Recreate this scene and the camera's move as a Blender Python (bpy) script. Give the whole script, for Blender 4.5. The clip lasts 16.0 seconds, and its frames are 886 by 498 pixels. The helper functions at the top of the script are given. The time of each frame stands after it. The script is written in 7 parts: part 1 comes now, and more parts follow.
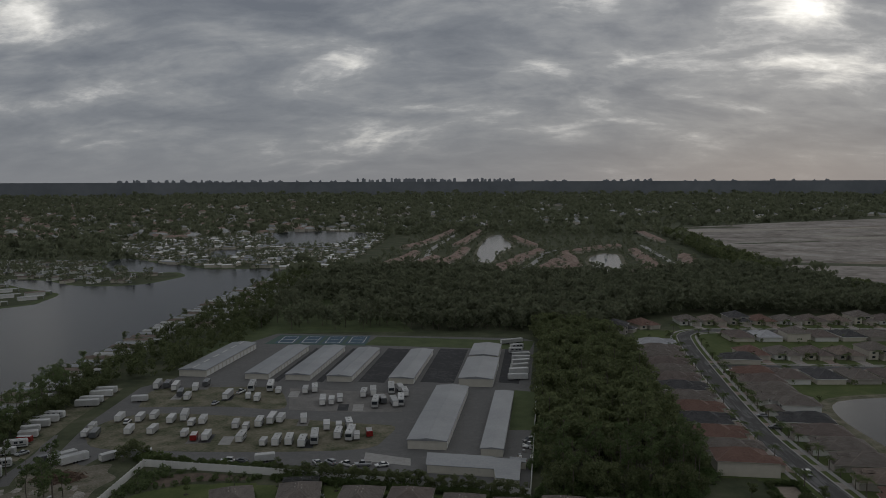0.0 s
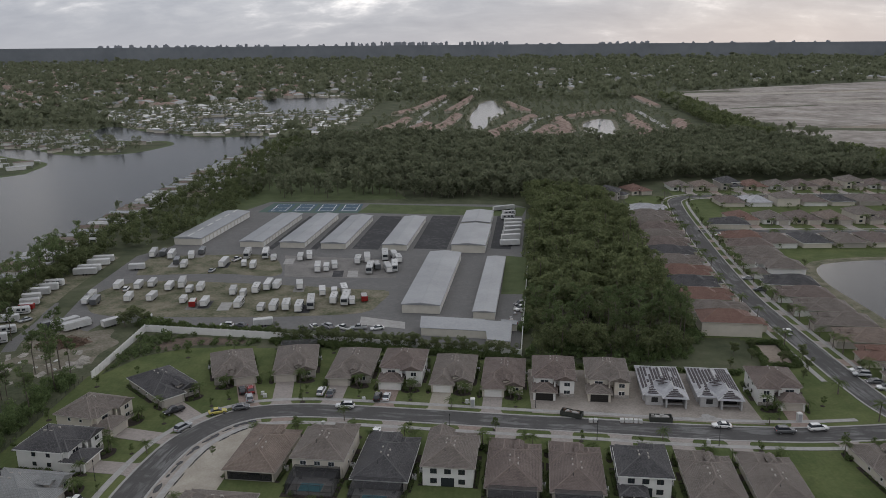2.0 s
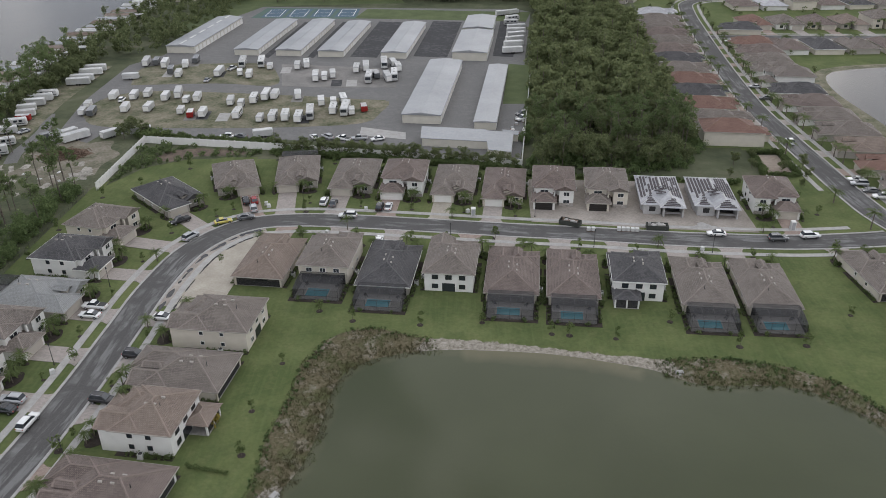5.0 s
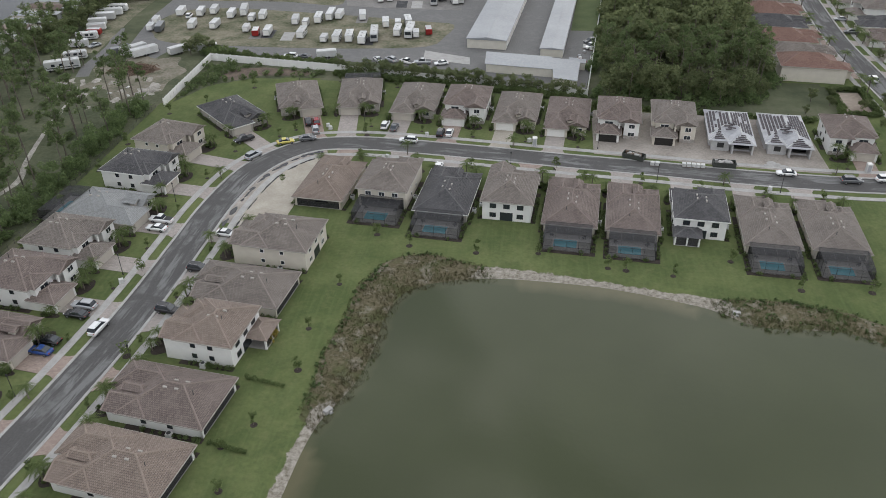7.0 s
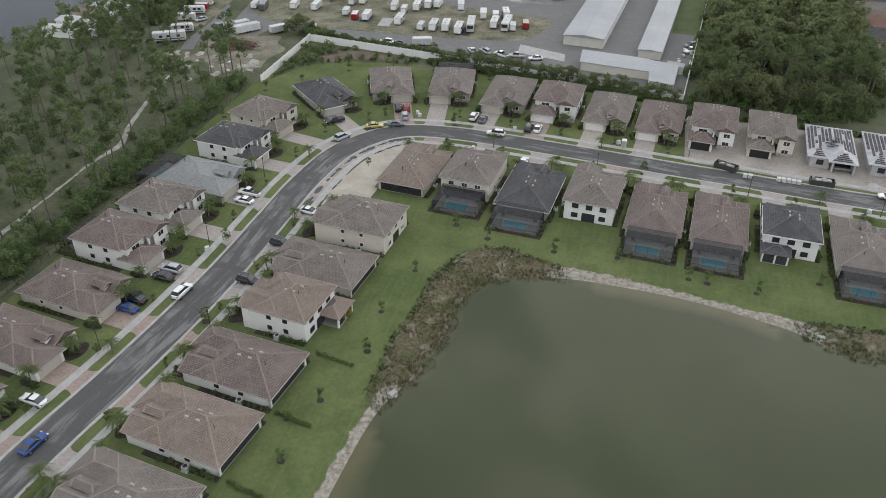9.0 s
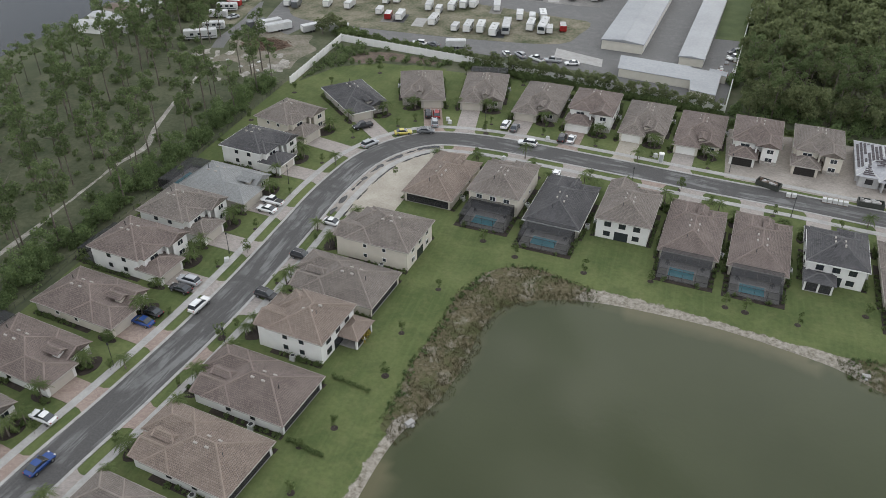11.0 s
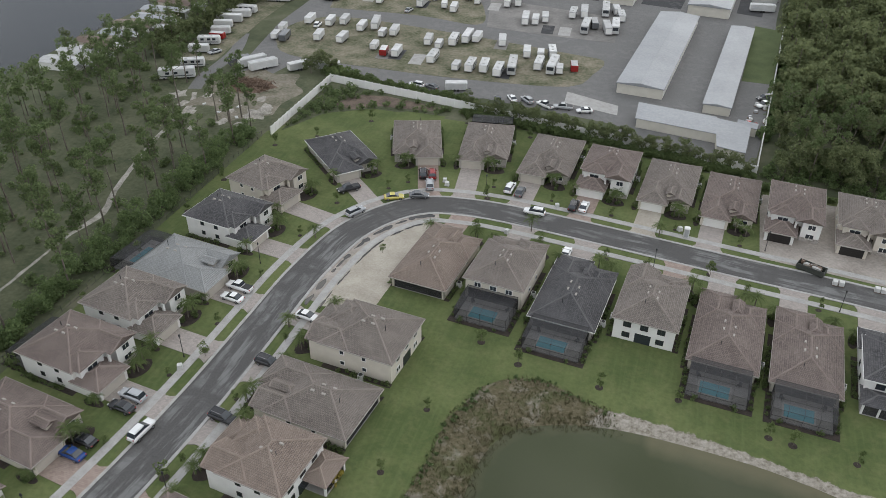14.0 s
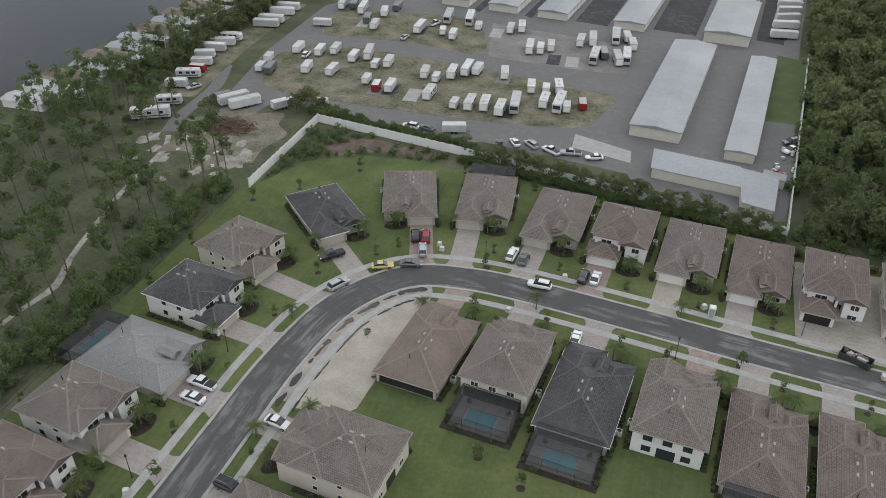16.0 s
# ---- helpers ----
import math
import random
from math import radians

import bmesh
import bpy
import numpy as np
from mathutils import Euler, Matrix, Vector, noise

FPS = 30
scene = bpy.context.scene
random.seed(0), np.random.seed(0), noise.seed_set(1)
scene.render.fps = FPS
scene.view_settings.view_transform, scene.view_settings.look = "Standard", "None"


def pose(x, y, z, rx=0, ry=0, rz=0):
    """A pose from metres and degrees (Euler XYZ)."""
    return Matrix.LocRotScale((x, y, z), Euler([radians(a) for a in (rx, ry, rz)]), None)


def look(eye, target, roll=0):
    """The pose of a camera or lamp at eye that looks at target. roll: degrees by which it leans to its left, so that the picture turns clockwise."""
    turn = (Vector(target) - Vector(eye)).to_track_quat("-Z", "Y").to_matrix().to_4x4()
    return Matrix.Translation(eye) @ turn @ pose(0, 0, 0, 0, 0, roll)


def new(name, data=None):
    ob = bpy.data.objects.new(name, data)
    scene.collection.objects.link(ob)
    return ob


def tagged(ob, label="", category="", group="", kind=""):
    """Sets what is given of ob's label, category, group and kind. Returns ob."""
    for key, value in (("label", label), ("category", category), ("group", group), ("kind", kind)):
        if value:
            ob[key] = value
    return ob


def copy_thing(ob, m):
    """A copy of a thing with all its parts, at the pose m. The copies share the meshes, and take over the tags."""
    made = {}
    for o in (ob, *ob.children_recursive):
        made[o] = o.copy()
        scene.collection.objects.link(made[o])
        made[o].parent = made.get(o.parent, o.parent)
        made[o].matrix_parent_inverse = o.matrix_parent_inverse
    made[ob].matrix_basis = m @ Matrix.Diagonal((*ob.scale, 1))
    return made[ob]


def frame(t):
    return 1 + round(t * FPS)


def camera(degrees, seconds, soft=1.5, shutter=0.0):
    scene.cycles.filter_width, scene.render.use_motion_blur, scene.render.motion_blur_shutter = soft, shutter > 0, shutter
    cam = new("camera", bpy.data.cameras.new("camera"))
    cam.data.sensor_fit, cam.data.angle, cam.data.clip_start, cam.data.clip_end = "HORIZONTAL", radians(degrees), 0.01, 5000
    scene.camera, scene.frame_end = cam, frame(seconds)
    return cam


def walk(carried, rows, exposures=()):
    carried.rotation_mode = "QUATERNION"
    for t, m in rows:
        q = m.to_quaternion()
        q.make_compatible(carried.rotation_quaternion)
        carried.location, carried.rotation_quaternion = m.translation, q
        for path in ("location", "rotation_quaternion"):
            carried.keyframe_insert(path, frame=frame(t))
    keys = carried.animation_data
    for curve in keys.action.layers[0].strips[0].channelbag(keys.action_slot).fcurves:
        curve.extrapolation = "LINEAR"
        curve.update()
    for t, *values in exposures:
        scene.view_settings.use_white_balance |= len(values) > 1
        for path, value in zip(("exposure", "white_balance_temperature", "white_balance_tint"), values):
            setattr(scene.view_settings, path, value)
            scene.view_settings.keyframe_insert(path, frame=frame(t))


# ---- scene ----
cam = camera(58.33, 16.0, soft=0.8)
PATH = [
    (0.0, 0.0, 0.0, 90.0, 85.07, 0.2, 2.21),
    (0.5, 0.0, 0.0, 90.0, 82.82, 0.37, 2.05),
    (1.0, 0.0, 0.0, 90.0, 80.18, 0.48, 1.84),
    (1.5, 0.0, 0.0, 90.0, 77.89, 0.43, 1.74),
    (2.0, 0.0, 0.0, 90.0, 75.51, 0.48, 1.61),
    (2.5, 0.0, 0.0, 90.0, 73.24, 0.49, 1.51),
    (3.0, 0.0, 0.0, 90.0, 70.8, 0.53, 1.41),
    (3.5, 0.0, 0.0, 90.0, 68.58, 0.64, 1.36),
    (4.0, 0.0, 0.0, 90.0, 66.21, 0.65, 1.34),
    (4.5, 0.0, 0.0, 90.0, 63.98, 0.62, 1.32),
    (7.0, 0.0, 0.0, 90.0, 56.75, 0.61, 6.46),
    (7.5, 0.0, 0.0, 90.0, 56.59, 0.31, 8.37),
    (8.0, 0.0, 0.0, 90.0, 56.45, -0.01, 10.91),
    (8.5, 0.0, 0.0, 90.0, 56.31, -0.34, 13.04),
    (9.0, 0.0, 0.0, 90.0, 56.22, -0.48, 13.88),
    (11.5, -0.85, 11.51, 91.35, 55.54, -0.41, 16.96),
    (12.0, -1.61, 15.92, 91.43, 55.59, -0.46, 16.95),
    (12.5, -2.9, 20.71, 91.32, 55.65, -0.49, 16.99),
    (13.0, -3.95, 25.91, 91.58, 55.69, -0.53, 17.1),
    (13.5, -5.15, 30.93, 92.0, 55.71, -0.51, 17.12),
    (14.0, -6.44, 36.32, 92.45, 55.78, -0.56, 17.37),
    (14.5, -7.77, 41.71, 92.99, 55.74, -0.59, 17.49),
    (15.0, -9.11, 48.23, 93.23, 55.77, -0.51, 17.53),
    (15.5, -10.53, 54.4, 93.73, 55.69, -0.49, 17.58),
    (16.0, -11.93, 60.43, 94.27, 55.74, -0.45, 17.63),
]
# seconds, stops, white balance
EXPOSURES = [(0.0, -0.7, 6500, 10), (0.5, -0.57, 6500, 10), (1.0, -0.2, 6500, 10), (1.5, 0.1, 6500, 12), (2.0, 0.46, 6500, 13), (2.5, 0.82, 6500, 18), (3.0, 1.04, 6500, 18), (3.5, 1.12, 6500, 17),
             (4.5, 1.18, 6500, 14), (7.0, 1.33, 6500, 11), (12.5, 1.4, 6500, 10), (16.0, 1.2, 6500, 10)]
walk(cam, [(r[0], pose(*r[1:])) for r in PATH], EXPOSURES)

# ---- sky, sun ----
SUN_AZ, SUN_EL = radians(22), radians(12.5)      # azimuth from +y towards +x
world = bpy.data.worlds.new("overcast_sky")
scene.world = world
world.use_nodes = True
wt = world.node_tree
wt.nodes.clear()


def wn(kind, **kw):
    n = wt.nodes.new(kind)
    for k, v in kw.items():
        if k == "op":
            n.operation = v
        else:
            n.inputs[k].default_value = v
    return n


def wmath(op, a, b=None):
    n = wn("ShaderNodeMath", op=op)
    for k, v in enumerate((a, b)):
        if v is None:
            continue
        if isinstance(v, (int, float)):
            n.inputs[k].default_value = v
        else:
            wt.links.new(v, n.inputs[k])
    return n.outputs[0]


tc = wn("ShaderNodeTexCoord")
sep = wn("ShaderNodeSeparateXYZ")
wt.links.new(tc.outputs["Generated"], sep.inputs[0])
up = wmath("MAXIMUM", sep.outputs["Z"], 0.0)
den = wmath("ADD", up, 0.34)
comb = wn("ShaderNodeCombineXYZ")
wt.links.new(wmath("DIVIDE", sep.outputs["X"], den), comb.inputs[0])
wt.links.new(wmath("DIVIDE", sep.outputs["Y"], den), comb.inputs[1])
mapn = wn("ShaderNodeMapping")
mapn.inputs["Scale"].default_value = (1.7, 2.6, 1.0)
mapn.inputs["Rotation"].default_value = (0, 0, radians(12))
mapn.inputs["Location"].default_value = (5.3, 3.1, 0)
wt.links.new(comb.outputs[0], mapn.inputs["Vector"])
n1 = wn("ShaderNodeTexNoise", Scale=1.15, Detail=12.0, Roughness=0.55, Distortion=0.5)
n2 = wn("ShaderNodeTexNoise", Scale=4.0, Detail=10.0, Roughness=0.62, Distortion=0.3)
for n in (n1, n2):
    wt.links.new(mapn.outputs[0], n.inputs["Vector"])
cloud = wmath("ADD", wmath("MULTIPLY", n1.outputs[0], 0.72), wmath("MULTIPLY", n2.outputs[0], 0.28))
sunv = (math.sin(SUN_AZ) * math.cos(SUN_EL), math.cos(SUN_AZ) * math.cos(SUN_EL), math.sin(SUN_EL))
dot = wn("ShaderNodeVectorMath", op="DOT_PRODUCT")
wt.links.new(tc.outputs["Generated"], dot.inputs[0])
dot.inputs[1].default_value = sunv
near_sun = wmath("MAXIMUM", dot.outputs["Value"], 0.0)
# clouds thin out round the hidden sun
cloud = wmath("ADD", cloud, wmath("MULTIPLY", wmath("POWER", near_sun, 700.0), 0.26))
ramp = wn("ShaderNodeValToRGB")
wt.links.new(cloud, ramp.inputs[0])
e = ramp.color_ramp.elements
e[0].position, e[0].color = 0.36, (0.22, 0.245, 0.29, 1)
e[1].position, e[1].color = 0.72, (2.0, 1.95, 1.85, 1)
for p, c in ((0.46, (0.31, 0.335, 0.375, 1)), (0.54, (0.44, 0.46, 0.485, 1)), (0.585, (0.66, 0.67, 0.68, 1)), (0.63, (1.05, 1.04, 1.0, 1))):
    x = e.new(p)
    x.color = c
# glow of the hidden sun
glow = wmath("ADD", wmath("MULTIPLY", wmath("POWER", near_sun, 40.0), 0.12), 1.0)
haze = wmath("POWER", wmath("SUBTRACT", 1.0, up), 14.0)
mixh = wn("ShaderNodeMix")
mixh.data_type = "RGBA"
wt.links.new(wmath("MULTIPLY", haze, 0.9), mixh.inputs["Factor"])
wt.links.new(ramp.outputs[0], mixh.inputs["A"])
mixh.inputs["B"].default_value = (0.33, 0.345, 0.37, 1)
vs = wn("ShaderNodeVectorMath", op="SCALE")
wt.links.new(mixh.outputs["Result"], vs.inputs[0])
wt.links.new(glow, vs.inputs["Scale"])
sky = wt.nodes.new("ShaderNodeTexSky")
sky.sky_type, sky.sun_disc, sky.sun_elevation, sky.sun_rotation = "NISHITA", False, SUN_EL, SUN_AZ
bg1, bg2 = wn("ShaderNodeBackground", Strength=1.0), wn("ShaderNodeBackground", Strength=0.002)
wt.links.new(vs.outputs[0], bg1.inputs[0])
wt.links.new(sky.outputs[0], bg2.inputs[0])
addw, outw = wt.nodes.new("ShaderNodeAddShader"), wt.nodes.new("ShaderNodeOutputWorld")
wt.links.new(bg1.outputs[0], addw.inputs[0])
wt.links.new(bg2.outputs[0], addw.inputs[1])
wt.links.new(addw.outputs[0], outw.inputs[0])

lamp = bpy.data.lights.new("sun", "SUN")
lamp.energy, lamp.angle, lamp.color = 0.25, radians(60), (1.0, 0.96, 0.9)
sun = new("sun", lamp)
sun.matrix_world = look((sunv[0] * 300, sunv[1] * 300, sunv[2] * 300 + 40), (0, 0, 0))

# ---- mesh helpers ----
class Geo:
    """Collects vertices and faces, with texture coordinates in metres for the faces that want them."""

    def __init__(self):
        self.v, self.f, self.uv, self.slot = [], [], [], []

    def face(self, pts, uv=None, slot=0):
        n = len(self.v)
        self.v.extend(pts)
        self.f.append(tuple(range(n, n + len(pts))))
        self.uv.append(uv or [(p[0], p[1]) for p in pts])
        self.slot.append(slot)
        return self

    def box(self, cx, cy, z0, sx, sy, sz, rot=0.0, taper=1.0):
        c, s = math.cos(rot), math.sin(rot)
        ring = []
        for k, z in ((1.0, z0), (taper, z0 + sz)):
            for a, b in ((-1, -1), (1, -1), (1, 1), (-1, 1)):
                x, y = a * sx / 2 * k, b * sy / 2 * k
                ring.append((cx + x * c - y * s, cy + x * s + y * c, z))
        for q in ((0, 3, 2, 1), (4, 5, 6, 7), (0, 1, 5, 4), (1, 2, 6, 5), (2, 3, 7, 6), (3, 0, 4, 7)):
            p = [ring[k] for k in q]
            if q[0] in (0, 1, 2, 3) and q[2] > 3:
                w = math.dist(p[0], p[1])
                self.face(p, [(0, p[0][2]), (w, p[1][2]), (w, p[2][2]), (0, p[3][2])])
            else:
                self.face(p)
        return self

    def tube(self, p, q, r0, r1, n=6):
        p, q = Vector(p), Vector(q)
        d = (q - p).normalized()
        a = d.orthogonal().normalized()
        b = d.cross(a)
        lo = [tuple(p + r0 * (math.cos(t) * a + math.sin(t) * b)) for t in (2 * math.pi * k / n for k in range(n))]
        hi = [tuple(q + r1 * (math.cos(t) * a + math.sin(t) * b)) for t in (2 * math.pi * k / n for k in range(n))]
        for k in range(n):
            self.face([lo[k], lo[(k + 1) % n], hi[(k + 1) % n], hi[k]])
        self.face(hi)
        self.face(lo[::-1])
        return self

    def slope(self, pts):
        """A roof slope; its first two points are the eave."""
        a, b = Vector(pts[0]), Vector(pts[1])
        u = (b - a).normalized()
        nrm = (b - a).cross(Vector(pts[2]) - a).normalized()
        w = nrm.cross(u)
        return self.face(pts, [((Vector(p) - a).dot(u) + a.x, (Vector(p) - a).dot(w) + a.y) for p in pts])

    def prism(self, pts, z0, z1):
        n = len(pts)
        self.face([(x, y, z1) for x, y in pts])
        self.face([(x, y, z0) for x, y in pts[::-1]])
        run = 0.0
        for k in range(n):
            (x, y), (p, q) = pts[k], pts[(k + 1) % n]
            w = math.dist((x, y), (p, q))
            self.face([(x, y, z0), (p, q, z0), (p, q, z1), (x, y, z1)], [(run, z0), (run + w, z0), (run + w, z1), (run, z1)])
            run += w
        return self

    def loft(self, rings, cap=True):
        for a, b in zip(rings, rings[1:]):
            n = len(a)
            for k in range(n):
                self.face([a[k], a[(k + 1) % n], b[(k + 1) % n], b[k]])
        if cap:
            self.face(rings[0][::-1])
            self.face(rings[-1])
        return self


CAPS = {}


def mesh_of(name, g, mat, smooth=False):
    me = bpy.data.meshes.new(name)
    me.from_pydata(g.v, [], g.f)
    layer = me.uv_layers.new(name="UVMap")
    layer.data.foreach_set("uv", np.array([c for f in g.uv for p in f for c in p], dtype=np.float32))
    me.materials.append(mat)
    if any(g.slot):
        me.materials.append(CAPS.get(mat.name, mat))
        me.polygons.foreach_set("material_index", g.slot)
    if smooth:
        me.polygons.foreach_set("use_smooth", [True] * len(me.polygons))
    me.update()
    return me


def part(name, g, mat, parent=None, label="", smooth=False):
    ob = new(name, mesh_of(name, g, mat, smooth))
    ob.parent = parent
    return tagged(ob, label)


def thing(name, label, category, group="", m=None):
    ob = new(name)
    ob.empty_display_size = 0.3
    if m is not None:
        ob.matrix_basis = m
    return tagged(ob, label, category, group)


def setting(name, g, mat, label="", category=""):
    return tagged(part(name, g, mat), label, category, kind="structure")


def smooth_line(pts, step=3.0):
    """A Catmull-Rom line through the points, in even steps."""
    P = [Vector((*p, 0)) for p in pts]
    P = [2 * P[0] - P[1]] + P + [2 * P[-1] - P[-2]]
    out = []
    for a, b, c, d in zip(P, P[1:], P[2:], P[3:]):
        n = max(1, round((c - b).length / step))
        for k in range(n):
            t = k / n
            out.append(0.5 * ((2 * b) + (c - a) * t + (2 * a - 5 * b + 4 * c - d) * t * t + (3 * b - a - 3 * c + d) * t ** 3))
    return [(p.x, p.y) for p in out + [P[-2]]]


def offset(line, d):
    """The line moved d metres to its left."""
    out = []
    for k, p in enumerate(line):
        a, b = line[max(k - 1, 0)], line[min(k + 1, len(line) - 1)]
        t = Vector((b[0] - a[0], b[1] - a[1])).normalized()
        out.append((p[0] - t.y * d, p[1] + t.x * d))
    return out


def ribbon(g, line, d0, d1, z0, z1):
    """A strip between two offsets of a line, z1 high at its top and closed down to z0 at its sides."""
    a, b = offset(line, d0), offset(line, d1)
    run = 0.0
    for k in range(len(line) - 1):
        w = math.dist(line[k], line[k + 1])
        g.face([(*a[k], z1), (*b[k], z1), (*b[k + 1], z1), (*a[k + 1], z1)][::-1] if d1 > d0 else [(*a[k], z1), (*b[k], z1), (*b[k + 1], z1), (*a[k + 1], z1)],
               [(run + w, d0), (run + w, d1), (run, d1), (run, d0)] if d1 > d0 else [(run, d0), (run, d1), (run + w, d1), (run + w, d0)])
        for e in (a, b):
            g.face([(*e[k], z0), (*e[k + 1], z0), (*e[k + 1], z1), (*e[k], z1)])
        run += w
    return g


def inside(x, y, poly):
    hit = False
    for (x0, y0), (x1, y1) in zip(poly, poly[1:] + poly[:1]):
        if (y0 > y) != (y1 > y) and x < (x1 - x0) * (y - y0) / (y1 - y0) + x0:
            hit = not hit
    return hit


def far_from(x, y, line):
    """The distance to a line."""
    best = 1e9
    for (x0, y0), (x1, y1) in zip(line, line[1:]):
        dx, dy = x1 - x0, y1 - y0
        t = min(1, max(0, ((x - x0) * dx + (y - y0) * dy) / (dx * dx + dy * dy + 1e-9)))
        best = min(best, math.hypot(x - x0 - t * dx, y - y0 - t * dy))
    return best


# ---- materials ----
def material(name):
    m = bpy.data.materials.new(name)
    m.use_nodes = True
    t = m.node_tree
    return m, t, t.nodes["Principled BSDF"]


def link(t, a, b):
    t.links.new(a, b)


def noise_node(t, vec, scale, detail=5.0, rough=0.55, dist=0.0):
    n = t.nodes.new("ShaderNodeTexNoise")
    n.inputs["Scale"].default_value, n.inputs["Detail"].default_value = scale, detail
    n.inputs["Roughness"].default_value, n.inputs["Distortion"].default_value = rough, dist
    if vec is not None:
        link(t, vec, n.inputs["Vector"])
    return n.outputs[0]


def ramp_node(t, fac, stops):
    r = t.nodes.new("ShaderNodeValToRGB")
    link(t, fac, r.inputs[0])
    e = r.color_ramp.elements
    e[0].position, e[0].color = stops[0][0], (*stops[0][1], 1)
    e[1].position, e[1].color = stops[-1][0], (*stops[-1][1], 1)
    for p, c in stops[1:-1]:
        e.new(p).color = (*c, 1)
    return r.outputs[0]


def mix_node(t, fac, a, b, blend="MIX"):
    m = t.nodes.new("ShaderNodeMix")
    m.data_type, m.blend_type = "RGBA", blend
    for sock, v in ((m.inputs["Factor"], fac), (m.inputs["A"], a), (m.inputs["B"], b)):
        if isinstance(v, (int, float)):
            sock.default_value = v
        elif isinstance(v, tuple):
            sock.default_value = (*v, 1)
        else:
            link(t, v, sock)
    return m.outputs["Result"]


def math_node(t, op, a, b=0.0, clamp=False):
    m = t.nodes.new("ShaderNodeMath")
    m.operation, m.use_clamp = op, clamp
    for k, v in enumerate((a, b)):
        if isinstance(v, (int, float)):
            m.inputs[k].default_value = v
        else:
            link(t, v, m.inputs[k])
    return m.outputs[0]


def bump_node(t, bsdf, height, strength=0.4, dist=0.05):
    b = t.nodes.new("ShaderNodeBump")
    b.inputs["Strength"].default_value, b.inputs["Distance"].default_value = strength, dist
    link(t, height, b.inputs["Height"])
    link(t, b.outputs[0], bsdf.inputs["Normal"])


def coords(t, which="Object"):
    return t.nodes.new("ShaderNodeTexCoord").outputs[which]


def place_node(t):
    return t.nodes.new("ShaderNodeNewGeometry").outputs["Position"]


def mottled(name, dark, light, big=0.3, fine=6.0, rough=0.85, bump=0.3, metal=0.0, spec=0.3, vary=0.0):
    """A surface with broad stains and fine grain between two colours."""
    m, t, b = material(name)
    p = place_node(t)
    n1, n2 = noise_node(t, p, big, 4.0, 0.6), noise_node(t, p, fine, 4.0, 0.6)
    f = math_node(t, "ADD", math_node(t, "MULTIPLY", n1, 0.6), math_node(t, "MULTIPLY", n2, 0.4))
    c = ramp_node(t, f, ((0.36, dark), (0.64, light)))
    if vary:
        r = t.nodes.new("ShaderNodeObjectInfo").outputs["Random"]
        c = mix_node(t, math_node(t, "MULTIPLY", r, vary), c, (0.02, 0.02, 0.02))
    link(t, c, b.inputs["Base Color"])
    b.inputs["Roughness"].default_value, b.inputs["Metallic"].default_value = rough, metal
    b.inputs["Specular IOR Level"].default_value = spec
    if bump:
        bump_node(t, b, n2, bump, 0.03)
    return m


def roof_tiles(name, base, dark, pale, rows=0.34, wide=0.30):
    """Concrete roof tiles in rows along the eave: each tile its own shade, with weather stains."""
    m, t, b = material(name)
    uv = coords(t, "UV")
    br = t.nodes.new("ShaderNodeTexBrick")
    link(t, uv, br.inputs["Vector"])
    br.offset, br.inputs["Scale"].default_value = 0.5, 1.0
    br.inputs["Brick Width"].default_value, br.inputs["Row Height"].default_value = wide, rows
    br.inputs["Mortar Size"].default_value, br.inputs["Mortar Smooth"].default_value = 0.03, 0.4
    br.inputs["Color1"].default_value, br.inputs["Color2"].default_value = (*base, 1), (*(0.45 * a + 0.55 * b for a, b in zip(base, pale)), 1)
    br.inputs["Mortar"].default_value = (*dark, 1)
    p = place_node(t)
    st = t.nodes.new("ShaderNodeMapping")
    link(t, uv, st.inputs[0])
    st.inputs["Scale"].default_value = (0.9, 2.6, 1)
    streak = noise_node(t, st.outputs[0], 1.0, 4.0, 0.65)
    c = mix_node(t, ramp_node(t, streak, ((0.45, (0, 0, 0)), (0.75, (0.42, 0.42, 0.42)))), br.outputs[0], dark)
    c = mix_node(t, ramp_node(t, noise_node(t, p, 0.25, 3.0), ((0.4, (0, 0, 0)), (0.75, (0.35, 0.35, 0.35)))), c, pale)
    link(t, c, b.inputs["Base Color"])
    b.inputs["Roughness"].default_value, b.inputs["Specular IOR Level"].default_value = 0.8, 0.3
    wv = t.nodes.new("ShaderNodeTexWave")
    wv.wave_type, wv.bands_direction, wv.wave_profile = "BANDS", "Y", "SAW"
    wv.inputs["Scale"].default_value = 1.0 / rows / 1.0 * 0.314
    link(t, uv, wv.inputs["Vector"])
    h = math_node(t, "ADD", math_node(t, "MULTIPLY", br.outputs["Fac"], -0.6), wv.outputs["Fac"])
    bump_node(t, b, h, 0.7, 0.06)
    return m


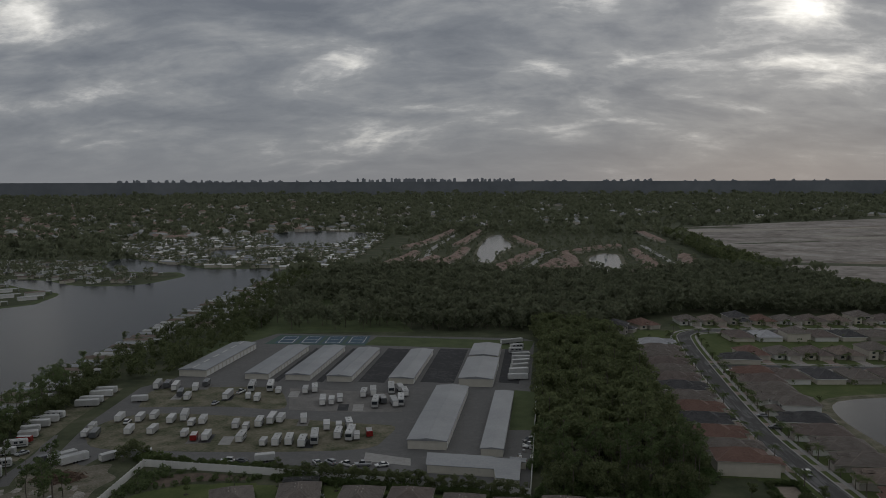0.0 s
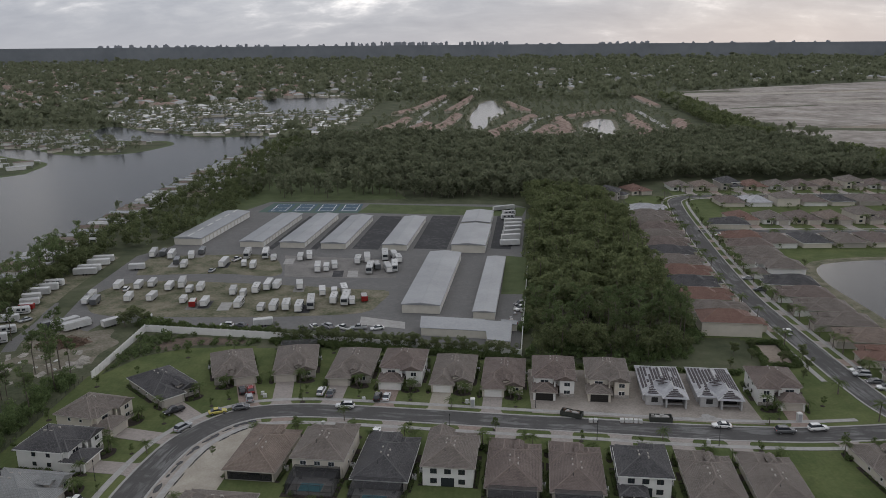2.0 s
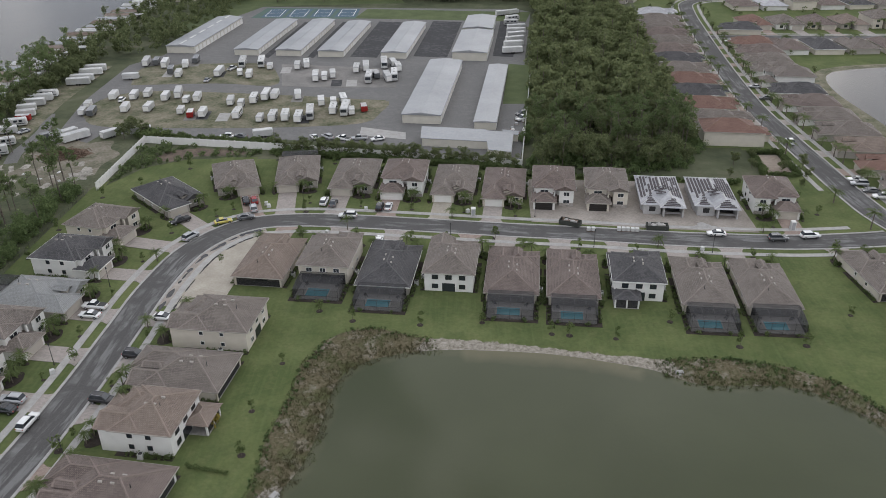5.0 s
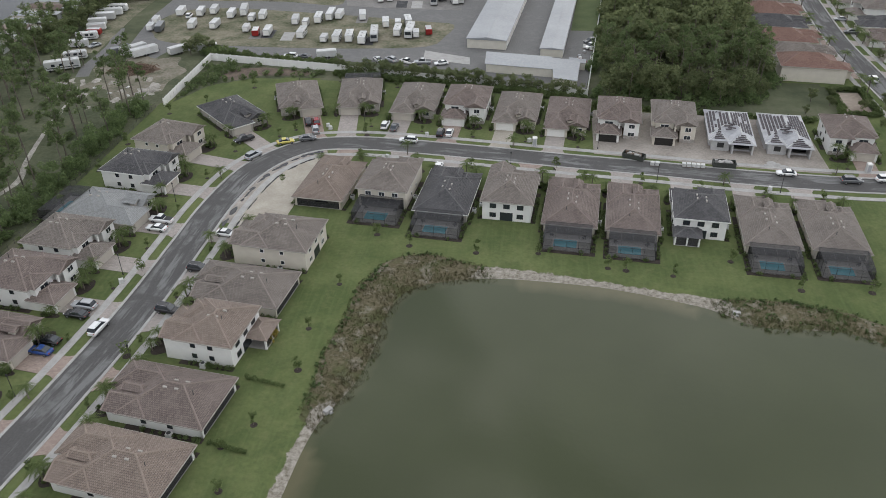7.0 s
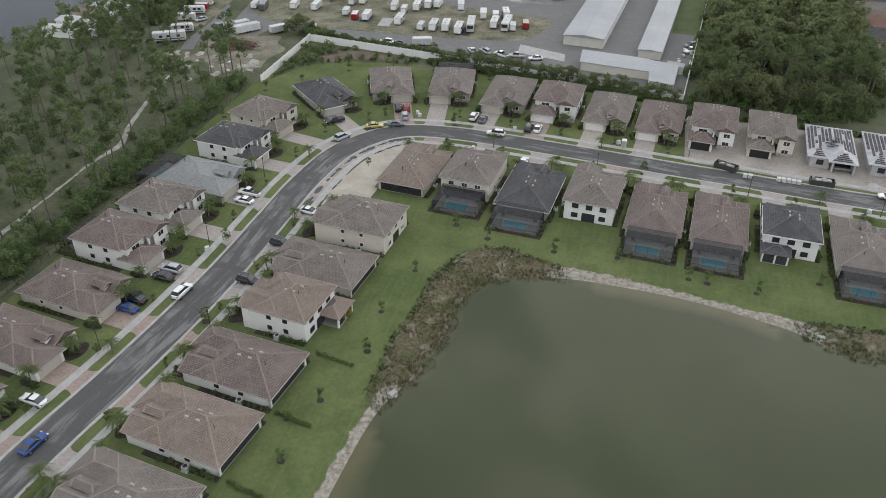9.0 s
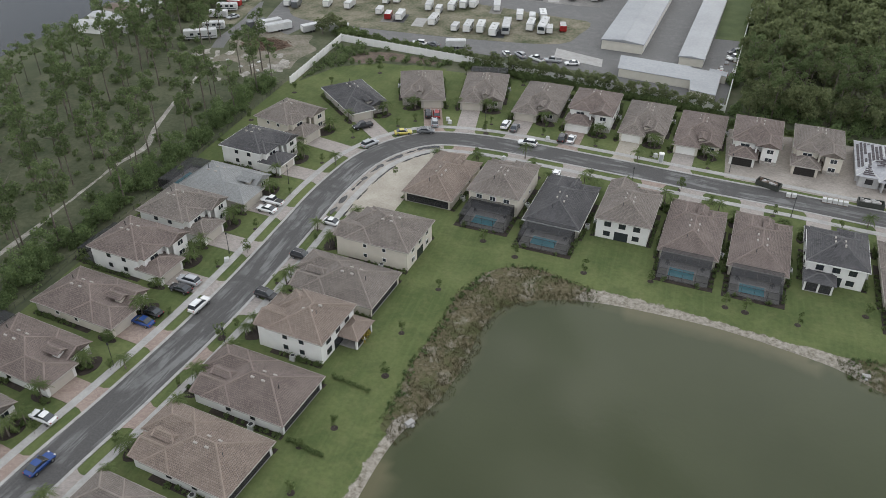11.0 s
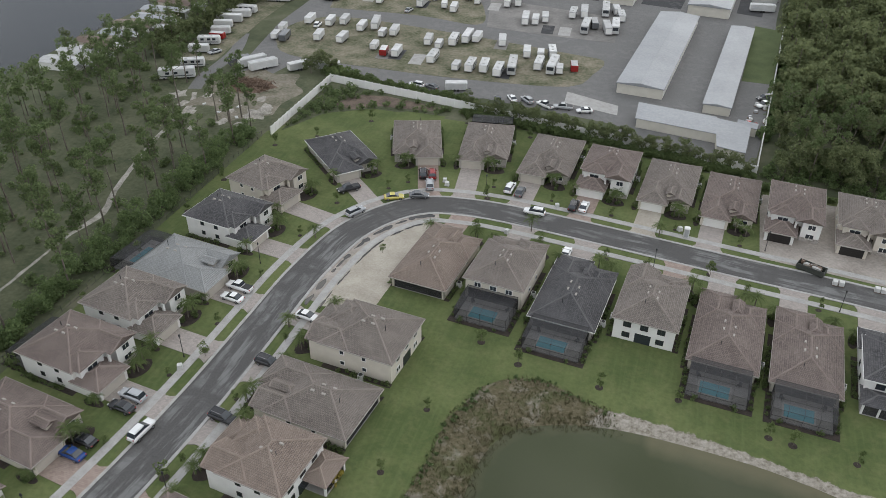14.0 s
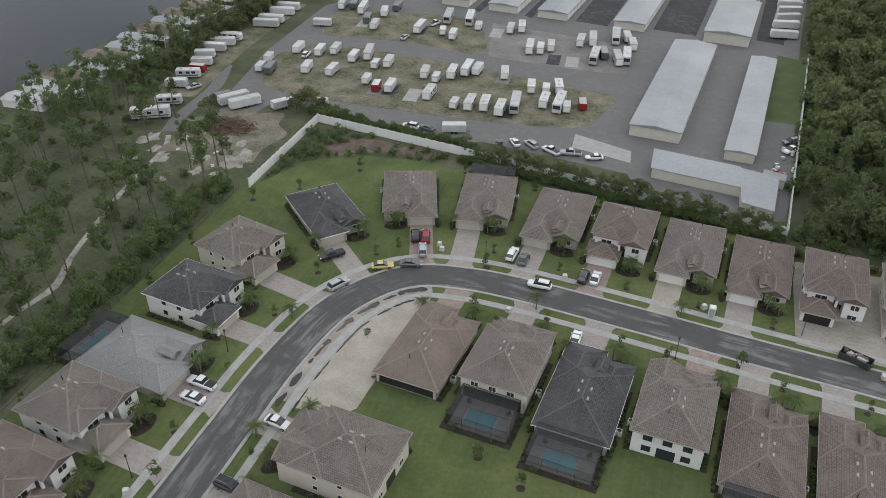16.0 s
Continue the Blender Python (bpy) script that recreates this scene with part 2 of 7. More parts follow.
def pavers(name, c1, c2, joint, w=0.5, h=0.3):
    m, t, b = material(name)
    br = t.nodes.new("ShaderNodeTexBrick")
    link(t, coords(t, "UV"), br.inputs["Vector"])
    br.inputs["Scale"].default_value = 1.0
    br.inputs["Brick Width"].default_value, br.inputs["Row Height"].default_value, br.inputs["Mortar Size"].default_value = w, h, 0.015
    for k, c in (("Color1", c1), ("Color2", c2), ("Mortar", joint)):
        br.inputs[k].default_value = (*c, 1)
    n = noise_node(t, place_node(t), 0.6, 4.0)
    link(t, mix_node(t, ramp_node(t, n, ((0.4, (0, 0, 0)), (0.7, (0.6, 0.6, 0.6)))), br.outputs[0], c2), b.inputs["Base Color"])
    b.inputs["Roughness"].default_value = 0.85
    bump_node(t, b, math_node(t, "MULTIPLY", br.outputs["Fac"], -1.0), 0.3, 0.01)
    return m


def leaves(name, dark, light, thick=0.25):
    """Foliage: each clump its own green, a little light passing through."""
    m, t, b = material(name)
    g = t.nodes.new("ShaderNodeNewGeometry")
    r = g.outputs["Random Per Island"]
    o = t.nodes.new("ShaderNodeObjectInfo").outputs["Random"]
    broad = noise_node(t, g.outputs["Position"], 0.2, 4.0, 0.7)
    f = math_node(t, "ADD", math_node(t, "MULTIPLY", r, 0.5), math_node(t, "ADD", math_node(t, "MULTIPLY", o, 0.2), math_node(t, "MULTIPLY", broad, 0.55)))
    c = ramp_node(t, f, ((0.25, dark), (0.95, light)))
    link(t, c, b.inputs["Base Color"])
    b.inputs["Roughness"].default_value, b.inputs["Specular IOR Level"].default_value = 0.75, 0.2
    tr = t.nodes.new("ShaderNodeBsdfTranslucent")
    link(t, c, tr.inputs[0])
    mx = t.nodes.new("ShaderNodeMixShader")
    mx.inputs[0].default_value = thick
    link(t, b.outputs[0], mx.inputs[1])
    link(t, tr.outputs[0], mx.inputs[2])
    link(t, mx.outputs[0], t.nodes["Material Output"].inputs[0])
    return m


def plain(name, colour, rough=0.5, metal=0.0, spec=0.5, grime=0.25):
    return mottled(name, tuple(c * (1 - grime) for c in colour), colour, 0.5, 9.0, rough, 0.1, metal, spec)


def water(name, deep, rough=0.08, wave=0.5, scale=1.2, gloss=0.5):
    m, t, b = material(name)
    p = place_node(t)
    n = noise_node(t, p, 0.03, 3.0)
    link(t, ramp_node(t, n, ((0.35, deep), (0.7, tuple(c * 1.25 for c in deep)))), b.inputs["Base Color"])
    b.inputs["Roughness"].default_value, b.inputs["IOR"].default_value = rough, 1.33
    b.inputs["Specular IOR Level"].default_value = gloss
    bump_node(t, b, noise_node(t, p, scale, 3.0, 0.5), wave, 0.05)
    return m


def screen(name, colour, solid):
    """Fine insect mesh: part of the light goes straight through."""
    m, t, b = material(name)
    b.inputs["Base Color"].default_value, b.inputs["Roughness"].default_value = (*colour, 1), 0.7
    tr = t.nodes.new("ShaderNodeBsdfTransparent")
    mx = t.nodes.new("ShaderNodeMixShader")
    grain = noise_node(t, place_node(t), 0.7, 2.0)
    link(t, math_node(t, "ADD", math_node(t, "MULTIPLY", grain, 0.14), solid - 0.07), mx.inputs[0])
    link(t, tr.outputs[0], mx.inputs[1])
    link(t, b.outputs[0], mx.inputs[2])
    link(t, mx.outputs[0], t.nodes["Material Output"].inputs[0])
    return m


M_TAUPE = roof_tiles("roof_tile_taupe", (0.163, 0.141, 0.124), (0.082, 0.067, 0.058), (0.295, 0.258, 0.229))
M_BROWN = roof_tiles("roof_tile_brown", (0.150, 0.120, 0.106), (0.075, 0.056, 0.049), (0.275, 0.224, 0.20))
M_TAN = roof_tiles("roof_tile_tan", (0.20, 0.155, 0.128), (0.10, 0.077, 0.065), (0.33, 0.27, 0.225))
M_SLATE = roof_tiles("roof_tile_slate", (0.065, 0.063, 0.066), (0.028, 0.027, 0.029), (0.16, 0.155, 0.155))
M_GREY = roof_tiles("roof_tile_grey", (0.27, 0.275, 0.27), (0.17, 0.17, 0.165), (0.34, 0.345, 0.34))
M_RED = roof_tiles("roof_tile_red", (0.20, 0.115, 0.09), (0.10, 0.058, 0.048), (0.28, 0.175, 0.14))
M_TERRA = roof_tiles("roof_tile_terracotta", (0.30, 0.21, 0.17), (0.19, 0.13, 0.105), (0.40, 0.31, 0.255))
for m, c in ((M_TAUPE, (0.33, 0.285, 0.25)), (M_BROWN, (0.31, 0.25, 0.22)), (M_TAN, (0.36, 0.29, 0.24)), (M_SLATE, (0.17, 0.165, 0.165)), (M_GREY, (0.36, 0.365, 0.36)), (M_RED, (0.32, 0.21, 0.17)), (M_TERRA, (0.42, 0.29, 0.21))):
    CAPS[m.name] = mottled(m.name + "_cap", tuple(v * 0.62 for v in c), tuple(v * 0.86 for v in c), 0.8, 4.0, 0.85, 0.2)
M_WHITE = plain("stucco_white", (0.74, 0.73, 0.70), 0.9, grime=0.12)
M_CREAM = plain("stucco_cream", (0.62, 0.57, 0.49), 0.9, grime=0.12)
M_GREIGE = plain("stucco_greige", (0.40, 0.37, 0.33), 0.9, grime=0.12)
M_STONE = mottled("stone_veneer", (0.22, 0.20, 0.18), (0.42, 0.39, 0.36), 1.5, 7.0, 0.9, 0.6)
M_TRIM = plain("painted_trim", (0.78, 0.77, 0.74), 0.6, grime=0.08)
M_GARAGE = plain("garage_door_beige", (0.50, 0.46, 0.40), 0.6, grime=0.1)
M_GARAGEW = plain("garage_door_white", (0.75, 0.74, 0.71), 0.6, grime=0.08)
M_BRONZE = plain("bronze_frame", (0.035, 0.032, 0.030), 0.5, 0.3, grime=0.3)
M_DOOR = plain("dark_wood_door", (0.07, 0.045, 0.03), 0.5)
M_GLASS = plain("window_glass", (0.035, 0.042, 0.05), 0.08, 0.0, 0.8, grime=0.3)
M_CAGE = screen("insect_screen", (0.038, 0.038, 0.040), 0.52)
M_POOL = water("pool_water", (0.12, 0.33, 0.39), 0.05, 0.15, 3.0)
M_DECK = pavers("pool_deck", (0.24, 0.23, 0.22), (0.31, 0.30, 0.28), (0.16, 0.15, 0.14))
M_DRIVE = pavers("driveway_pavers", (0.27, 0.24, 0.22), (0.36, 0.32, 0.29), (0.20, 0.18, 0.16))
M_DRIVER = pavers("driveway_pavers_red", (0.25, 0.185, 0.155), (0.33, 0.26, 0.22), (0.18, 0.14, 0.12))
M_CONC = mottled("concrete", (0.30, 0.29, 0.275), (0.42, 0.41, 0.39), 0.5, 4.0, 0.9, 0.2)
M_SAND = mottled("bare_sand", (0.30, 0.268, 0.22), (0.46, 0.423, 0.36), 0.18, 2.5, 0.95, 0.5)
M_PLOT = mottled("building_plot", (0.22, 0.195, 0.17), (0.39, 0.35, 0.31), 0.15, 1.8, 0.95, 0.5)
M_DIRT = mottled("dirt", (0.19, 0.15, 0.12), (0.33, 0.28, 0.23), 0.07, 0.9, 0.95, 0.5)
M_SITE = mottled("cleared_site", (0.13, 0.108, 0.09), (0.46, 0.42, 0.38), 0.013, 0.08, 0.95, 0.3)
M_SCRUB = mottled("scrub_floor", (0.046, 0.060, 0.028), (0.125, 0.128, 0.078), 0.12, 1.0, 0.95, 0.6)
M_GRASSLOT = mottled("worn_grass", (0.055, 0.070, 0.028), (0.255, 0.225, 0.170), 0.14, 1.1, 0.95, 0.5)
M_GRASS = mottled("mown_grass", (0.062, 0.085, 0.034), (0.112, 0.136, 0.058), 0.12, 3.0, 0.95, 0.4)
M_MULCH = mottled("bark_mulch", (0.025, 0.02, 0.017), (0.06, 0.048, 0.04), 0.9, 7.0, 0.95, 0.8)
M_METALROOF = mottled("metal_roof", (0.25, 0.26, 0.27), (0.35, 0.36, 0.37), 0.05, 1.5, 0.5, 0.05, 0.2)
M_METALWALL = plain("metal_wall_cream", (0.60, 0.57, 0.50), 0.6, grime=0.12)
M_PALE = plain("pale_sheet_roof", (0.50, 0.50, 0.49), 0.7, grime=0.35)
M_BROWNROOF = plain("brown_shingle", (0.17, 0.125, 0.10), 0.9, grime=0.35)
M_COURT = plain("court_blue", (0.06, 0.115, 0.165), 0.8)
M_COURTG = plain("court_green", (0.07, 0.125, 0.10), 0.8)
M_TRUNK = mottled("bark", (0.09, 0.075, 0.06), (0.22, 0.19, 0.16), 1.0, 8.0, 0.95, 0.8)
M_LEAF = leaves("foliage_oak", (0.088, 0.110, 0.050), (0.222, 0.252, 0.122), 0.5)
M_PINE = leaves("foliage_pine", (0.080, 0.118, 0.046), (0.205, 0.255, 0.118), 0.5)
# foliage beyond the near wood: greens washed out to stand for haze
M_FAR_HAZE = leaves("foliage_hazed", (0.132, 0.150, 0.092), (0.250, 0.268, 0.175), 0.5)
M_HEDGE = leaves("foliage_hedge", (0.065, 0.098, 0.038), (0.17, 0.215, 0.085), 0.45)
M_SHRUB = leaves("foliage_shrub", (0.088, 0.130, 0.055), (0.205, 0.270, 0.115), 0.5)
M_PALM = leaves("foliage_palm", (0.062, 0.092, 0.030), (0.165, 0.205, 0.080), 0.4)
M_REED = leaves("reed_grass", (0.076, 0.074, 0.038), (0.160, 0.142, 0.082), 0.4)
M_MARSH = leaves("marsh_grass", (0.062, 0.082, 0.032), (0.125, 0.140, 0.060), 0.4)
M_YELLOWBUSH = leaves("foliage_croton", (0.16, 0.13, 0.02), (0.34, 0.27, 0.06))
M_LUMBER = mottled("roof_underlay", (0.30, 0.30, 0.315), (0.46, 0.46, 0.475), 0.5, 1.6, 0.5, 0.0)
M_STACK = mottled("stacked_tiles", (0.062, 0.056, 0.060), (0.145, 0.130, 0.132), 1.5, 6.0, 0.85, 0.3)
M_BLOCK = mottled("grey_block", (0.34, 0.335, 0.33), (0.46, 0.455, 0.45), 0.7, 3.0, 0.9, 0.3)
M_TYRE = plain("tyre_rubber", (0.02, 0.02, 0.02), 0.8)
M_RIM = plain("wheel_rim", (0.35, 0.35, 0.36), 0.4, 0.6)
M_LAMP = plain("headlamp_glass", (0.7, 0.7, 0.7), 0.2)
M_REDLAMP = plain("tail_lamp", (0.30, 0.02, 0.02), 0.3)
M_PLASTIC = plain("pale_plastic", (0.62, 0.62, 0.60), 0.6)
M_BLACK = plain("black_plastic", (0.025, 0.025, 0.026), 0.5)
M_LAKEB = water("far_lake_water", (0.018, 0.022, 0.026), 0.22, 0.3, 0.35, 0.16)
M_TARP = plain("debris_wood", (0.16, 0.11, 0.08), 0.9)


def pond_water():
    """Murky water, with the sandy bottom showing through along the shore."""
    m, t, b = material("lake_water")
    p = place_node(t)
    a = t.nodes.new("ShaderNodeAttribute")
    a.attribute_name = "shallow"
    deep = ramp_node(t, noise_node(t, p, 0.03, 3.0), ((0.35, (0.039, 0.047, 0.019)), (0.7, (0.048, 0.057, 0.024))))
    f = math_node(t, "ADD", a.outputs["Fac"], math_node(t, "MULTIPLY", math_node(t, "SUBTRACT", noise_node(t, p, 0.25, 4.0), 0.5), 0.5))
    c = mix_node(t, ramp_node(t, f, ((0.3, (0, 0, 0)), (0.95, (0.6, 0.6, 0.6)))), deep, (0.135, 0.118, 0.066))
    link(t, c, b.inputs["Base Color"])
    b.inputs["Roughness"].default_value, b.inputs["IOR"].default_value, b.inputs["Specular IOR Level"].default_value = 0.09, 1.33, 0.45
    bump_node(t, b, noise_node(t, p, 0.9, 3.0, 0.5), 0.25, 0.05)
    return m


M_LAKE = pond_water()


def asphalt(name, dark, light, patch, along=False):
    m, t, b = material(name)
    p = place_node(t)
    q = p
    if along:
        mp = t.nodes.new("ShaderNodeMapping")
        link(t, coords(t, "UV"), mp.inputs[0])
        mp.inputs["Scale"].default_value = (0.16, 1.5, 1)
        q = mp.outputs[0]
    n1, n2, n3 = noise_node(t, p, 0.09, 5.0, 0.65, 0.6), noise_node(t, p, 3.5, 4.0), noise_node(t, q, 0.45, 6.0, 0.7, 0.4)
    c = ramp_node(t, n2, ((0.3, dark), (0.7, light)))
    f = math_node(t, "MULTIPLY", ramp_node(t, n1, ((0.42, (0, 0, 0)), (0.56, (1, 1, 1)))), ramp_node(t, n3, ((0.48, (0, 0, 0)), (0.56, (1, 1, 1)))))
    link(t, mix_node(t, math_node(t, "MULTIPLY", f, 0.55), c, patch), b.inputs["Base Color"])
    b.inputs["Roughness"].default_value, b.inputs["Specular IOR Level"].default_value = 0.9, 0.15
    bump_node(t, b, n2, 0.2, 0.01)
    return m


M_ROAD = asphalt("street_asphalt", (0.080, 0.077, 0.075), (0.108, 0.105, 0.102), (0.25, 0.25, 0.245), True)
M_LOT = asphalt("lot_asphalt", (0.13, 0.128, 0.125), (0.19, 0.187, 0.18), (0.205, 0.20, 0.195))
M_GRAVEL = mottled("gravel", (0.15, 0.145, 0.135), (0.27, 0.255, 0.24), 0.12, 1.2, 0.95, 0.4)
M_NEWLOT = asphalt("fresh_asphalt", (0.045, 0.045, 0.048), (0.07, 0.07, 0.072), (0.12, 0.12, 0.12))


def lawn_material():
    """Ground: mown lawn, reed bank, bare shore and woodland floor, by the mesh's own zones."""
    m, t, b = material("ground_cover")
    p = place_node(t)

    def zone(name):
        a = t.nodes.new("ShaderNodeAttribute")
        a.attribute_name = name
        return a.outputs["Fac"]

    n1, n2, n3 = noise_node(t, p, 0.07, 5.0), noise_node(t, p, 1.3, 5.0, 0.65), noise_node(t, p, 0.35, 6.0, 0.7)
    lawn = mix_node(t, ramp_node(t, n1, ((0.4, (0, 0, 0)), (0.65, (1, 1, 1)))), (0.084, 0.110, 0.041), (0.140, 0.162, 0.066))
    lawn = mix_node(t, ramp_node(t, n3, ((0.48, (0, 0, 0)), (0.75, (0.55, 0.55, 0.55)))), lawn, (0.178, 0.172, 0.086))
    lawn = mix_node(t, ramp_node(t, noise_node(t, p, 0.16, 6.0, 0.7, 0.5), ((0.5, (0, 0, 0)), (0.68, (0.6, 0.6, 0.6)))), lawn, (0.066, 0.092, 0.035))
    mow = t.nodes.new("ShaderNodeMapping")
    link(t, p, mow.inputs[0])
    mow.inputs["Scale"].default_value = (1.5, 0.05, 1)
    lawn = mix_node(t, ramp_node(t, noise_node(t, mow.outputs[0], 1.0, 3.0, 0.6), ((0.45, (0, 0, 0)), (0.7, (0.35, 0.35, 0.35)))), lawn, (0.135, 0.165, 0.072))
    lawn = mix_node(t, ramp_node(t, n2, ((0.35, (0.35, 0.35, 0.35)), (0.6, (0, 0, 0)))), lawn, (0.055, 0.078, 0.03))
    wood = ramp_node(t, noise_node(t, p, 0.05, 6.0, 0.7), ((0.3, (0.05, 0.06, 0.035)), (0.55, (0.10, 0.11, 0.066)), (0.75, (0.17, 0.15, 0.115))))
    reed = ramp_node(t, n2, ((0.3, (0.058, 0.064, 0.032)), (0.5, (0.115, 0.098, 0.06)), (0.72, (0.17, 0.15, 0.105))))
    reed = mix_node(t, ramp_node(t, noise_node(t, p, 0.28, 5.0, 0.7, 0.6), ((0.52, (0, 0, 0)), (0.66, (0.8, 0.8, 0.8)))), reed, (0.27, 0.245, 0.205))
    reed = mix_node(t, ramp_node(t, noise_node(t, p, 0.2, 4.0, 0.6), ((0.5, (0, 0, 0)), (0.62, (0.7, 0.7, 0.7)))), reed, (0.075, 0.088, 0.036))
    shore = ramp_node(t, n2, ((0.3, (0.13, 0.115, 0.085)), (0.5, (0.27, 0.245, 0.205)), (0.72, (0.40, 0.37, 0.325))))

    def edge(name, wob=0.5):
        s = math_node(t, "ADD", zone(name), math_node(t, "MULTIPLY", math_node(t, "SUBTRACT", n3, 0.5), wob))
        return ramp_node(t, s, ((0.46, (0, 0, 0)), (0.54, (1, 1, 1))))

    c = mix_node(t, edge("lawn", 0.2), wood, lawn)
    c = mix_node(t, edge("reed"), c, reed)
    c = mix_node(t, edge("shore", 0.9), c, shore)
    link(t, c, b.inputs["Base Color"])
    b.inputs["Roughness"].default_value, b.inputs["Specular IOR Level"].default_value = 0.95, 0.1
    bump_node(t, b, n2, 0.4, 0.06)
    return m


M_GROUND = lawn_material()

# ---- ground and water ----
SHORE = smooth_line([(-33, 20), (-32, 50), (-31, 72), (-29.5, 85), (-25.5, 95), (-24, 105), (-23.5, 114), (-21, 121), (-15, 124.5), (-6, 126.5), (4, 126.5), (16, 125.5),
                     (27, 123), (35, 120.5), (42, 116.5), (50, 116), (58, 116), (65, 111.5), (72, 100), (78, 70), (78, 20)], 2.0)
LAKE = SHORE + [(70, -5), (20, -12), (-22, -5)]
EAST_LAKE = smooth_line([(140, 235), (139, 262), (138, 294), (143, 316), (155, 325), (185, 329), (240, 325), (270, 290), (262, 240), (200, 215), (155, 220), (140, 235)], 6.0)
WEST_LAKE = smooth_line([(-200, 150), (-199, 323), (-199, 441), (-198, 560), (-186, 690), (-188, 772), (-203, 810), (-241, 804), (-276, 806), (-311, 838), (-349, 860), (-379, 893), (-408, 914), (-413, 883),
                         (-392, 818), (-364, 782), (-342, 776), (-311, 770), (-294, 772), (-277, 748), (-277, 728), (-290, 684), (-319, 669), (-350, 674), (-396, 708), (-440, 712), (-392, 662), (-349, 634), (-332, 618), (-326, 583), (-332, 555),
                         (-420, 470), (-520, 300), (-430, 160), (-200, 150)], 10.0)
LAWN = [(-104, -20), (-105, 90), (-106, 150), (-106.5, 204), (-101, 217), (-88, 226), (-72, 228), (-40, 226), (14, 217), (78, 210), (96, 214), (96, 232), (74, 238), (80, 300),
        (85, 440), (100, 470), (150, 515), (270, 520), (300, 330), (150, 205), (130, 160), (130, -20)]


# rough banks between lawn and water, and the bare shore strips
WATERSIDE = [(-29.5, 85), (-25.5, 95), (-24, 105), (-23.5, 114), (-21, 121), (-15, 124.5), (-7, 126.5)]
WEST_BANK = [(-33.5, 86), (-33.2, 101.6), (-31.8, 111.9), (-31.3, 121.2), (-27.7, 130.2), (-24.3, 133.2), (-18.6, 134.3), (-11.2, 131.6), (-7, 130.6)] + [(x + 3, y - 3) for x, y in WATERSIDE[::-1]]
EAST_BANK = [(35, 124.4), (37.8, 124.2), (44.6, 124.6), (50.8, 124.3), (60, 122), (68, 117), (76, 104), (83, 70), (83, 20), (74, 20), (70, 98), (60, 112), (42, 113), (38, 118)]
BARE_SHORE = [(-10, 128.0), (-7, 131.0), (4.4, 130.0), (15.1, 128.2), (25.3, 126.1), (33.1, 125.0), (39, 123.4), (40, 117), (30, 119), (10, 123), (-7, 124)]
WEST_SHORE = [(-31.0, 91), (-32.2, 87), (-33.8, 72), (-34.8, 50), (-36, 20), (-30, 20), (-29, 60), (-27, 85), (-27, 90)]


def depth_in(x, y, poly):
    """How far a point lies within a closed outline; negative outside."""
    d = far_from(x, y, poly + poly[:1])
    return d if inside(x, y, poly) else -d


def ground_axis(lo, hi, step, far):
    inner = list(np.arange(lo, hi + 0.1, step))
    out, d, x = [], step, hi
    while x < far:
        d *= 1.18
        x = min(x + d, far)
        out.append(x)
    neg, d, x = [], step, lo
    while x > -far:
        d *= 1.18
        x = max(x - d, -far)
        neg.append(x)
    return neg[::-1] + inner + out


def build_ground():
    xs, ys = ground_axis(-112, 112, 1.5, 4990), ground_axis(10, 236, 1.5, 4990)
    verts, lawn, reed, shore = [], [], [], []
    for y in ys:
        for x in xs:
            z = 0.0
            near = -115 < x < 135 and -30 < y < 145
            d = far_from(x, y, SHORE) if near else 99.0
            wet = near and inside(x, y, LAKE)
            if wet:
                z = -0.75 - min(d * 0.25, 2.0)
            elif near and d < 4.5:
                z = -0.75 * (1 - d / 4.5) ** 1.3
            verts.append((x, y, z))
            lawn.append(1.0 if -115 < x < 310 and y < 530 and inside(x, y, LAWN) else 0.0)
            if not near:
                reed.append(0.0)
                shore.append(0.0)
                continue
            reed.append(max(0.0, min(1.0, 0.5 + 0.3 * max(depth_in(x, y, WEST_BANK), depth_in(x, y, EAST_BANK)))))
            shore.append(max(0.0, min(1.0, 0.5 + 0.35 * max(depth_in(x, y, BARE_SHORE), depth_in(x, y, WEST_SHORE)))))
    n = len(xs)
    faces = [(j * n + i, j * n + i + 1, (j + 1) * n + i + 1, (j + 1) * n + i) for j in range(len(ys) - 1) for i in range(n - 1)]
    me = bpy.data.meshes.new("ground")
    me.from_pydata(verts, [], faces)
    for name, data in (("lawn", lawn), ("reed", reed), ("shore", shore)):
        a = me.attributes.new(name, "FLOAT", "POINT")
        a.data.foreach_set("value", data)
    me.polygons.foreach_set("use_smooth", [True] * len(me.polygons))
    me.materials.append(M_GROUND)
    return tagged(new("ground", me), "flat ground of mown lawn, shore and woodland floor", "ground", kind="structure")


build_ground()


def pond(name, pts, z, mat, label):
    return setting(name, Geo().face([(x, y, z) for x, y in pts]), mat, label, "water")


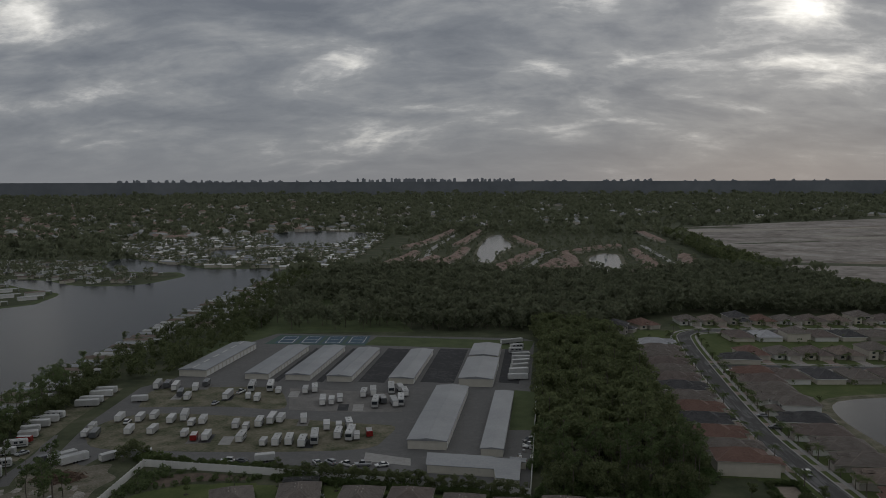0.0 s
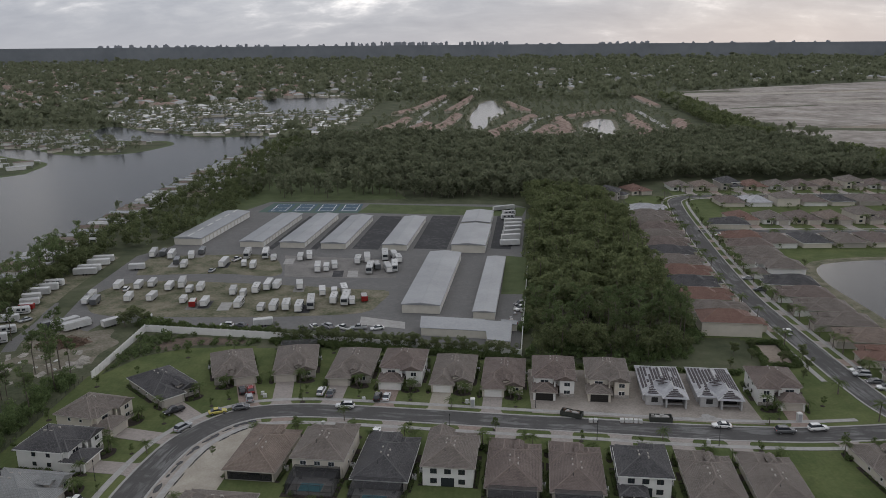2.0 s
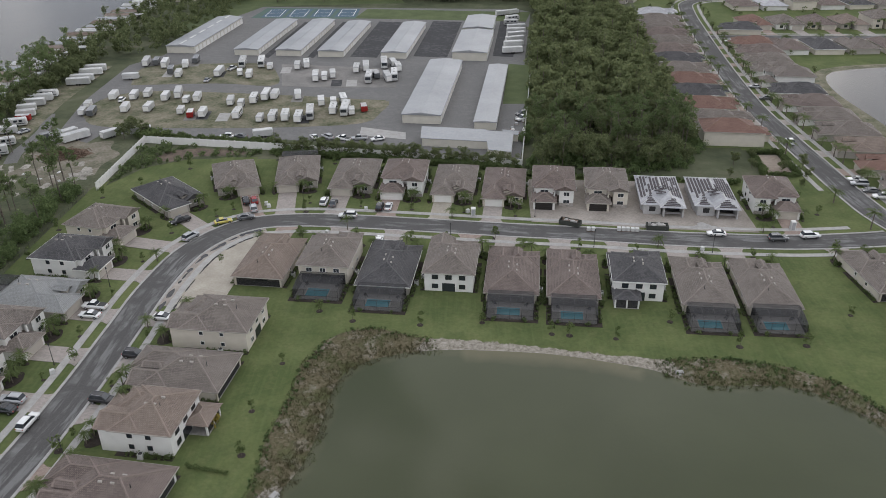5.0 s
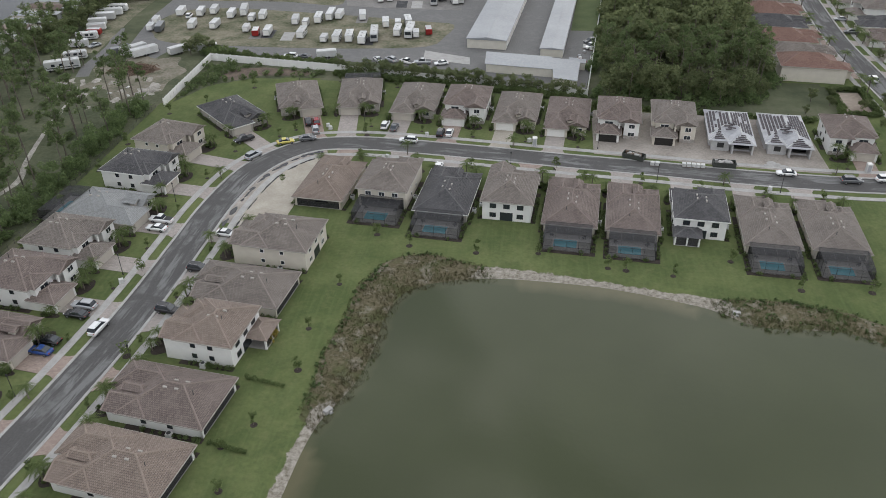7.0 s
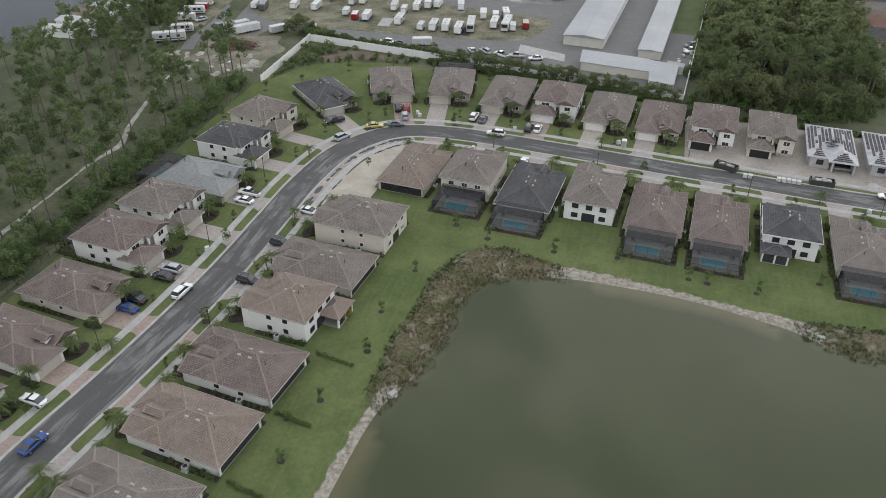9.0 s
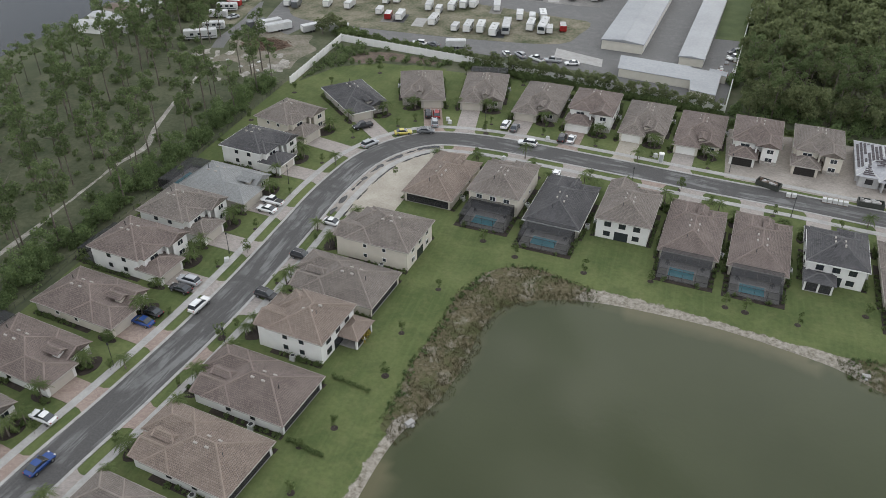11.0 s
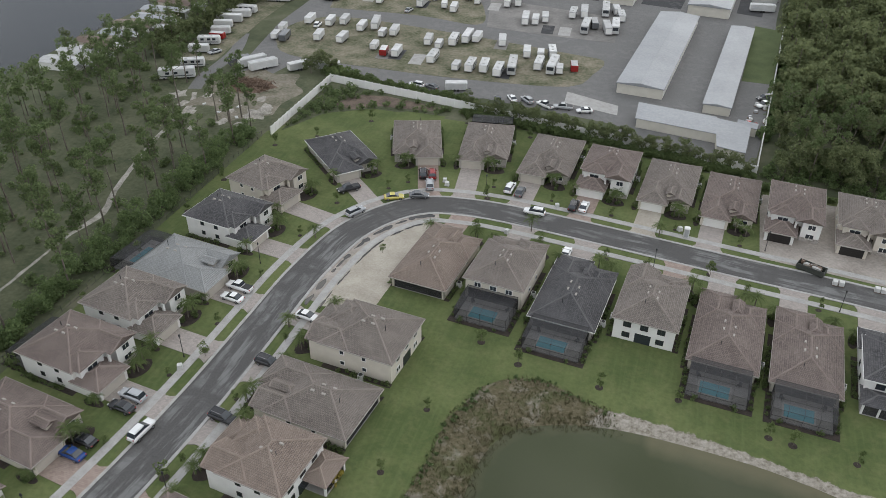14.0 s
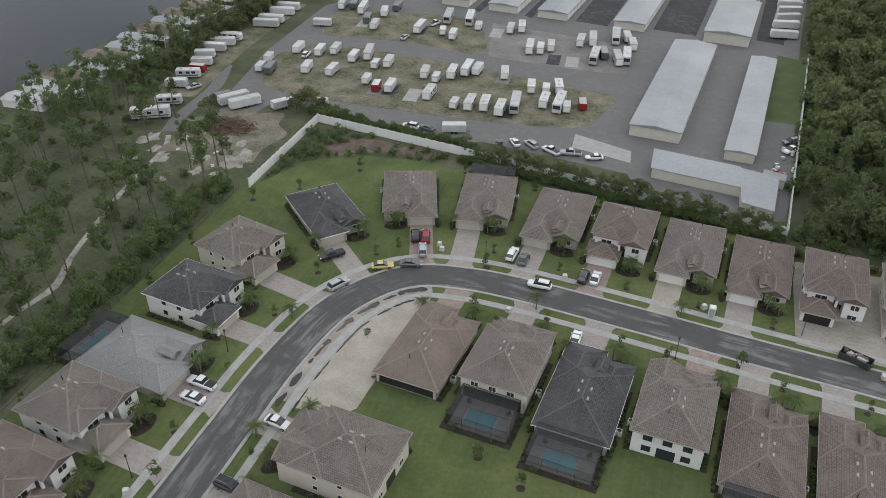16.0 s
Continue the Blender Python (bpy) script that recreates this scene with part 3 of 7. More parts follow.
def near_pond():
    xs, ys = np.arange(-40, 88, 1.6), np.arange(-18, 136, 1.6)
    V, S, keep = [], [], []
    for y in ys:
        for x in xs:
            d, wet = far_from(x, y, SHORE), inside(x, y, LAKE)
            V.append((x, y, -0.55))
            keep.append(wet or d < 3.4)
            reedy = depth_in(x, y, WEST_BANK) > -4 or depth_in(x, y, EAST_BANK) > -4
            S.append((1.0 if not wet else max(0.0, 1 - d / (3.0 if reedy else 5.0))) * (0.5 if reedy else 1.0))
    n = len(xs)
    F = [q for q in ((j * n + i, j * n + i + 1, (j + 1) * n + i + 1, (j + 1) * n + i) for j in range(len(ys) - 1) for i in range(n - 1)) if all(keep[k] for k in q)]
    me = bpy.data.meshes.new("water")
    me.from_pydata(V, [], F)
    me.attributes.new("shallow", "FLOAT", "POINT").data.foreach_set("value", S)
    me.materials.append(M_LAKE)
    return tagged(new("water", me), "still murky green retention pond", "water", kind="structure")


near_pond()
pond("water", EAST_LAKE[:-1], 0.03, M_LAKEB, "pale grey pond behind houses")
pond("water", WEST_LAKE[:-1], 0.03, M_LAKEB, "broad dark grey lake beside mobile homes")
UPPER_LAKE = smooth_line([(-350, 1341), (-321, 1423), (-260, 1417), (-180, 1338), (-181, 1163), (-202, 1097), (-251, 1074), (-291, 1142), (-350, 1341)], 30)
MID_LAGOON = smooth_line([(-304, 908), (-335, 1000), (-330, 1030), (-290, 1036), (-230, 1030), (-232, 1008), (-280, 1000), (-284, 950), (-291, 918), (-304, 908)], 15)
VILLA_POND = smooth_line([(4, 878), (5, 1014), (14, 1150), (24, 1255), (43, 1315), (47, 1196), (54, 1096), (32, 975), (18, 865), (4, 878)], 25)
FOUNTAIN_POND = smooth_line([(124, 816), (128, 880), (138, 933), (162, 980), (173, 965), (164, 890), (154, 825), (135, 781), (124, 816)], 15)
pond("water", UPPER_LAKE[:-1], 0.05, M_LAKEB, "distant lake among homes")
pond("water", MID_LAGOON[:-1], 0.05, M_LAKEB, "distant lagoon among homes")
pond("water", VILLA_POND[:-1], 0.05, M_LAKEB, "long pale pond between terracotta villas")
pond("water", FOUNTAIN_POND[:-1], 0.05, M_LAKEB, "round pond with a fountain")
SHORES = [p for p in WEST_LAKE if p[1] > 540 and p[0] < -192]
setting("bank", ribbon(Geo(), SHORES, 0, -6.5, -0.1, 0.07), M_GRASS, "green mown bank round a lake island", "grass")
for line, wd in ((UPPER_LAKE, -8), (MID_LAGOON, -6), (VILLA_POND, 5), (FOUNTAIN_POND, 5), (EAST_LAKE, 5)):
    if sum(a[0] * b[1] - b[0] * a[1] for a, b in zip(line, line[1:])) > 0:
        wd = -abs(wd)
    else:
        wd = abs(wd)
    setting("bank", ribbon(Geo(), line, 0, wd, -0.1, 0.045), M_GRASSLOT, "worn grass bank round a pond", "grass")

# ---- streets ----
STREET = smooth_line([(-84, -30), (-79.5, 30), (-77, 60), (-74, 80), (-71.8, 98), (-70.5, 115), (-70, 134), (-69.5, 150), (-67, 166), (-61.5, 176.5), (-55, 182), (-47, 183.8), (-36, 184), (-12, 181.5),
                      (10, 178.8), (31, 176.6), (52, 174), (78, 172.5), (98, 174), (104, 175)], 2.5)
CROSS = smooth_line([(138, 128), (119, 158), (107.5, 182), (104.6, 200), (103.4, 228), (102.6, 252), (102.4, 280), (106, 330), (112, 390), (118, 440), (124, 464), (140, 474), (175, 474), (300, 478)], 4.0)
LANE = smooth_line([(114, 382), (135, 382), (200, 380), (300, 384)], 6.0)
ALL_STREETS = (STREET, CROSS, LANE)


def build_street(line, half, first, last):
    setting("road", ribbon(Geo(), line, -half, half, -0.1, 0.03), M_ROAD, "worn grey asphalt street with pale patches", "road")
    g = Geo()
    for s in (-1, 1):
        ribbon(g, line, s * half, s * (half + 0.55), -0.1, 0.12)
    setting("kerb", g, M_CONC, "pale concrete kerb and gutter", "kerb")
    g = Geo()
    for s in (-1, 1):
        a = max(first[0 if s < 0 else 1], 0)
        b = last[0 if s < 0 else 1]
        ribbon(g, line[a:b], s * (half + 2.5), s * (half + 4.0), -0.1, 0.10)
    setting("pavement", g, M_CONC, "pale concrete footpath beside the street", "pavement")


build_street(STREET, 3.4, (0, 0), (-3, -3))
build_street(CROSS, 3.6, (8, 22), (None, None))
build_street(LANE, 3.2, (2, 2), (None, None))

# ---- houses ----
def beam(g, p, q, w=0.30, h=0.13):
    p, q = Vector(p), Vector(q)
    d = (q - p).normalized()
    s = d.cross(Vector((0, 0, 1))).normalized() * w / 2
    u = Vector((0, 0, h))
    a = [p - s, p + u, p + s]
    b = [q - s, q + u, q + s]
    for i, j in ((0, 1), (1, 2)):
        g.face([tuple(a[i]), tuple(b[i]), tuple(b[j]), tuple(a[j])], slot=1)
    return g


def hip(g, caps, x0, x1, y0, y1, z, k=0.42, over=0.5, gable=""):
    """A hip roof over a rectangle; the ends named in gable ('-x', '+x', '-y', '+y') stand upright."""
    x0, x1, y0, y1 = x0 - over, x1 + over, y0 - over, y1 + over
    w, d = x1 - x0, y1 - y0
    run = min(w, d) / 2
    top = z + run * k
    if d >= w:
        a = ((x0 + x1) / 2, y0 if "-y" in gable else y0 + run, top)
        b = ((x0 + x1) / 2, y1 if "+y" in gable else y1 - run, top)
        g.slope([(x1, y0, z), (x1, y1, z), b, a])
        g.slope([(x0, y1, z), (x0, y0, z), a, b])
        ends = [((x0, y0, z), (x1, y0, z), a), ((x1, y1, z), (x0, y1, z), b)]
    else:
        a = (x0 if "-x" in gable else x0 + run, (y0 + y1) / 2, top)
        b = (x1 if "+x" in gable else x1 - run, (y0 + y1) / 2, top)
        g.slope([(x0, y0, z), (x1, y0, z), b, a])
        g.slope([(x1, y1, z), (x0, y1, z), a, b])
        ends = [((x0, y1, z), (x0, y0, z), a), ((x1, y0, z), (x1, y1, z), b)]
    for e in ends:
        g.slope(list(e))
        for p in e[:2]:
            beam(caps, p, e[2])
    if math.dist(a, b) > 0.5:
        beam(caps, a, b)
    # soffit and fascia
    g.face([(x0, y0, z), (x0, y1, z), (x1, y1, z), (x1, y0, z)])
    return top


def fascia(parent, mat, x0, x1, y0, y1, z, over=0.5):
    """A board right round the eaves."""
    x0, x1, y0, y1 = x0 - over, x1 + over, y0 - over, y1 + over
    g = Geo()
    rings = []
    for e, zz in ((0.0, z - 0.2), (0.05, z - 0.2), (0.05, z + 0.02), (0.0, z + 0.02)):
        rings.append([(x0 - e, y0 - e, zz), (x1 + e, y0 - e, zz), (x1 + e, y1 + e, zz), (x0 - e, y1 + e, zz)])
    g.loft(rings, cap=False)
    part("fascia", g, mat, parent)


def window(parent, x, y, z, w, h, side, frame_mat):
    """A window in the wall that faces side: '-y', '+y', '-x' or '+x'."""
    g, p = Geo(), Geo()
    sx, sy = (w, 0.12) if "y" in side else (0.12, w)
    t = 0.09
    if "y" in side:
        for dx, dz, a, b in ((0, 0, w, t), (0, h - t, w, t), (-w / 2 + t / 2, 0, t, h), (w / 2 - t / 2, 0, t, h), (0, 0, 0.06, h)):
            g.box(x + dx, y, z + dz, a, 0.14, b)
        p.box(x, y, z + 0.05, w - 0.1, 0.07, h - 0.1)
    else:
        for dy, dz, a, b in ((0, 0, w, t), (0, h - t, w, t), (-w / 2 + t / 2, 0, t, h), (w / 2 - t / 2, 0, t, h)):
            g.box(x, y + dy, z + dz, 0.14, a, b)
        p.box(x, y, z + 0.05, 0.07, w - 0.1, h - 0.1)
    if frame_mat is None:
        part("window", p, M_GLASS, parent, "dark reflecting glass")
        return
    f = part("window", g, frame_mat, parent)
    part("pane", p, M_GLASS, f, "dark reflecting glass")


def roof_part(parent, mat, *args, label="", **kw):
    g = Geo()
    top = hip(g, g, *args, **kw)
    return part("roof", g, mat, parent, label), top


LABEL = {"taupe": M_TAUPE, "brown": M_BROWN, "tan": M_TAN, "slate": M_SLATE, "grey": M_GREY, "red": M_RED, "paper": M_LUMBER}
WALLS = {"white": M_WHITE, "cream": M_CREAM, "greige": M_GREIGE}


def house(x, y, rot, w, d, storeys=1, roof="taupe", wall="white", side=1, detail=2, porch=0, near="beside a curving street", doors="beige", lanai=0.0):
    """A house whose front (garage, door) faces its own -y. side: +1 has the garage at its own right. detail 2 near, 1 far."""
    roof_mat, wall_mat = LABEL[roof], WALLS[wall]
    h1, h = 2.45, 2.45 if storeys == 1 else 4.7
    ob = thing("house", f"{wall} stucco {'one' if storeys == 1 else 'two'}-storey house with {roof} tile roof {near}", "house", "suburban houses", pose(x, y, 0, 0, 0, rot))
    y0, y1 = -d / 2, d / 2
    gw = w * 0.54                                   # garage block
    gx0, gx1 = (w / 2 - gw, w / 2) if side > 0 else (-w / 2, -w / 2 + gw)
    ox0, ox1 = (-w / 2, w / 2 - gw) if side > 0 else (-w / 2 + gw, w / 2)
    ocx, gcx = (ox0 + ox1) / 2, (gx0 + gx1) / 2
    body = Geo()
    trim = M_GREIGE if roof != "slate" else M_TRIM
    front = y0 + (4.2 if storeys == 1 else 5.0)     # where the full width begins
    # walls
    yb = y1 - lanai                                 # the ground floor stops short where a covered lanai opens
    body.box(0, (front + yb) / 2, -0.2, w, yb - front, h + 0.2)
    if lanai:
        if storeys == 2:
            body.box(0, (yb + y1) / 2, h1, w, lanai, h - h1)
        for s in (-1, 1):
            body.box(s * (w / 2 - 0.25), y1 - 0.25, -0.2, 0.5, 0.5, h1 + 0.2)
            body.box(s * (w / 2 - 0.1), (yb + y1) / 2, -0.2, 0.2, lanai, h1 + 0.2)
        part("lanai_screen", Geo().box(0, y1 - 0.12, 0.05, w - 1.1, 0.04, h1 - 0.1), M_CAGE, ob, "dark insect mesh")
        part("lanai_floor", Geo().box(0, (yb + y1) / 2, -0.1, w - 0.5, lanai, 0.16), M_DECK, ob)
    body.box(gcx, (y0 + front) / 2, -0.2, gw, front - y0, h1 + 0.2)
    fo = y0 + (2.0 if storeys == 1 else 2.6)
    hb = h1 if storeys == 1 else h
    body.box(ocx - side * 0.55, (fo + front) / 2, -0.2, (ox1 - ox0) - 1.1, front - fo, hb + 0.2)
    # roofs
    k = 0.44
    r_ob, top = roof_part(ob, roof_mat, -w / 2, w / 2, front, y1, h, k, label=f"{roof} concrete roof tiles" if roof != "paper" else "white roof underlay")
    fascia(ob, trim, -w / 2, w / 2, front, y1, h)
    fascia(ob, trim, gx0, gx1, y0, front, h1)
    if storeys == 1:
        roof_part(ob, roof_mat, gx0, gx1, y0, front + gw * 0.95, h1 + 0.004, k)
        roof_part(ob, roof_mat, ox0, ox1 - 0.0, fo, front + (ox1 - ox0) * 0.9, h1 + 0.008, k, gable="-y" if detail > 1 and side < 0 else "")
        # a small gable over the entrance
        ex = gx0 - 0.5 if side > 0 else gx1 + 0.5
        body.box(ex, fo + 1.6, 2.3, 1.6, 1.2, 1.2)
        roof_part(ob, roof_mat, ex - 0.8, ex + 0.8, fo + 1.0, fo + 4.6, 3.5, 0.55, 0.3, gable="-y")
    else:
        roof_part(ob, roof_mat, gx0, gx1, y0, front + 0.3, h1 + 0.004, k, gable="+y")
        roof_part(ob, roof_mat, ox0, ox1, fo, front + (ox1 - ox0) * 0.9, h + 0.008, k, gable="-y" if side < 0 else "")
        if detail > 1:
            roof_part(ob, roof_mat, gx0 + 0.6, gx1 - 0.6, front - 1.2, front + 3.4, h + 0.012, k)
            body.box(gcx, front - 0.6, h1, gw - 1.2, 1.2, h - h1)
    part("wall", body, wall_mat, ob)
    # garage door, drive-side frame and entrance
    g = Geo()
    gd = min(gw - 1.2, 4.9)
    for n in range(4):
        g.box(gcx, y0 - 0.02, 0.05 + n * 0.5, gd, 0.10, 0.48)
    part("garage_door", g, M_GARAGEW if doors == "white" else M_GARAGE if doors == "beige" else M_BRONZE, ob, f"{doors} sectional garage door")
    ex = gx0 - 0.55 if side > 0 else gx1 + 0.55
    g = Geo().box(ex, front - 0.03, 0.0, 1.1, 0.1, 2.1)
    part("front_door", g, M_DOOR, ob, "dark wooden entrance door")
    if detail > 1:
        for s in (-1, 1):
            part("entry_column", Geo().box(ex + s * 0.75, fo + 0.35, 0, 0.4, 0.4, 2.4 if storeys == 1 else 4.3), M_STONE if storeys == 1 else wall_mat, ob)
        g = Geo().box(ocx - side * 0.55, fo - 0.05, 0, (ox1 - ox0) - 1.15, 0.1, 1.0)
        part("stone_base", g, M_STONE, ob, "grey stone veneer")
        for n in range(4):
            vx, vy = (-1) ** n * 0.9, front + (y1 - front) * (0.42 + 0.07 * n)
            zz = top - abs(vx) * k
            part("roof_vent", Geo().box(vx, vy, zz - 0.15, 0.32, 0.7, 0.32, taper=0.9), M_GREIGE, r_ob, "pale roof vent")
        for n in range(1):
            sx = 0.9
            v = Geo().tube((sx, y1 - 3.4 - n * 1.6, top - abs(sx) * k - 0.9), (sx, y1 - 3.4 - n * 1.6, top - abs(sx) * k + 0.35), 0.07, 0.07, 6)
            part("vent_pipe", v, M_BLACK, r_ob)
    # windows
    fm = (M_TRIM if wall != "white" else M_BRONZE) if detail > 1 else None
    ff = M_TRIM if detail > 1 else None
    window(ob, ocx - side * 0.55, fo - 0.03, 0.7, 1.7, 1.3, "-y", ff)
    levels = (0.7,) if storeys == 1 else (0.7, 2.95)
    for z in levels:
        if detail > 1:
            for n, f in enumerate((0.22, 0.5, 0.78)):
                if z < 1 and n == 1:
                    g = Geo().box(w * (f - 0.5), yb + 0.02, 0.02, 2.8, 0.1, 2.0)
                    part("sliding_door", g, M_GLASS, ob, "dark glass sliding doors")
                else:
                    window(ob, w * (f - 0.5), (yb if z < 1 else y1) + 0.02, z, 1.4, 1.1, "+y", fm)
        for s in (-1, 1):
            for f in ((0.3, 0.62) if detail > 1 else ()):
                window(ob, s * (w / 2 + 0.02), front + (y1 - front) * f, z + 0.25, 0.9, 0.9, "+x" if s > 0 else "-x", fm)
    if storeys == 2:
        window(ob, ocx - side * 0.55, fo - 0.03, 3.0, 1.6, 1.2, "-y", ff)
        window(ob, gcx, front - (1.23 if detail > 1 else 0.03), 3.1, 2.2, 1.1, "-y", ff)
    if detail > 1:
        # air conditioner on its pad
        s = -side
        ac = thing("air_conditioner", "pale grey outdoor air-conditioning unit beside a house wall", "air conditioner", "air conditioners", ob.matrix_basis @ pose(s * (w / 2 + 0.9), y1 - 5.2, 0))
        part("cabinet", Geo().box(0, 0, 0.1, 0.85, 0.85, 0.85), M_PLASTIC, ac)
        part("grille", Geo().tube((0, 0, 0.95), (0, 0, 1.0), 0.36, 0.33, 10), M_BLACK, ac)
        part("pad", Geo().box(0, 0, 0, 1.1, 1.1, 0.1), M_CONC, ac)
    if porch:
        # roofed back porch with columns
        pw, pd = w * 0.5, 3.6
        px = -side * 0 + porch * (w / 2 - pw / 2)
        g = Geo()
        hip(g, g, px - pw / 2, px + pw / 2, y1 - 0.5, y1 + pd, 2.3, 0.34, 0.4)
        part("porch_roof", g, roof_mat, ob)
        for s in (-1, 0, 1):
            part("porch_column", Geo().box(px + s * (pw / 2 - 0.2), y1 + pd - 0.2, 0, 0.32, 0.32, 2.3), wall_mat, ob)
        part("porch_screen", Geo().box(px, y1 + pd - 0.22, 0.05, pw - 0.3, 0.04, 2.2), M_CAGE, ob)
        part("porch_floor", Geo().box(px, y1 + pd / 2, -0.1, pw, pd, 0.16), M_DECK, ob)
    return ob


def cage(m, w, d, y1, pool=True, hgt=2.5):
    """A screened pool enclosure behind a house: frame bars, mesh panels, deck and pool."""
    ob = thing("pool_cage", "dark bronze screened enclosure over a back-yard patio" + (" with a blue pool" if pool else ""), "screen enclosure", "pool cages", m @ pose(0, y1, 0))
    part("deck", Geo().box(0, d / 2, -0.15, w, d, 0.22), M_DECK, ob, "grey paved deck")
    nx, ny = max(3, round(w / 2.4)), max(2, round(d / 2.4))
    bars = []
    for i in range(nx + 1):
        x = -w / 2 + w * i / nx
        bars += [((x, d, 0.05), (x, d, hgt)), ((x, 0.1, hgt + 0.5), (x, d * 0.55, hgt + 0.5)), ((x, d * 0.55, hgt + 0.5), (x, d, hgt))]
    for j in range(ny):
        y = 0.1 + d * j / ny
        for s in (-1, 1):
            bars.append(((s * w / 2, y, 0.05), (s * w / 2, y, hgt + 0.4)))
        bars.append(((-w / 2, y, hgt + 0.45), (w / 2, y, hgt + 0.45)))
    for z in (0.1, 1.0, hgt):
        bars.append(((-w / 2, d, z), (w / 2, d, z)))
        for s in (-1, 1):
            bars.append(((s * w / 2, 0, z), (s * w / 2, d, z)))
    for p, q in bars:
        part("frame_bar", Geo().tube(p, q, 0.032, 0.032, 4), M_BRONZE, ob)
    g = Geo()
    g.face([(-w / 2, d, 0.1), (w / 2, d, 0.1), (w / 2, d, hgt), (-w / 2, d, hgt)])
    for s in (-1, 1):
        g.face([(s * w / 2, 0, 0.1), (s * w / 2, d, 0.1), (s * w / 2, d, hgt), (s * w / 2, d * 0.55, hgt + 0.5), (s * w / 2, 0, hgt + 0.5)])
    g.face([(-w / 2, 0, hgt + 0.5), (w / 2, 0, hgt + 0.5), (w / 2, d * 0.55, hgt + 0.5), (-w / 2, d * 0.55, hgt + 0.5)])
    g.face([(-w / 2, d * 0.55, hgt + 0.5), (w / 2, d * 0.55, hgt + 0.5), (w / 2, d, hgt), (-w / 2, d, hgt)])
    part("screen", g, M_CAGE, ob, "fine dark insect mesh")
    if pool:
        p = thing("swimming_pool", "rectangular turquoise swimming pool with a pale coping", "pool", "swimming pools", m @ pose(0.4, y1 + d * 0.56, 0))
        pw, pd = w * 0.52, d * 0.5
        for cx, cy, sx, sy in ((0, -pd / 2, pw + 0.3, 0.3), (0, pd / 2, pw + 0.3, 0.3), (-pw / 2, 0, 0.3, pd - 0.3), (pw / 2, 0, 0.3, pd - 0.3)):
            part("coping", Geo().box(cx, cy, 0.06, sx, sy, 0.06), M_CONC, p)
        part("pool_surface", Geo().box(0, 0, 0.06, pw - 0.3, pd - 0.3, 0.03), M_POOL, p, "clear turquoise water")
        for s in (-1, 1):
            ch = thing("patio_chair", "dark patio chair on the pool deck", "chair", "patio chairs", m @ pose(s * w * 0.34, y1 + 1.3, 0.07, 0, 0, 40 * s))
            part("seat", Geo().box(0, 0, 0.38, 0.6, 0.6, 0.08), M_BLACK, ch)
            part("backrest", Geo().box(0, -0.28, 0.46, 0.6, 0.06, 0.5), M_BLACK, ch)
            for a in (-1, 1):
                for b in (-1, 1):
                    part("leg", Geo().box(a * 0.26, b * 0.26, 0, 0.05, 0.05, 0.38), M_BLACK, ch)
    # mulched strip and planting round the cage
    ring = [(-w / 2 - 0.05, 0.1), (-w / 2 - 0.05, d + 0.05), (w / 2 + 0.05, d + 0.05), (w / 2 + 0.05, 0.1), (w / 2 + 1.0, 0.1), (w / 2 + 1.0, d + 1.0), (-w / 2 - 1.0, d + 1.0), (-w / 2 - 1.0, 0.1)]
    P = [m @ Vector((x, y1 + y, 0)) for x, y in ring]
    setting("garden_bed", Geo().prism([(p.x, p.y) for p in P], -0.05, 0.05), M_MULCH, "dark mulch strip round a pool enclosure", "garden bed")
    bushes(m, [(-w / 2 - 0.6, y1 + d * f) for f in (0.15, 0.4, 0.65, 0.9)] + [(w / 2 + 0.6, y1 + d * f) for f in (0.15, 0.4, 0.65, 0.9)] + [(-w * 0.3, y1 + d + 0.6), (w * 0.35, y1 + d + 0.6)], 0.55)
    return ob


def driveway(m, gx, y0, width, mat, lines=None):
    """Pavers from the garage to the kerb."""
    d = 1.0
    while d < 22:
        p = m @ Vector((gx, y0 - d, 0))
        if min(far_from(p.x, p.y, s) for s in ALL_STREETS) < 3.95:
            break
        d += 0.25
    P = [m @ Vector(q) for q in ((gx - width / 2, y0, 0), (gx - width / 2, y0 - d + 1.2, 0), (gx - width / 2 - 0.6, y0 - d, 0), (gx + width / 2 + 0.6, y0 - d, 0), (gx + width / 2, y0 - d + 1.2, 0), (gx + width / 2, y0, 0))]
    setting("driveway", Geo().prism([(p.x, p.y) for p in P], -0.1, 0.085), mat, "paved driveway from street to garage", "driveway")
    return d


# ---- plants ----
rnd = random.Random(7)


def crown_mesh(name, mat, n, blobs, leaf, seed, flat=0.55):
    """Leaf clumps scattered over several lobes. blobs: (x, y, z, radius)."""
    r = np.random.RandomState(seed)
    b = np.array(blobs, float)
    which = r.randint(0, len(b), n)
    v = r.normal(size=(n, 3))
    v /= np.linalg.norm(v, axis=1)[:, None]
    rad = b[which, 3] * (0.55 + 0.5 * r.rand(n) ** 0.6)
    c = b[which, :3] + v * rad[:, None] * np.array([1, 1, flat + 0.2])
    a = r.normal(size=(n, 3))
    nrm = v + 0.7 * r.normal(size=(n, 3)) + np.array([0, 0, 0.5])
    nrm /= np.linalg.norm(nrm, axis=1)[:, None]
    u = np.cross(nrm, a)
    u /= np.linalg.norm(u, axis=1)[:, None]
    w = np.cross(nrm, u)
    s = (leaf * (0.6 + 0.8 * r.rand(n)))[:, None]
    bend = nrm * s * 0.3
    blade = np.stack([c - u * s - bend, c + u * s * 0.9 + w * s * 0.25 - bend, c + w * s * 1.25], 1).reshape(-1, 3)
    return blade, np.arange(n * 3).reshape(n, 3)


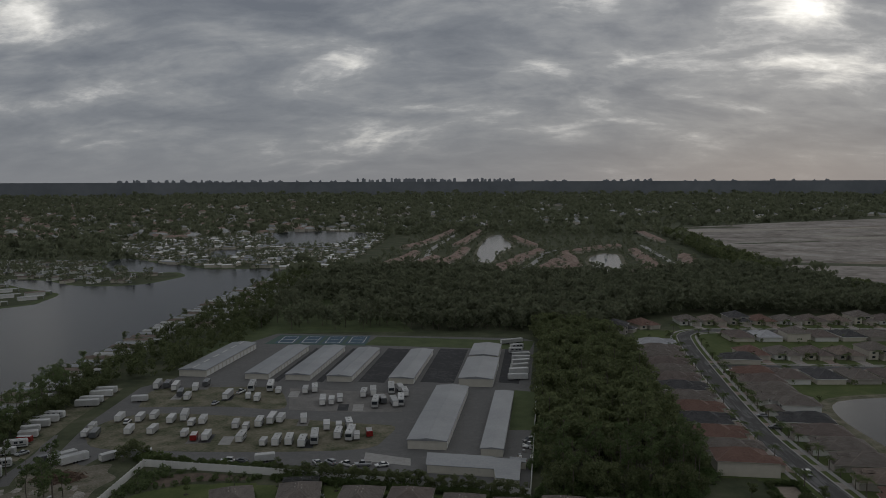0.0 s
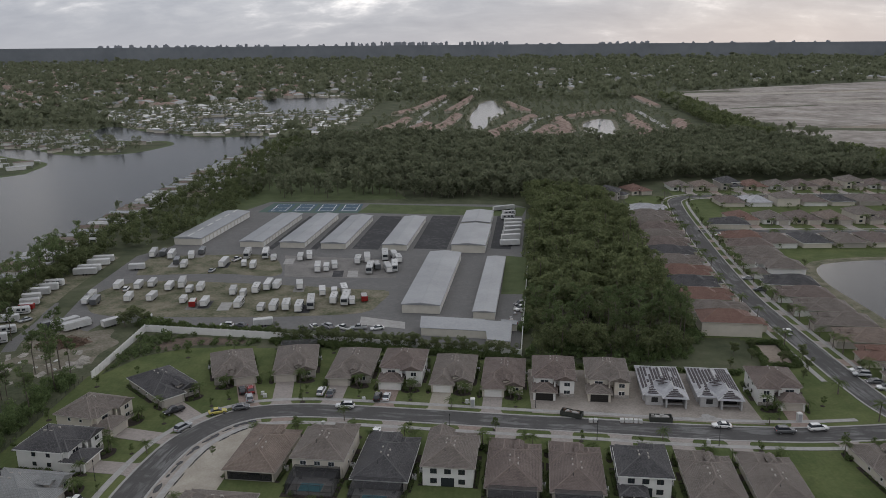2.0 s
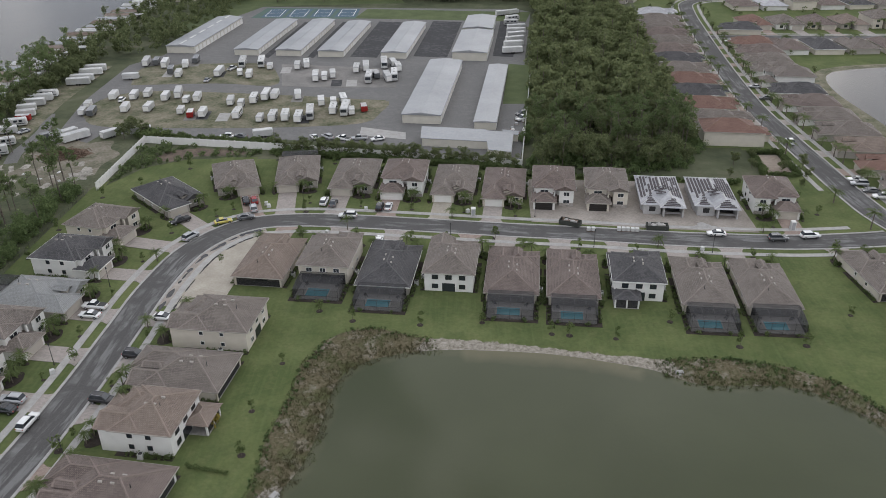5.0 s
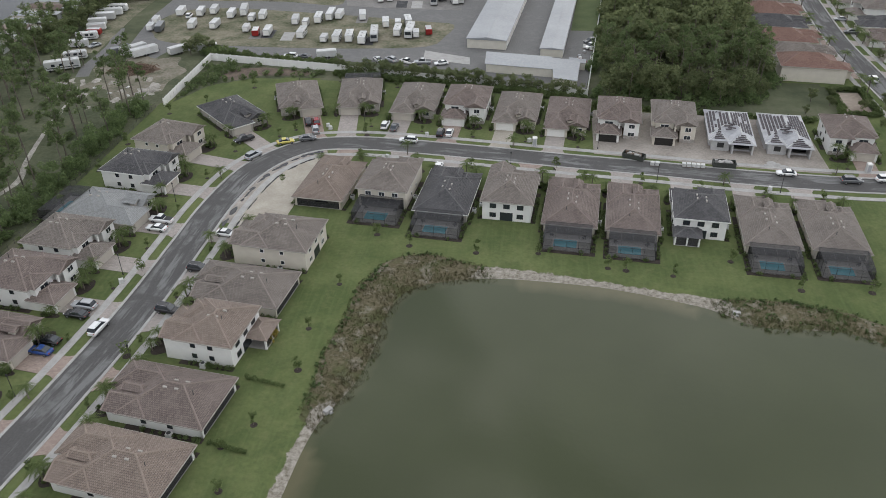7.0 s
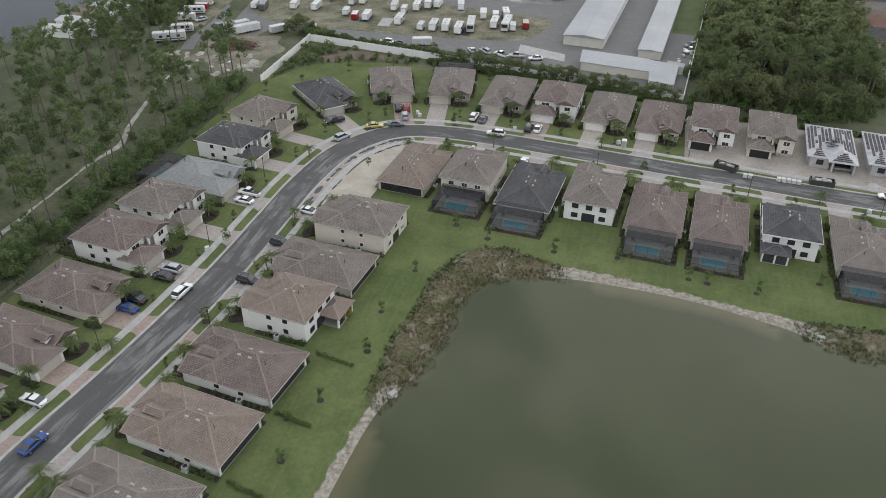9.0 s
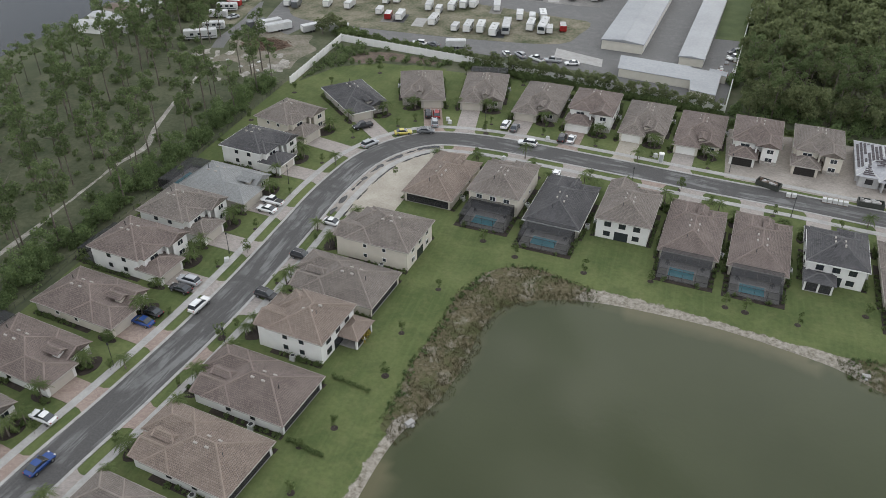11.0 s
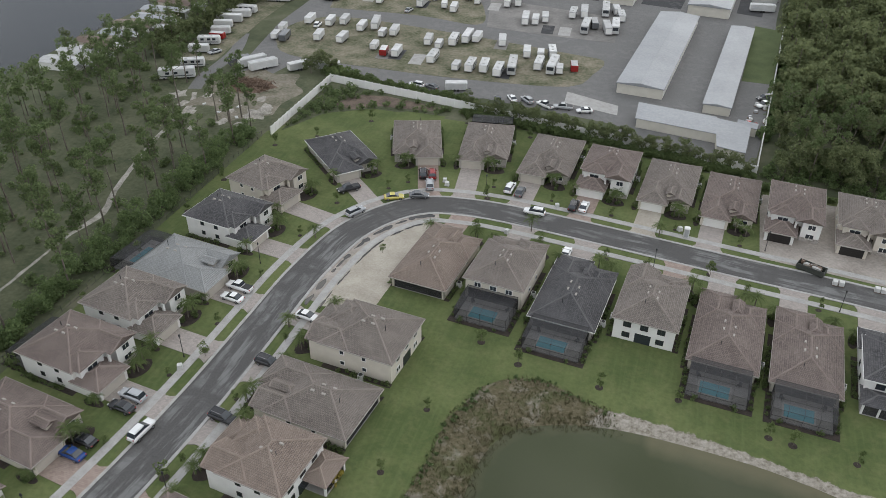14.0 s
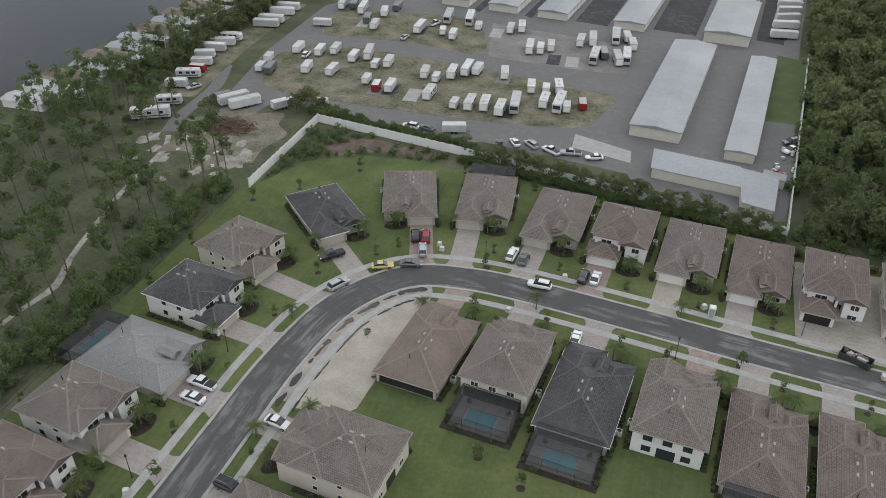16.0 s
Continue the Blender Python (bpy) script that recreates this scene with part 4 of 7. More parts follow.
def leaf_mesh(name, mat, quad, faces):
    me = bpy.data.meshes.new(name)
    me.from_pydata(quad.tolist(), [], faces.tolist())
    me.materials.append(mat)
    return me


def lobes(r, n, spread, z0, z1, rad):
    return [(r.uniform(-spread, spread), r.uniform(-spread, spread), r.uniform(z0, z1), rad * r.uniform(0.7, 1.2)) for _ in range(n)]


def trunk_geo(r, h, r0, limbs, lean=0.04):
    g = Geo()
    pts = [(0, 0, -0.2)]
    for k in range(1, 5):
        pts.append((r.uniform(-1, 1) * lean * h * k / 4, r.uniform(-1, 1) * lean * h * k / 4, h * k / 4))
    for k in range(4):
        g.tube(pts[k], pts[k + 1], r0 * (1 - k * 0.2), r0 * (1 - (k + 1) * 0.2), 6)
    for k in range(limbs):
        a, z = r.uniform(0, 6.28), h * r.uniform(0.55, 0.95)
        L = h * r.uniform(0.12, 0.22)
        i = min(3, int(z / h * 4))
        f = z / h * 4 - i
        bx, by = pts[i][0] * (1 - f) + pts[i + 1][0] * f, pts[i][1] * (1 - f) + pts[i + 1][1] * f
        g.tube((bx, by, z), (bx + L * math.cos(a), by + L * math.sin(a), z + L * 0.6), r0 * 0.35, r0 * 0.1, 5)
    return g


PROTO = {}


def tree_kind(kind, seed):
    """Meshes of one tree: trunk, crown, and the height."""
    key = (kind, seed)
    if key in PROTO:
        return PROTO[key]
    r = random.Random(hash(kind) % 1 + seed * 31 + len(kind))
    if kind == "pine":
        h = r.uniform(11, 15)
        tg = trunk_geo(r, h, 0.17, 8)
        q, f = crown_mesh("crown", M_PINE, 1150, lobes(r, 15, 1.35, h * 0.55, h * 1.04, 0.75), 0.2, seed)
        mat = M_PINE
    elif kind == "oak":
        h = r.uniform(6.5, 9.5)
        tg = trunk_geo(r, h * 0.8, 0.2, 6, 0.06)
        q, f = crown_mesh("crown", M_LEAF, 1250, lobes(r, 12, 2.3, h * 0.35, h * 0.98, 1.35), 0.30, seed)
        mat = M_LEAF
    elif kind == "young":
        h = r.uniform(2.6, 3.6)
        tg = trunk_geo(r, h * 0.8, 0.05, 3)
        q, f = crown_mesh("crown", M_PALM, 230, lobes(r, 6, 0.5, h * 0.4, h, 0.55), 0.17, seed)
        mat = M_PALM
    else:
        h = r.uniform(1.2, 1.8)
        tg = trunk_geo(r, h * 0.6, 0.05, 3)
        q, f = crown_mesh("crown", M_HEDGE, 200, lobes(r, 5, 0.5, 0.4, h, 0.6), 0.22, seed)
        mat = M_HEDGE
    PROTO[key] = (mesh_of("trunk", tg, M_TRUNK), leaf_mesh("crown", mat, q, f), h)
    return PROTO[key]


TREE_LABEL = {"pine": ("tree", "tall thin slash pine with a sparse crown on scrub floor", "tree", "woodland pines"),
              "oak": ("tree", "dense dark green woodland tree with uneven crown", "tree", "woodland trees"),
              "young": ("young_tree", "young staked tree on mown lawn", "tree", "young trees")}


def tree(kind, x, y, size=1.0, z=0.0):
    t, c, h = tree_kind(kind, rnd.randint(0, 5))
    name, label, cat, grp = TREE_LABEL[kind]
    ob = thing(name, label, cat, grp, pose(x, y, z, 0, 0, rnd.uniform(0, 360)) @ Matrix.Scale(size, 4))
    for n, me in (("trunk", t), ("crown", c)) + ((("mulch_ring", RING),) if kind == "young" else ()):
        p = new(n, me)
        p.parent = ob
    return ob


RING = mesh_of("mulch_ring", Geo().tube((0, 0, -0.05), (0, 0, 0.04), 0.75, 0.65, 14), M_MULCH)


def palm_mesh(seed):
    r = random.Random(seed)
    h = r.uniform(2.3, 3.6)
    tg = Geo()
    for k in range(3):
        tg.tube((0, 0, -0.1 + h * k / 3), (0.05 * k, 0, h * (k + 1) / 3), 0.14 - 0.02 * k, 0.12 - 0.02 * k, 6)
    fg = Geo()
    for k in range(22):
        a = k * 2.4 + r.uniform(-0.2, 0.2)
        rise, L = r.uniform(-0.1, 0.9), r.uniform(1.8, 2.7)
        prev = None
        for j in range(6):
            s = j / 5
            rr = L * s * (1 - 0.12 * s)
            z = h + rise * L * s - (0.55 + 0.3 * rise) * L * s * s
            wd = 0.46 * math.sin(math.pi * min(0.97, s * 0.85 + 0.12))
            c = Vector((rr * math.cos(a), rr * math.sin(a), z))
            sd = Vector((-math.sin(a), math.cos(a), 0)) * wd
            cur = (c - sd - Vector((0, 0, wd * 0.5)), c, c + sd - Vector((0, 0, wd * 0.5)))
            if prev:
                # narrow leaflets with gaps between them, on a thin rib
                for e in (0, 2):
                    for f0, f1 in ((0.0, 0.3), (0.5, 0.8)):
                        a0, a1 = prev[1].lerp(cur[1], f0), prev[1].lerp(cur[1], f1)
                        tip = prev[e].lerp(cur[e], f0 + 0.55) * 1.0
                        fg.face([tuple(a0), tuple(a1), tuple(tip)])
                rib = (cur[1] - prev[1]).cross(Vector((0, 0, 1))).normalized() * 0.02
                fg.face([tuple(prev[1] - rib), tuple(prev[1] + rib), tuple(cur[1] + rib), tuple(cur[1] - rib)])
            prev = cur
    return mesh_of("trunk", tg, M_TRUNK), mesh_of("frond", fg, M_PALM)


PALMS = [palm_mesh(k) for k in range(5)]


def palm(x, y, size=1.0, label="feathery young palm in a mulched bed"):
    t, f = PALMS[rnd.randint(0, 4)]
    ob = thing("palm_tree", label, "palm tree", "palms", pose(x, y, 0, 0, 0, rnd.uniform(0, 360)) @ Matrix.Scale(size, 4))
    for n, me in (("trunk", t), ("frond_crown", f)):
        p = new(n, me)
        p.parent = ob
    return ob


BUSH = []
for k in range(5):
    q, f = crown_mesh("bush", M_HEDGE, 240, lobes(random.Random(k), 5, 0.35, 0.3, 0.8, 0.5), 0.17, k)
    BUSH.append(leaf_mesh("bush", M_HEDGE, q, f))


EDGING = []


def bushes(m, places, size=0.8):
    for x, y in places:
        p = m @ Vector((x, y, 0))
        if size < 0.6:
            EDGING.append((p.x, p.y, size * rnd.uniform(0.7, 1.3)))
            continue
        b = new("shrub", BUSH[rnd.randint(0, 4)])
        b.matrix_basis = pose(p.x, p.y, -0.05, 0, 0, rnd.uniform(0, 360)) @ Matrix.Scale(size * rnd.uniform(0.7, 1.25), 4)
        tagged(b, "small rounded green garden shrub beside a house", "shrub", "garden shrubs")


def bed(m, cx, cy, rx, ry):
    """A mulched bed with shrubs and a palm."""
    pts = [(cx + rx * math.cos(a) * (1 + 0.12 * math.sin(3 * a + cx)), cy + ry * math.sin(a)) for a in (2 * math.pi * k / 18 for k in range(18))]
    P = [m @ Vector((*p, 0)) for p in pts]
    setting("garden_bed", Geo().prism([(p.x, p.y) for p in P], -0.05, 0.055), M_MULCH, "dark bark mulch planting bed", "garden bed")
    bushes(m, [(cx + rx * rnd.uniform(-0.7, 0.7), cy + ry * rnd.uniform(-0.7, 0.7)) for _ in range(4)], 0.8)


def yard(m, w, d, side, mat, ox=0.0, palms=2):
    """Driveway, beds, palms and shrubs of one house."""
    gx = side * (w / 2 - w * 0.27)
    run = driveway(m, gx, -d / 2, 5.0, mat)
    ocx = -side * w * 0.27
    bed(m, ocx, -d / 2 + 0.2, w * 0.22, 1.9)
    bed(m, side * (w / 2 + 0.7), -d / 2 + 1.0, 0.8, 2.0)
    for n in range(palms):
        p = m @ Vector((ocx + rnd.uniform(-1.6, 1.6), -d / 2 - rnd.uniform(-0.5, 1.2), 0))
        palm(p.x, p.y, rnd.uniform(0.8, 1.15))
    p = m @ Vector((side * (w / 2 + 0.8), -d / 2 + 0.3, 0))
    palm(p.x, p.y, rnd.uniform(0.7, 1.0))
    p = m @ Vector((ocx + 0.8, -d / 2 - run * 0.55, 0))
    tree("young", p.x, p.y, rnd.uniform(0.6, 0.9))
    # side planting along the walls
    for s in (-1, 1):
        P = [m @ Vector((s * (w / 2 + a), b, 0)) for a, b in ((0.02, -d / 2 + 5.2), (1.05, -d / 2 + 5.2), (1.05, d / 2 + 0.2), (0.02, d / 2 + 0.2))]
        setting("garden_bed", Geo().prism([(p.x, p.y) for p in P][::s], -0.05, 0.048), M_MULCH, "dark mulch strip along a house wall", "garden bed")
    bushes(m, [(s * (w / 2 + 0.7), d / 2 - f * d * 0.5) for s in (-1, 1) for f in (0.05, 0.15, 0.27, 0.4, 0.5, 0.62, 0.75, 0.9, 1.05)], 0.55)


def lot(x, y, rot, w=11.4, d=20.5, storeys=1, roof="taupe", wall="white", side=1, pool=0, mat=None, porch=0, doors="beige", garden=True, wide=0.9):
    # the plan was drawn at eaves height; bring it to the true eaves
    k = (92 - (2.45 if storeys == 1 else 4.7)) / (92 - (3.0 if storeys == 1 else 5.8))
    x, y = -6 + (x + 6) * k, 36 + (y - 36) * k
    ob = house(x, y, rot, w, d, storeys, roof, wall, side, 2, porch, doors=doors, lanai=2.8 if pool else 2.4 if storeys == 1 else 0.0)
    m = ob.matrix_basis.copy()
    if garden:
        yard(m, w, d, side, mat or M_DRIVE)
    if pool:
        cage(m, w * wide, pool, d / 2, True)
    return ob


# inner row beside the pond: fronts to the north
lot(-45, 160, 174, 11.0, 20.5, 1, "tan", "cream", 1, doors="bronze", mat=M_DRIVER)
lot(-30.7, 159.5, 174.5, 11.0, 18.5, 2, "taupe", "cream", 1, pool=7.0)
lot(-17.2, 156.7, 174.5, 11.4, 20.5, 1, "slate", "greige", 1, pool=6.5, doors="white")
lot(-3.2, 156.5, 175, 10.6, 18.5, 2, "taupe", "white", -1, mat=M_DRIVER)
lot(10.2, 153.8, 175, 10.8, 20.5, 1, "brown", "cream", 1, pool=6.5)
lot(23.2, 152.4, 175, 10.4, 20.5, 1, "brown", "cream", 1, pool=6.5)
lot(36.6, 152, 175, 10.4, 16.0, 2, "slate", "white", 1, porch=1, doors="white")
lot(50.5, 149.2, 175.5, 10.4, 20.0, 1, "taupe", "cream", 1, pool=6.5)
lot(63.4, 148.7, 176, 10.2, 20.0, 1, "taupe", "cream", 1, pool=6.5)
lot(91, 154, 185, 11.0, 18.0, 1, "taupe", "cream", 1)
lot(94, 134, 260, 11.0, 18.0, 1, "taupe", "cream", 1, garden=False)
# inner column: fronts to the west
lot(-50.2, 131.4, 264, 12.0, 18.0, 2, "taupe", "cream", -1)
lot(-52.3, 116.6, 263, 11.2, 18.4, 1, "taupe", "cream", -1)
lot(-53.6, 102, 263, 11.0, 15.0, 2, "tan", "white", -1, porch=-1)
lot(-54.8, 86.8, 262, 11.0, 18.4, 1, "brown", "white", -1, mat=M_DRIVER)
lot(-56.2, 72.6, 261, 10.6, 18.4, 1, "tan", "white", -1, mat=M_DRIVER)
lot(-58.2, 58.0, 261, 10.8, 18.4, 1, "taupe", "white", -1)
lot(-60.5, 43, 261, 10.8, 18.4, 1, "taupe", "white", -1)
# outer column: fronts to the east
lot(-89.0, 174.5, 76, 12.0, 15.0, 2, "taupe", "cream", -1)
lot(-89.3, 158.2, 82, 11.4, 16.0, 2, "slate", "white", -1)
lot(-90.6, 142.5, 83, 12.6, 17.6, 1, "grey", "greige", -1, pool=6.0)
lot(-90.6, 127.3, 83, 11.2, 16.0, 2, "taupe", "white", -1)
lot(-91.6, 113.2, 83, 11.2, 16.5, 2, "brown", "white", -1, pool=4.5)
lot(-92.3, 98.2, 82, 10.8, 18.0, 1, "brown", "cream", -1, mat=M_DRIVER)
lot(-93.4, 83.0, 81, 10.8, 18.4, 1, "brown", "white", -1, pool=4.5, mat=M_DRIVER)
lot(-95.5, 68, 80, 10.8, 18.4, 1, "taupe", "white", -1, mat=M_DRIVER)
lot(-97.8, 53, 80, 10.8, 18.4, 1, "taupe", "white", -1)
# outer row: fronts to the south
lot(-80.6, 194.8, 46, 11.4, 19.5, 1, "slate", "greige", -1)
lot(-65.8, 207.4, 19, 11.2, 20.0, 1, "taupe", "greige", 1, mat=M_DRIVER)
lot(-48.6, 211, 8, 11.2, 20.5, 1, "taupe", "greige", -1, pool=5.5, wide=0.95, mat=M_DRIVE)
lot(-31.6, 208.6, -2, 11.4, 21.0, 1, "taupe", "greige", -1)
lot(-17.3, 203.2, -4, 11.2, 17.5, 2, "brown", "white", -1, pool=4.5, doors="white", mat=M_DRIVER)
lot(-3.3, 204.2, -4.5, 10.8, 20.5, 1, "taupe", "cream", -1, doors="white", mat=M_SAND)
lot(10.2, 201.6, -5, 10.6, 20.5, 1, "brown", "cream", -1, doors="white")
lot(23.1, 197.6, -5, 10.6, 18.5, 2, "brown", "white", -1, garden=False, doors="bronze")
lot(37, 196.6, -5, 10.6, 18.0, 2, "taupe", "cream", -1, garden=False, doors="bronze")
lot(79, 191.5, -5, 10.8, 16.5, 2, "brown", "white", 1, mat=M_DRIVER)


def shell_house(x, y, rot, w=10.4, d=20.0):
    """A house under construction: block walls, roof boarded and papered, stacks of roof tiles laid on it, no glass."""
    ob = thing("unfinished_house", "unfinished grey block house with rows of stacked tiles on its roof underlay, on bare dirt", "house", "houses under construction", pose(x, y, 0, 0, 0, rot))
    body, rg, caps = Geo(), Geo(), Geo()
    body.box(0, 2, -0.2, w, d - 4, 3.0).box(w * 0.23, -d / 2 + 2.2, -0.2, w * 0.54, 0.3, 0.7).box(-w * 0.25, -d / 2 + 3, -0.2, w * 0.42, 3, 3.0)
    for s in (0.02, 0.48):
        body.box(w * s, -d / 2 + 2.1, -0.2, 0.4, 4.2, 3.0)
    part("block_wall", body, M_BLOCK, ob)
    hip(rg, caps, -w / 2, w / 2, -d / 2 + 4, d / 2, 2.8, 0.4)
    hip(rg, caps, -0.05 * w, w / 2, -d / 2, -d / 2 + 9, 2.804, 0.4)
    hip(rg, caps, -w / 2, -0.1 * w, -d / 2 + 1.6, -d / 2 + 8, 2.808, 0.4)
    r = part("roof_deck", rg, M_LUMBER, ob, "dark purple and white roof underlay")
    part("ridge_board", caps, M_PLASTIC, r)
    k, top = 0.4, 2.8 + (w / 2 + 0.5) * 0.4
    r2 = random.Random(int(x))
    # dark strips are stacks of roof tiles lying in rows on the slopes
    for s in (-1, 1):
        for n in range(7):
            xx = 0.6 + n * 0.74
            zz = top - xx * k
            y_lo, y_hi = -d / 2 + (5.2 if xx > 2.2 else 7.6), d / 2 - (w / 2 - xx) - 0.8
            yy = y_lo
            while yy < y_hi:
                L = r2.uniform(1.6, 4.2)
                L = min(L, y_hi - yy)
                if r2.random() < 0.94 and L > 0.4:
                    g = Geo()
                    a, c = s * (xx - 0.24), s * (xx + 0.24)
                    za, zc = zz + 0.24 * k + 0.02, zz - 0.24 * k + 0.02
                    ring = [[(a, q, za), (c, q, zc), (c, q, zc + 0.13), (a, q, za + 0.13)] for q in (yy, yy + L)]
                    part("tile_batten", g.loft(ring), M_STACK, r)
                yy += L + r2.uniform(0.12, 0.4)
    for n in range(6):
        yy = -d / 2 + 0.3 + n * 0.55
        half = max(0.5, w * 0.27 - n * 0.5)
        z1 = 2.83 + (n * 0.55 + 0.8) * k
        part("tile_batten", Geo().box(w * (0.02 if n % 2 else -0.06), -d / 2 + 5.6 + n * 0.75, 2.8 + (4.2 + n * 0.34) * k - 0.35, 1.6 + 0.35 * (n % 3), 0.4, 0.2, 0.3 * (-1) ** n), M_STACK, r)
        if n < 5:
            part("tile_batten", Geo().box(w * 0.225 + r2.uniform(-0.3, 0.3), yy, z1 - 0.06, half * 1.5, 0.36, 0.2), M_STACK, r)
        yy += 1.6
        part("tile_batten", Geo().box(-w * 0.3 + r2.uniform(-0.2, 0.2), yy, z1 - 0.06, max(0.4, half * 0.9), 0.36, 0.2), M_STACK, r)
    # black sheets on the solid wall stand in for shade inside the openings
    part("garage_opening", Geo().box(w * 0.25, -d / 2 + 4.0, 0, w * 0.44, 0.1, 2.3), M_BLACK, ob)
    part("window_opening", Geo().box(-w * 0.25, -d / 2 + 1.47, 0.9, 1.6, 0.08, 1.3), M_BLACK, ob)
    return ob


shell_house(51.4, 196.4, -5)
shell_house(65, 195.4, -5)
setting("construction_dirt", Geo().prism([(16.5, 183.5), (28, 182.2), (44, 180.2), (60, 178.6), (72.5, 177.6), (72.8, 207), (45, 210), (17, 211)], -0.1, 0.045), M_PLOT, "bare tracked sandy dirt of building plots", "dirt")
setting("bare_lot", Geo().prism(smooth_line([(-63.0, 141), (-63.4, 150), (-62.4, 161), (-59, 169.5), (-54.6, 174.8), (-50.4, 176), (-50.6, 172), (-51.6, 160), (-52.3, 148), (-53.6, 143), (-63.0, 141)], 2)[:-1], -0.1, 0.05), M_SAND, "bare sandy corner building plot", "dirt")


# ---- vehicles ----
PAINT = {"white": (0.78, 0.78, 0.77), "silver": (0.42, 0.43, 0.44), "black": (0.02, 0.02, 0.022), "red": (0.28, 0.02, 0.02), "blue": (0.02, 0.06, 0.22), "yellow": (0.55, 0.47, 0.12), "grey": (0.12, 0.125, 0.13)}
PAINTS = {k: plain("car_paint_" + k, v, 0.25, 0.1, 0.6, grime=0.08) for k, v in PAINT.items()}


def section(x, w, z0, z1, r=0.18):
    return [(x, -w, z0 + r), (x, -w + r * 0.6, z0), (x, w - r * 0.6, z0), (x, w, z0 + r), (x, w, z1 - r), (x, w - r, z1), (x, -w + r, z1), (x, -w, z1 - r)]


CARS = {}


def vehicle(colour, kind, x, y, head, where="parked on a driveway"):
    key = (colour, kind, where)
    m = pose(x, y, 0.085, 0, 0, head)
    if key in CARS:
        return copy_thing(CARS[key], m)
    names = {"car": "saloon car", "suv": "sport utility car", "pickup": "pickup truck"}
    ob = thing("car" if kind != "pickup" else "pickup_truck", f"{colour} {names[kind]} {where}", "car" if kind != "pickup" else "truck", "parked cars", m)
    up = {"car": 0.0, "suv": 0.18, "pickup": 0.2}[kind]
    L = {"car": 2.3, "suv": 2.4, "pickup": 2.75}[kind]
    p = PAINTS[colour]
    z0, zb = 0.28 + up * 0.5, 0.92 + up
    part("body", Geo().loft([section(-L, 0.78, z0 + 0.12, zb - 0.12), section(-L + 0.2, 0.9, z0, zb), section(-0.6, 0.93, z0, zb + 0.02), section(0.9, 0.92, z0, zb), section(L - 0.35, 0.88, z0, zb - 0.1), section(L, 0.74, z0 + 0.12, zb - 0.26)]), p, ob, smooth=False)
    if kind == "car":
        a, b, c, d, zt = -1.75, -1.0, 0.25, 1.05, 1.42
    elif kind == "suv":
        a, b, c, d, zt = -2.2, -1.9, 0.35, 1.15, 1.75
    else:
        a, b, c, d, zt = -0.75, -0.55, 0.75, 1.4, 1.82
    part("glasshouse", Geo().loft([section(a, 0.80, zb - 0.05, zb + 0.06, 0.03), section(b, 0.70, zb - 0.05, zt, 0.08), section(c, 0.70, zb - 0.05, zt, 0.08), section(d, 0.80, zb - 0.05, zb + 0.05, 0.03)]), M_GLASS, ob, "dark car glass")
    part("roof_panel", Geo().loft([section(b + 0.05, 0.64, zt - 0.06, zt + 0.02, 0.03), section((b + c) / 2, 0.70, zt - 0.06, zt + 0.05, 0.04), section(c - 0.1, 0.64, zt - 0.06, zt + 0.02, 0.03)]), p, ob)
    if kind == "pickup":
        part("load_bed", Geo().box(-1.75, 0, zb + 0.0, 1.7, 1.5, 0.05), M_BLACK, ob, "black load bed liner")
    if kind == "suv":
        for s in (-1, 1):
            part("roof_rail", Geo().tube((-1.6, s * 0.6, zt + 0.08), (0.2, s * 0.6, zt + 0.08), 0.03, 0.03, 5), M_RIM, ob)
    for s in (-1, 1):
        for q in (-L * 0.62, L * 0.62):
            wh = part("wheel", Geo().tube((q, s * 0.72, 0.33), (q, s * 0.93, 0.33), 0.34, 0.34, 12), M_TYRE, ob)
            part("rim", Geo().tube((q, s * 0.90, 0.33), (q, s * 0.945, 0.33), 0.21, 0.19, 8), M_RIM, wh)
        part("headlight", Geo().box(L - 0.12, s * 0.6, zb - 0.3, 0.22, 0.3, 0.14), M_LAMP, ob)
        part("tail_light", Geo().box(-L + 0.06, s * 0.64, zb - 0.28, 0.16, 0.22, 0.2), M_REDLAMP, ob)
        part("mirror", Geo().box(0.75, s * 1.0, zb, 0.12, 0.2, 0.14), p, ob)
    CARS[key] = ob
    return ob


STREETSIDE = "standing beside the kerb"

for c, k, x, y, h in (("black", "suv", -60, 194.6, 109), ("red", "suv", -57.8, 195, 109), ("white", "suv", -38.6, 194.3, 86), ("grey", "car", -36, 193.4, 86), ("black", "suv", -23.2, 191, 86), ("white", "car", -20.9, 191.4, 86),
                      ("black", "pickup", -74, 182.3, 225), ("white", "pickup", -79, 141, 173), ("white", "car", -78.7, 137.7, 173), ("blue", "car", -82.2, 96.8, 173), ("black", "car", -82.2, 99.6, 173), ("silver", "suv", -80.8, 109.8, 173),
                      ("black", "car", -81, 107.2, 173), ("white", "car", -83.2, 72.4, 173), ("black", "suv", -63.8, 123.6, -8), ("black", "suv", -64.6, 110.1, -8), ("white", "car", -62.9, 137, -8), ("white", "car", -21.5, 171.8, 86)):
    vehicle(c, k, x, y, h)
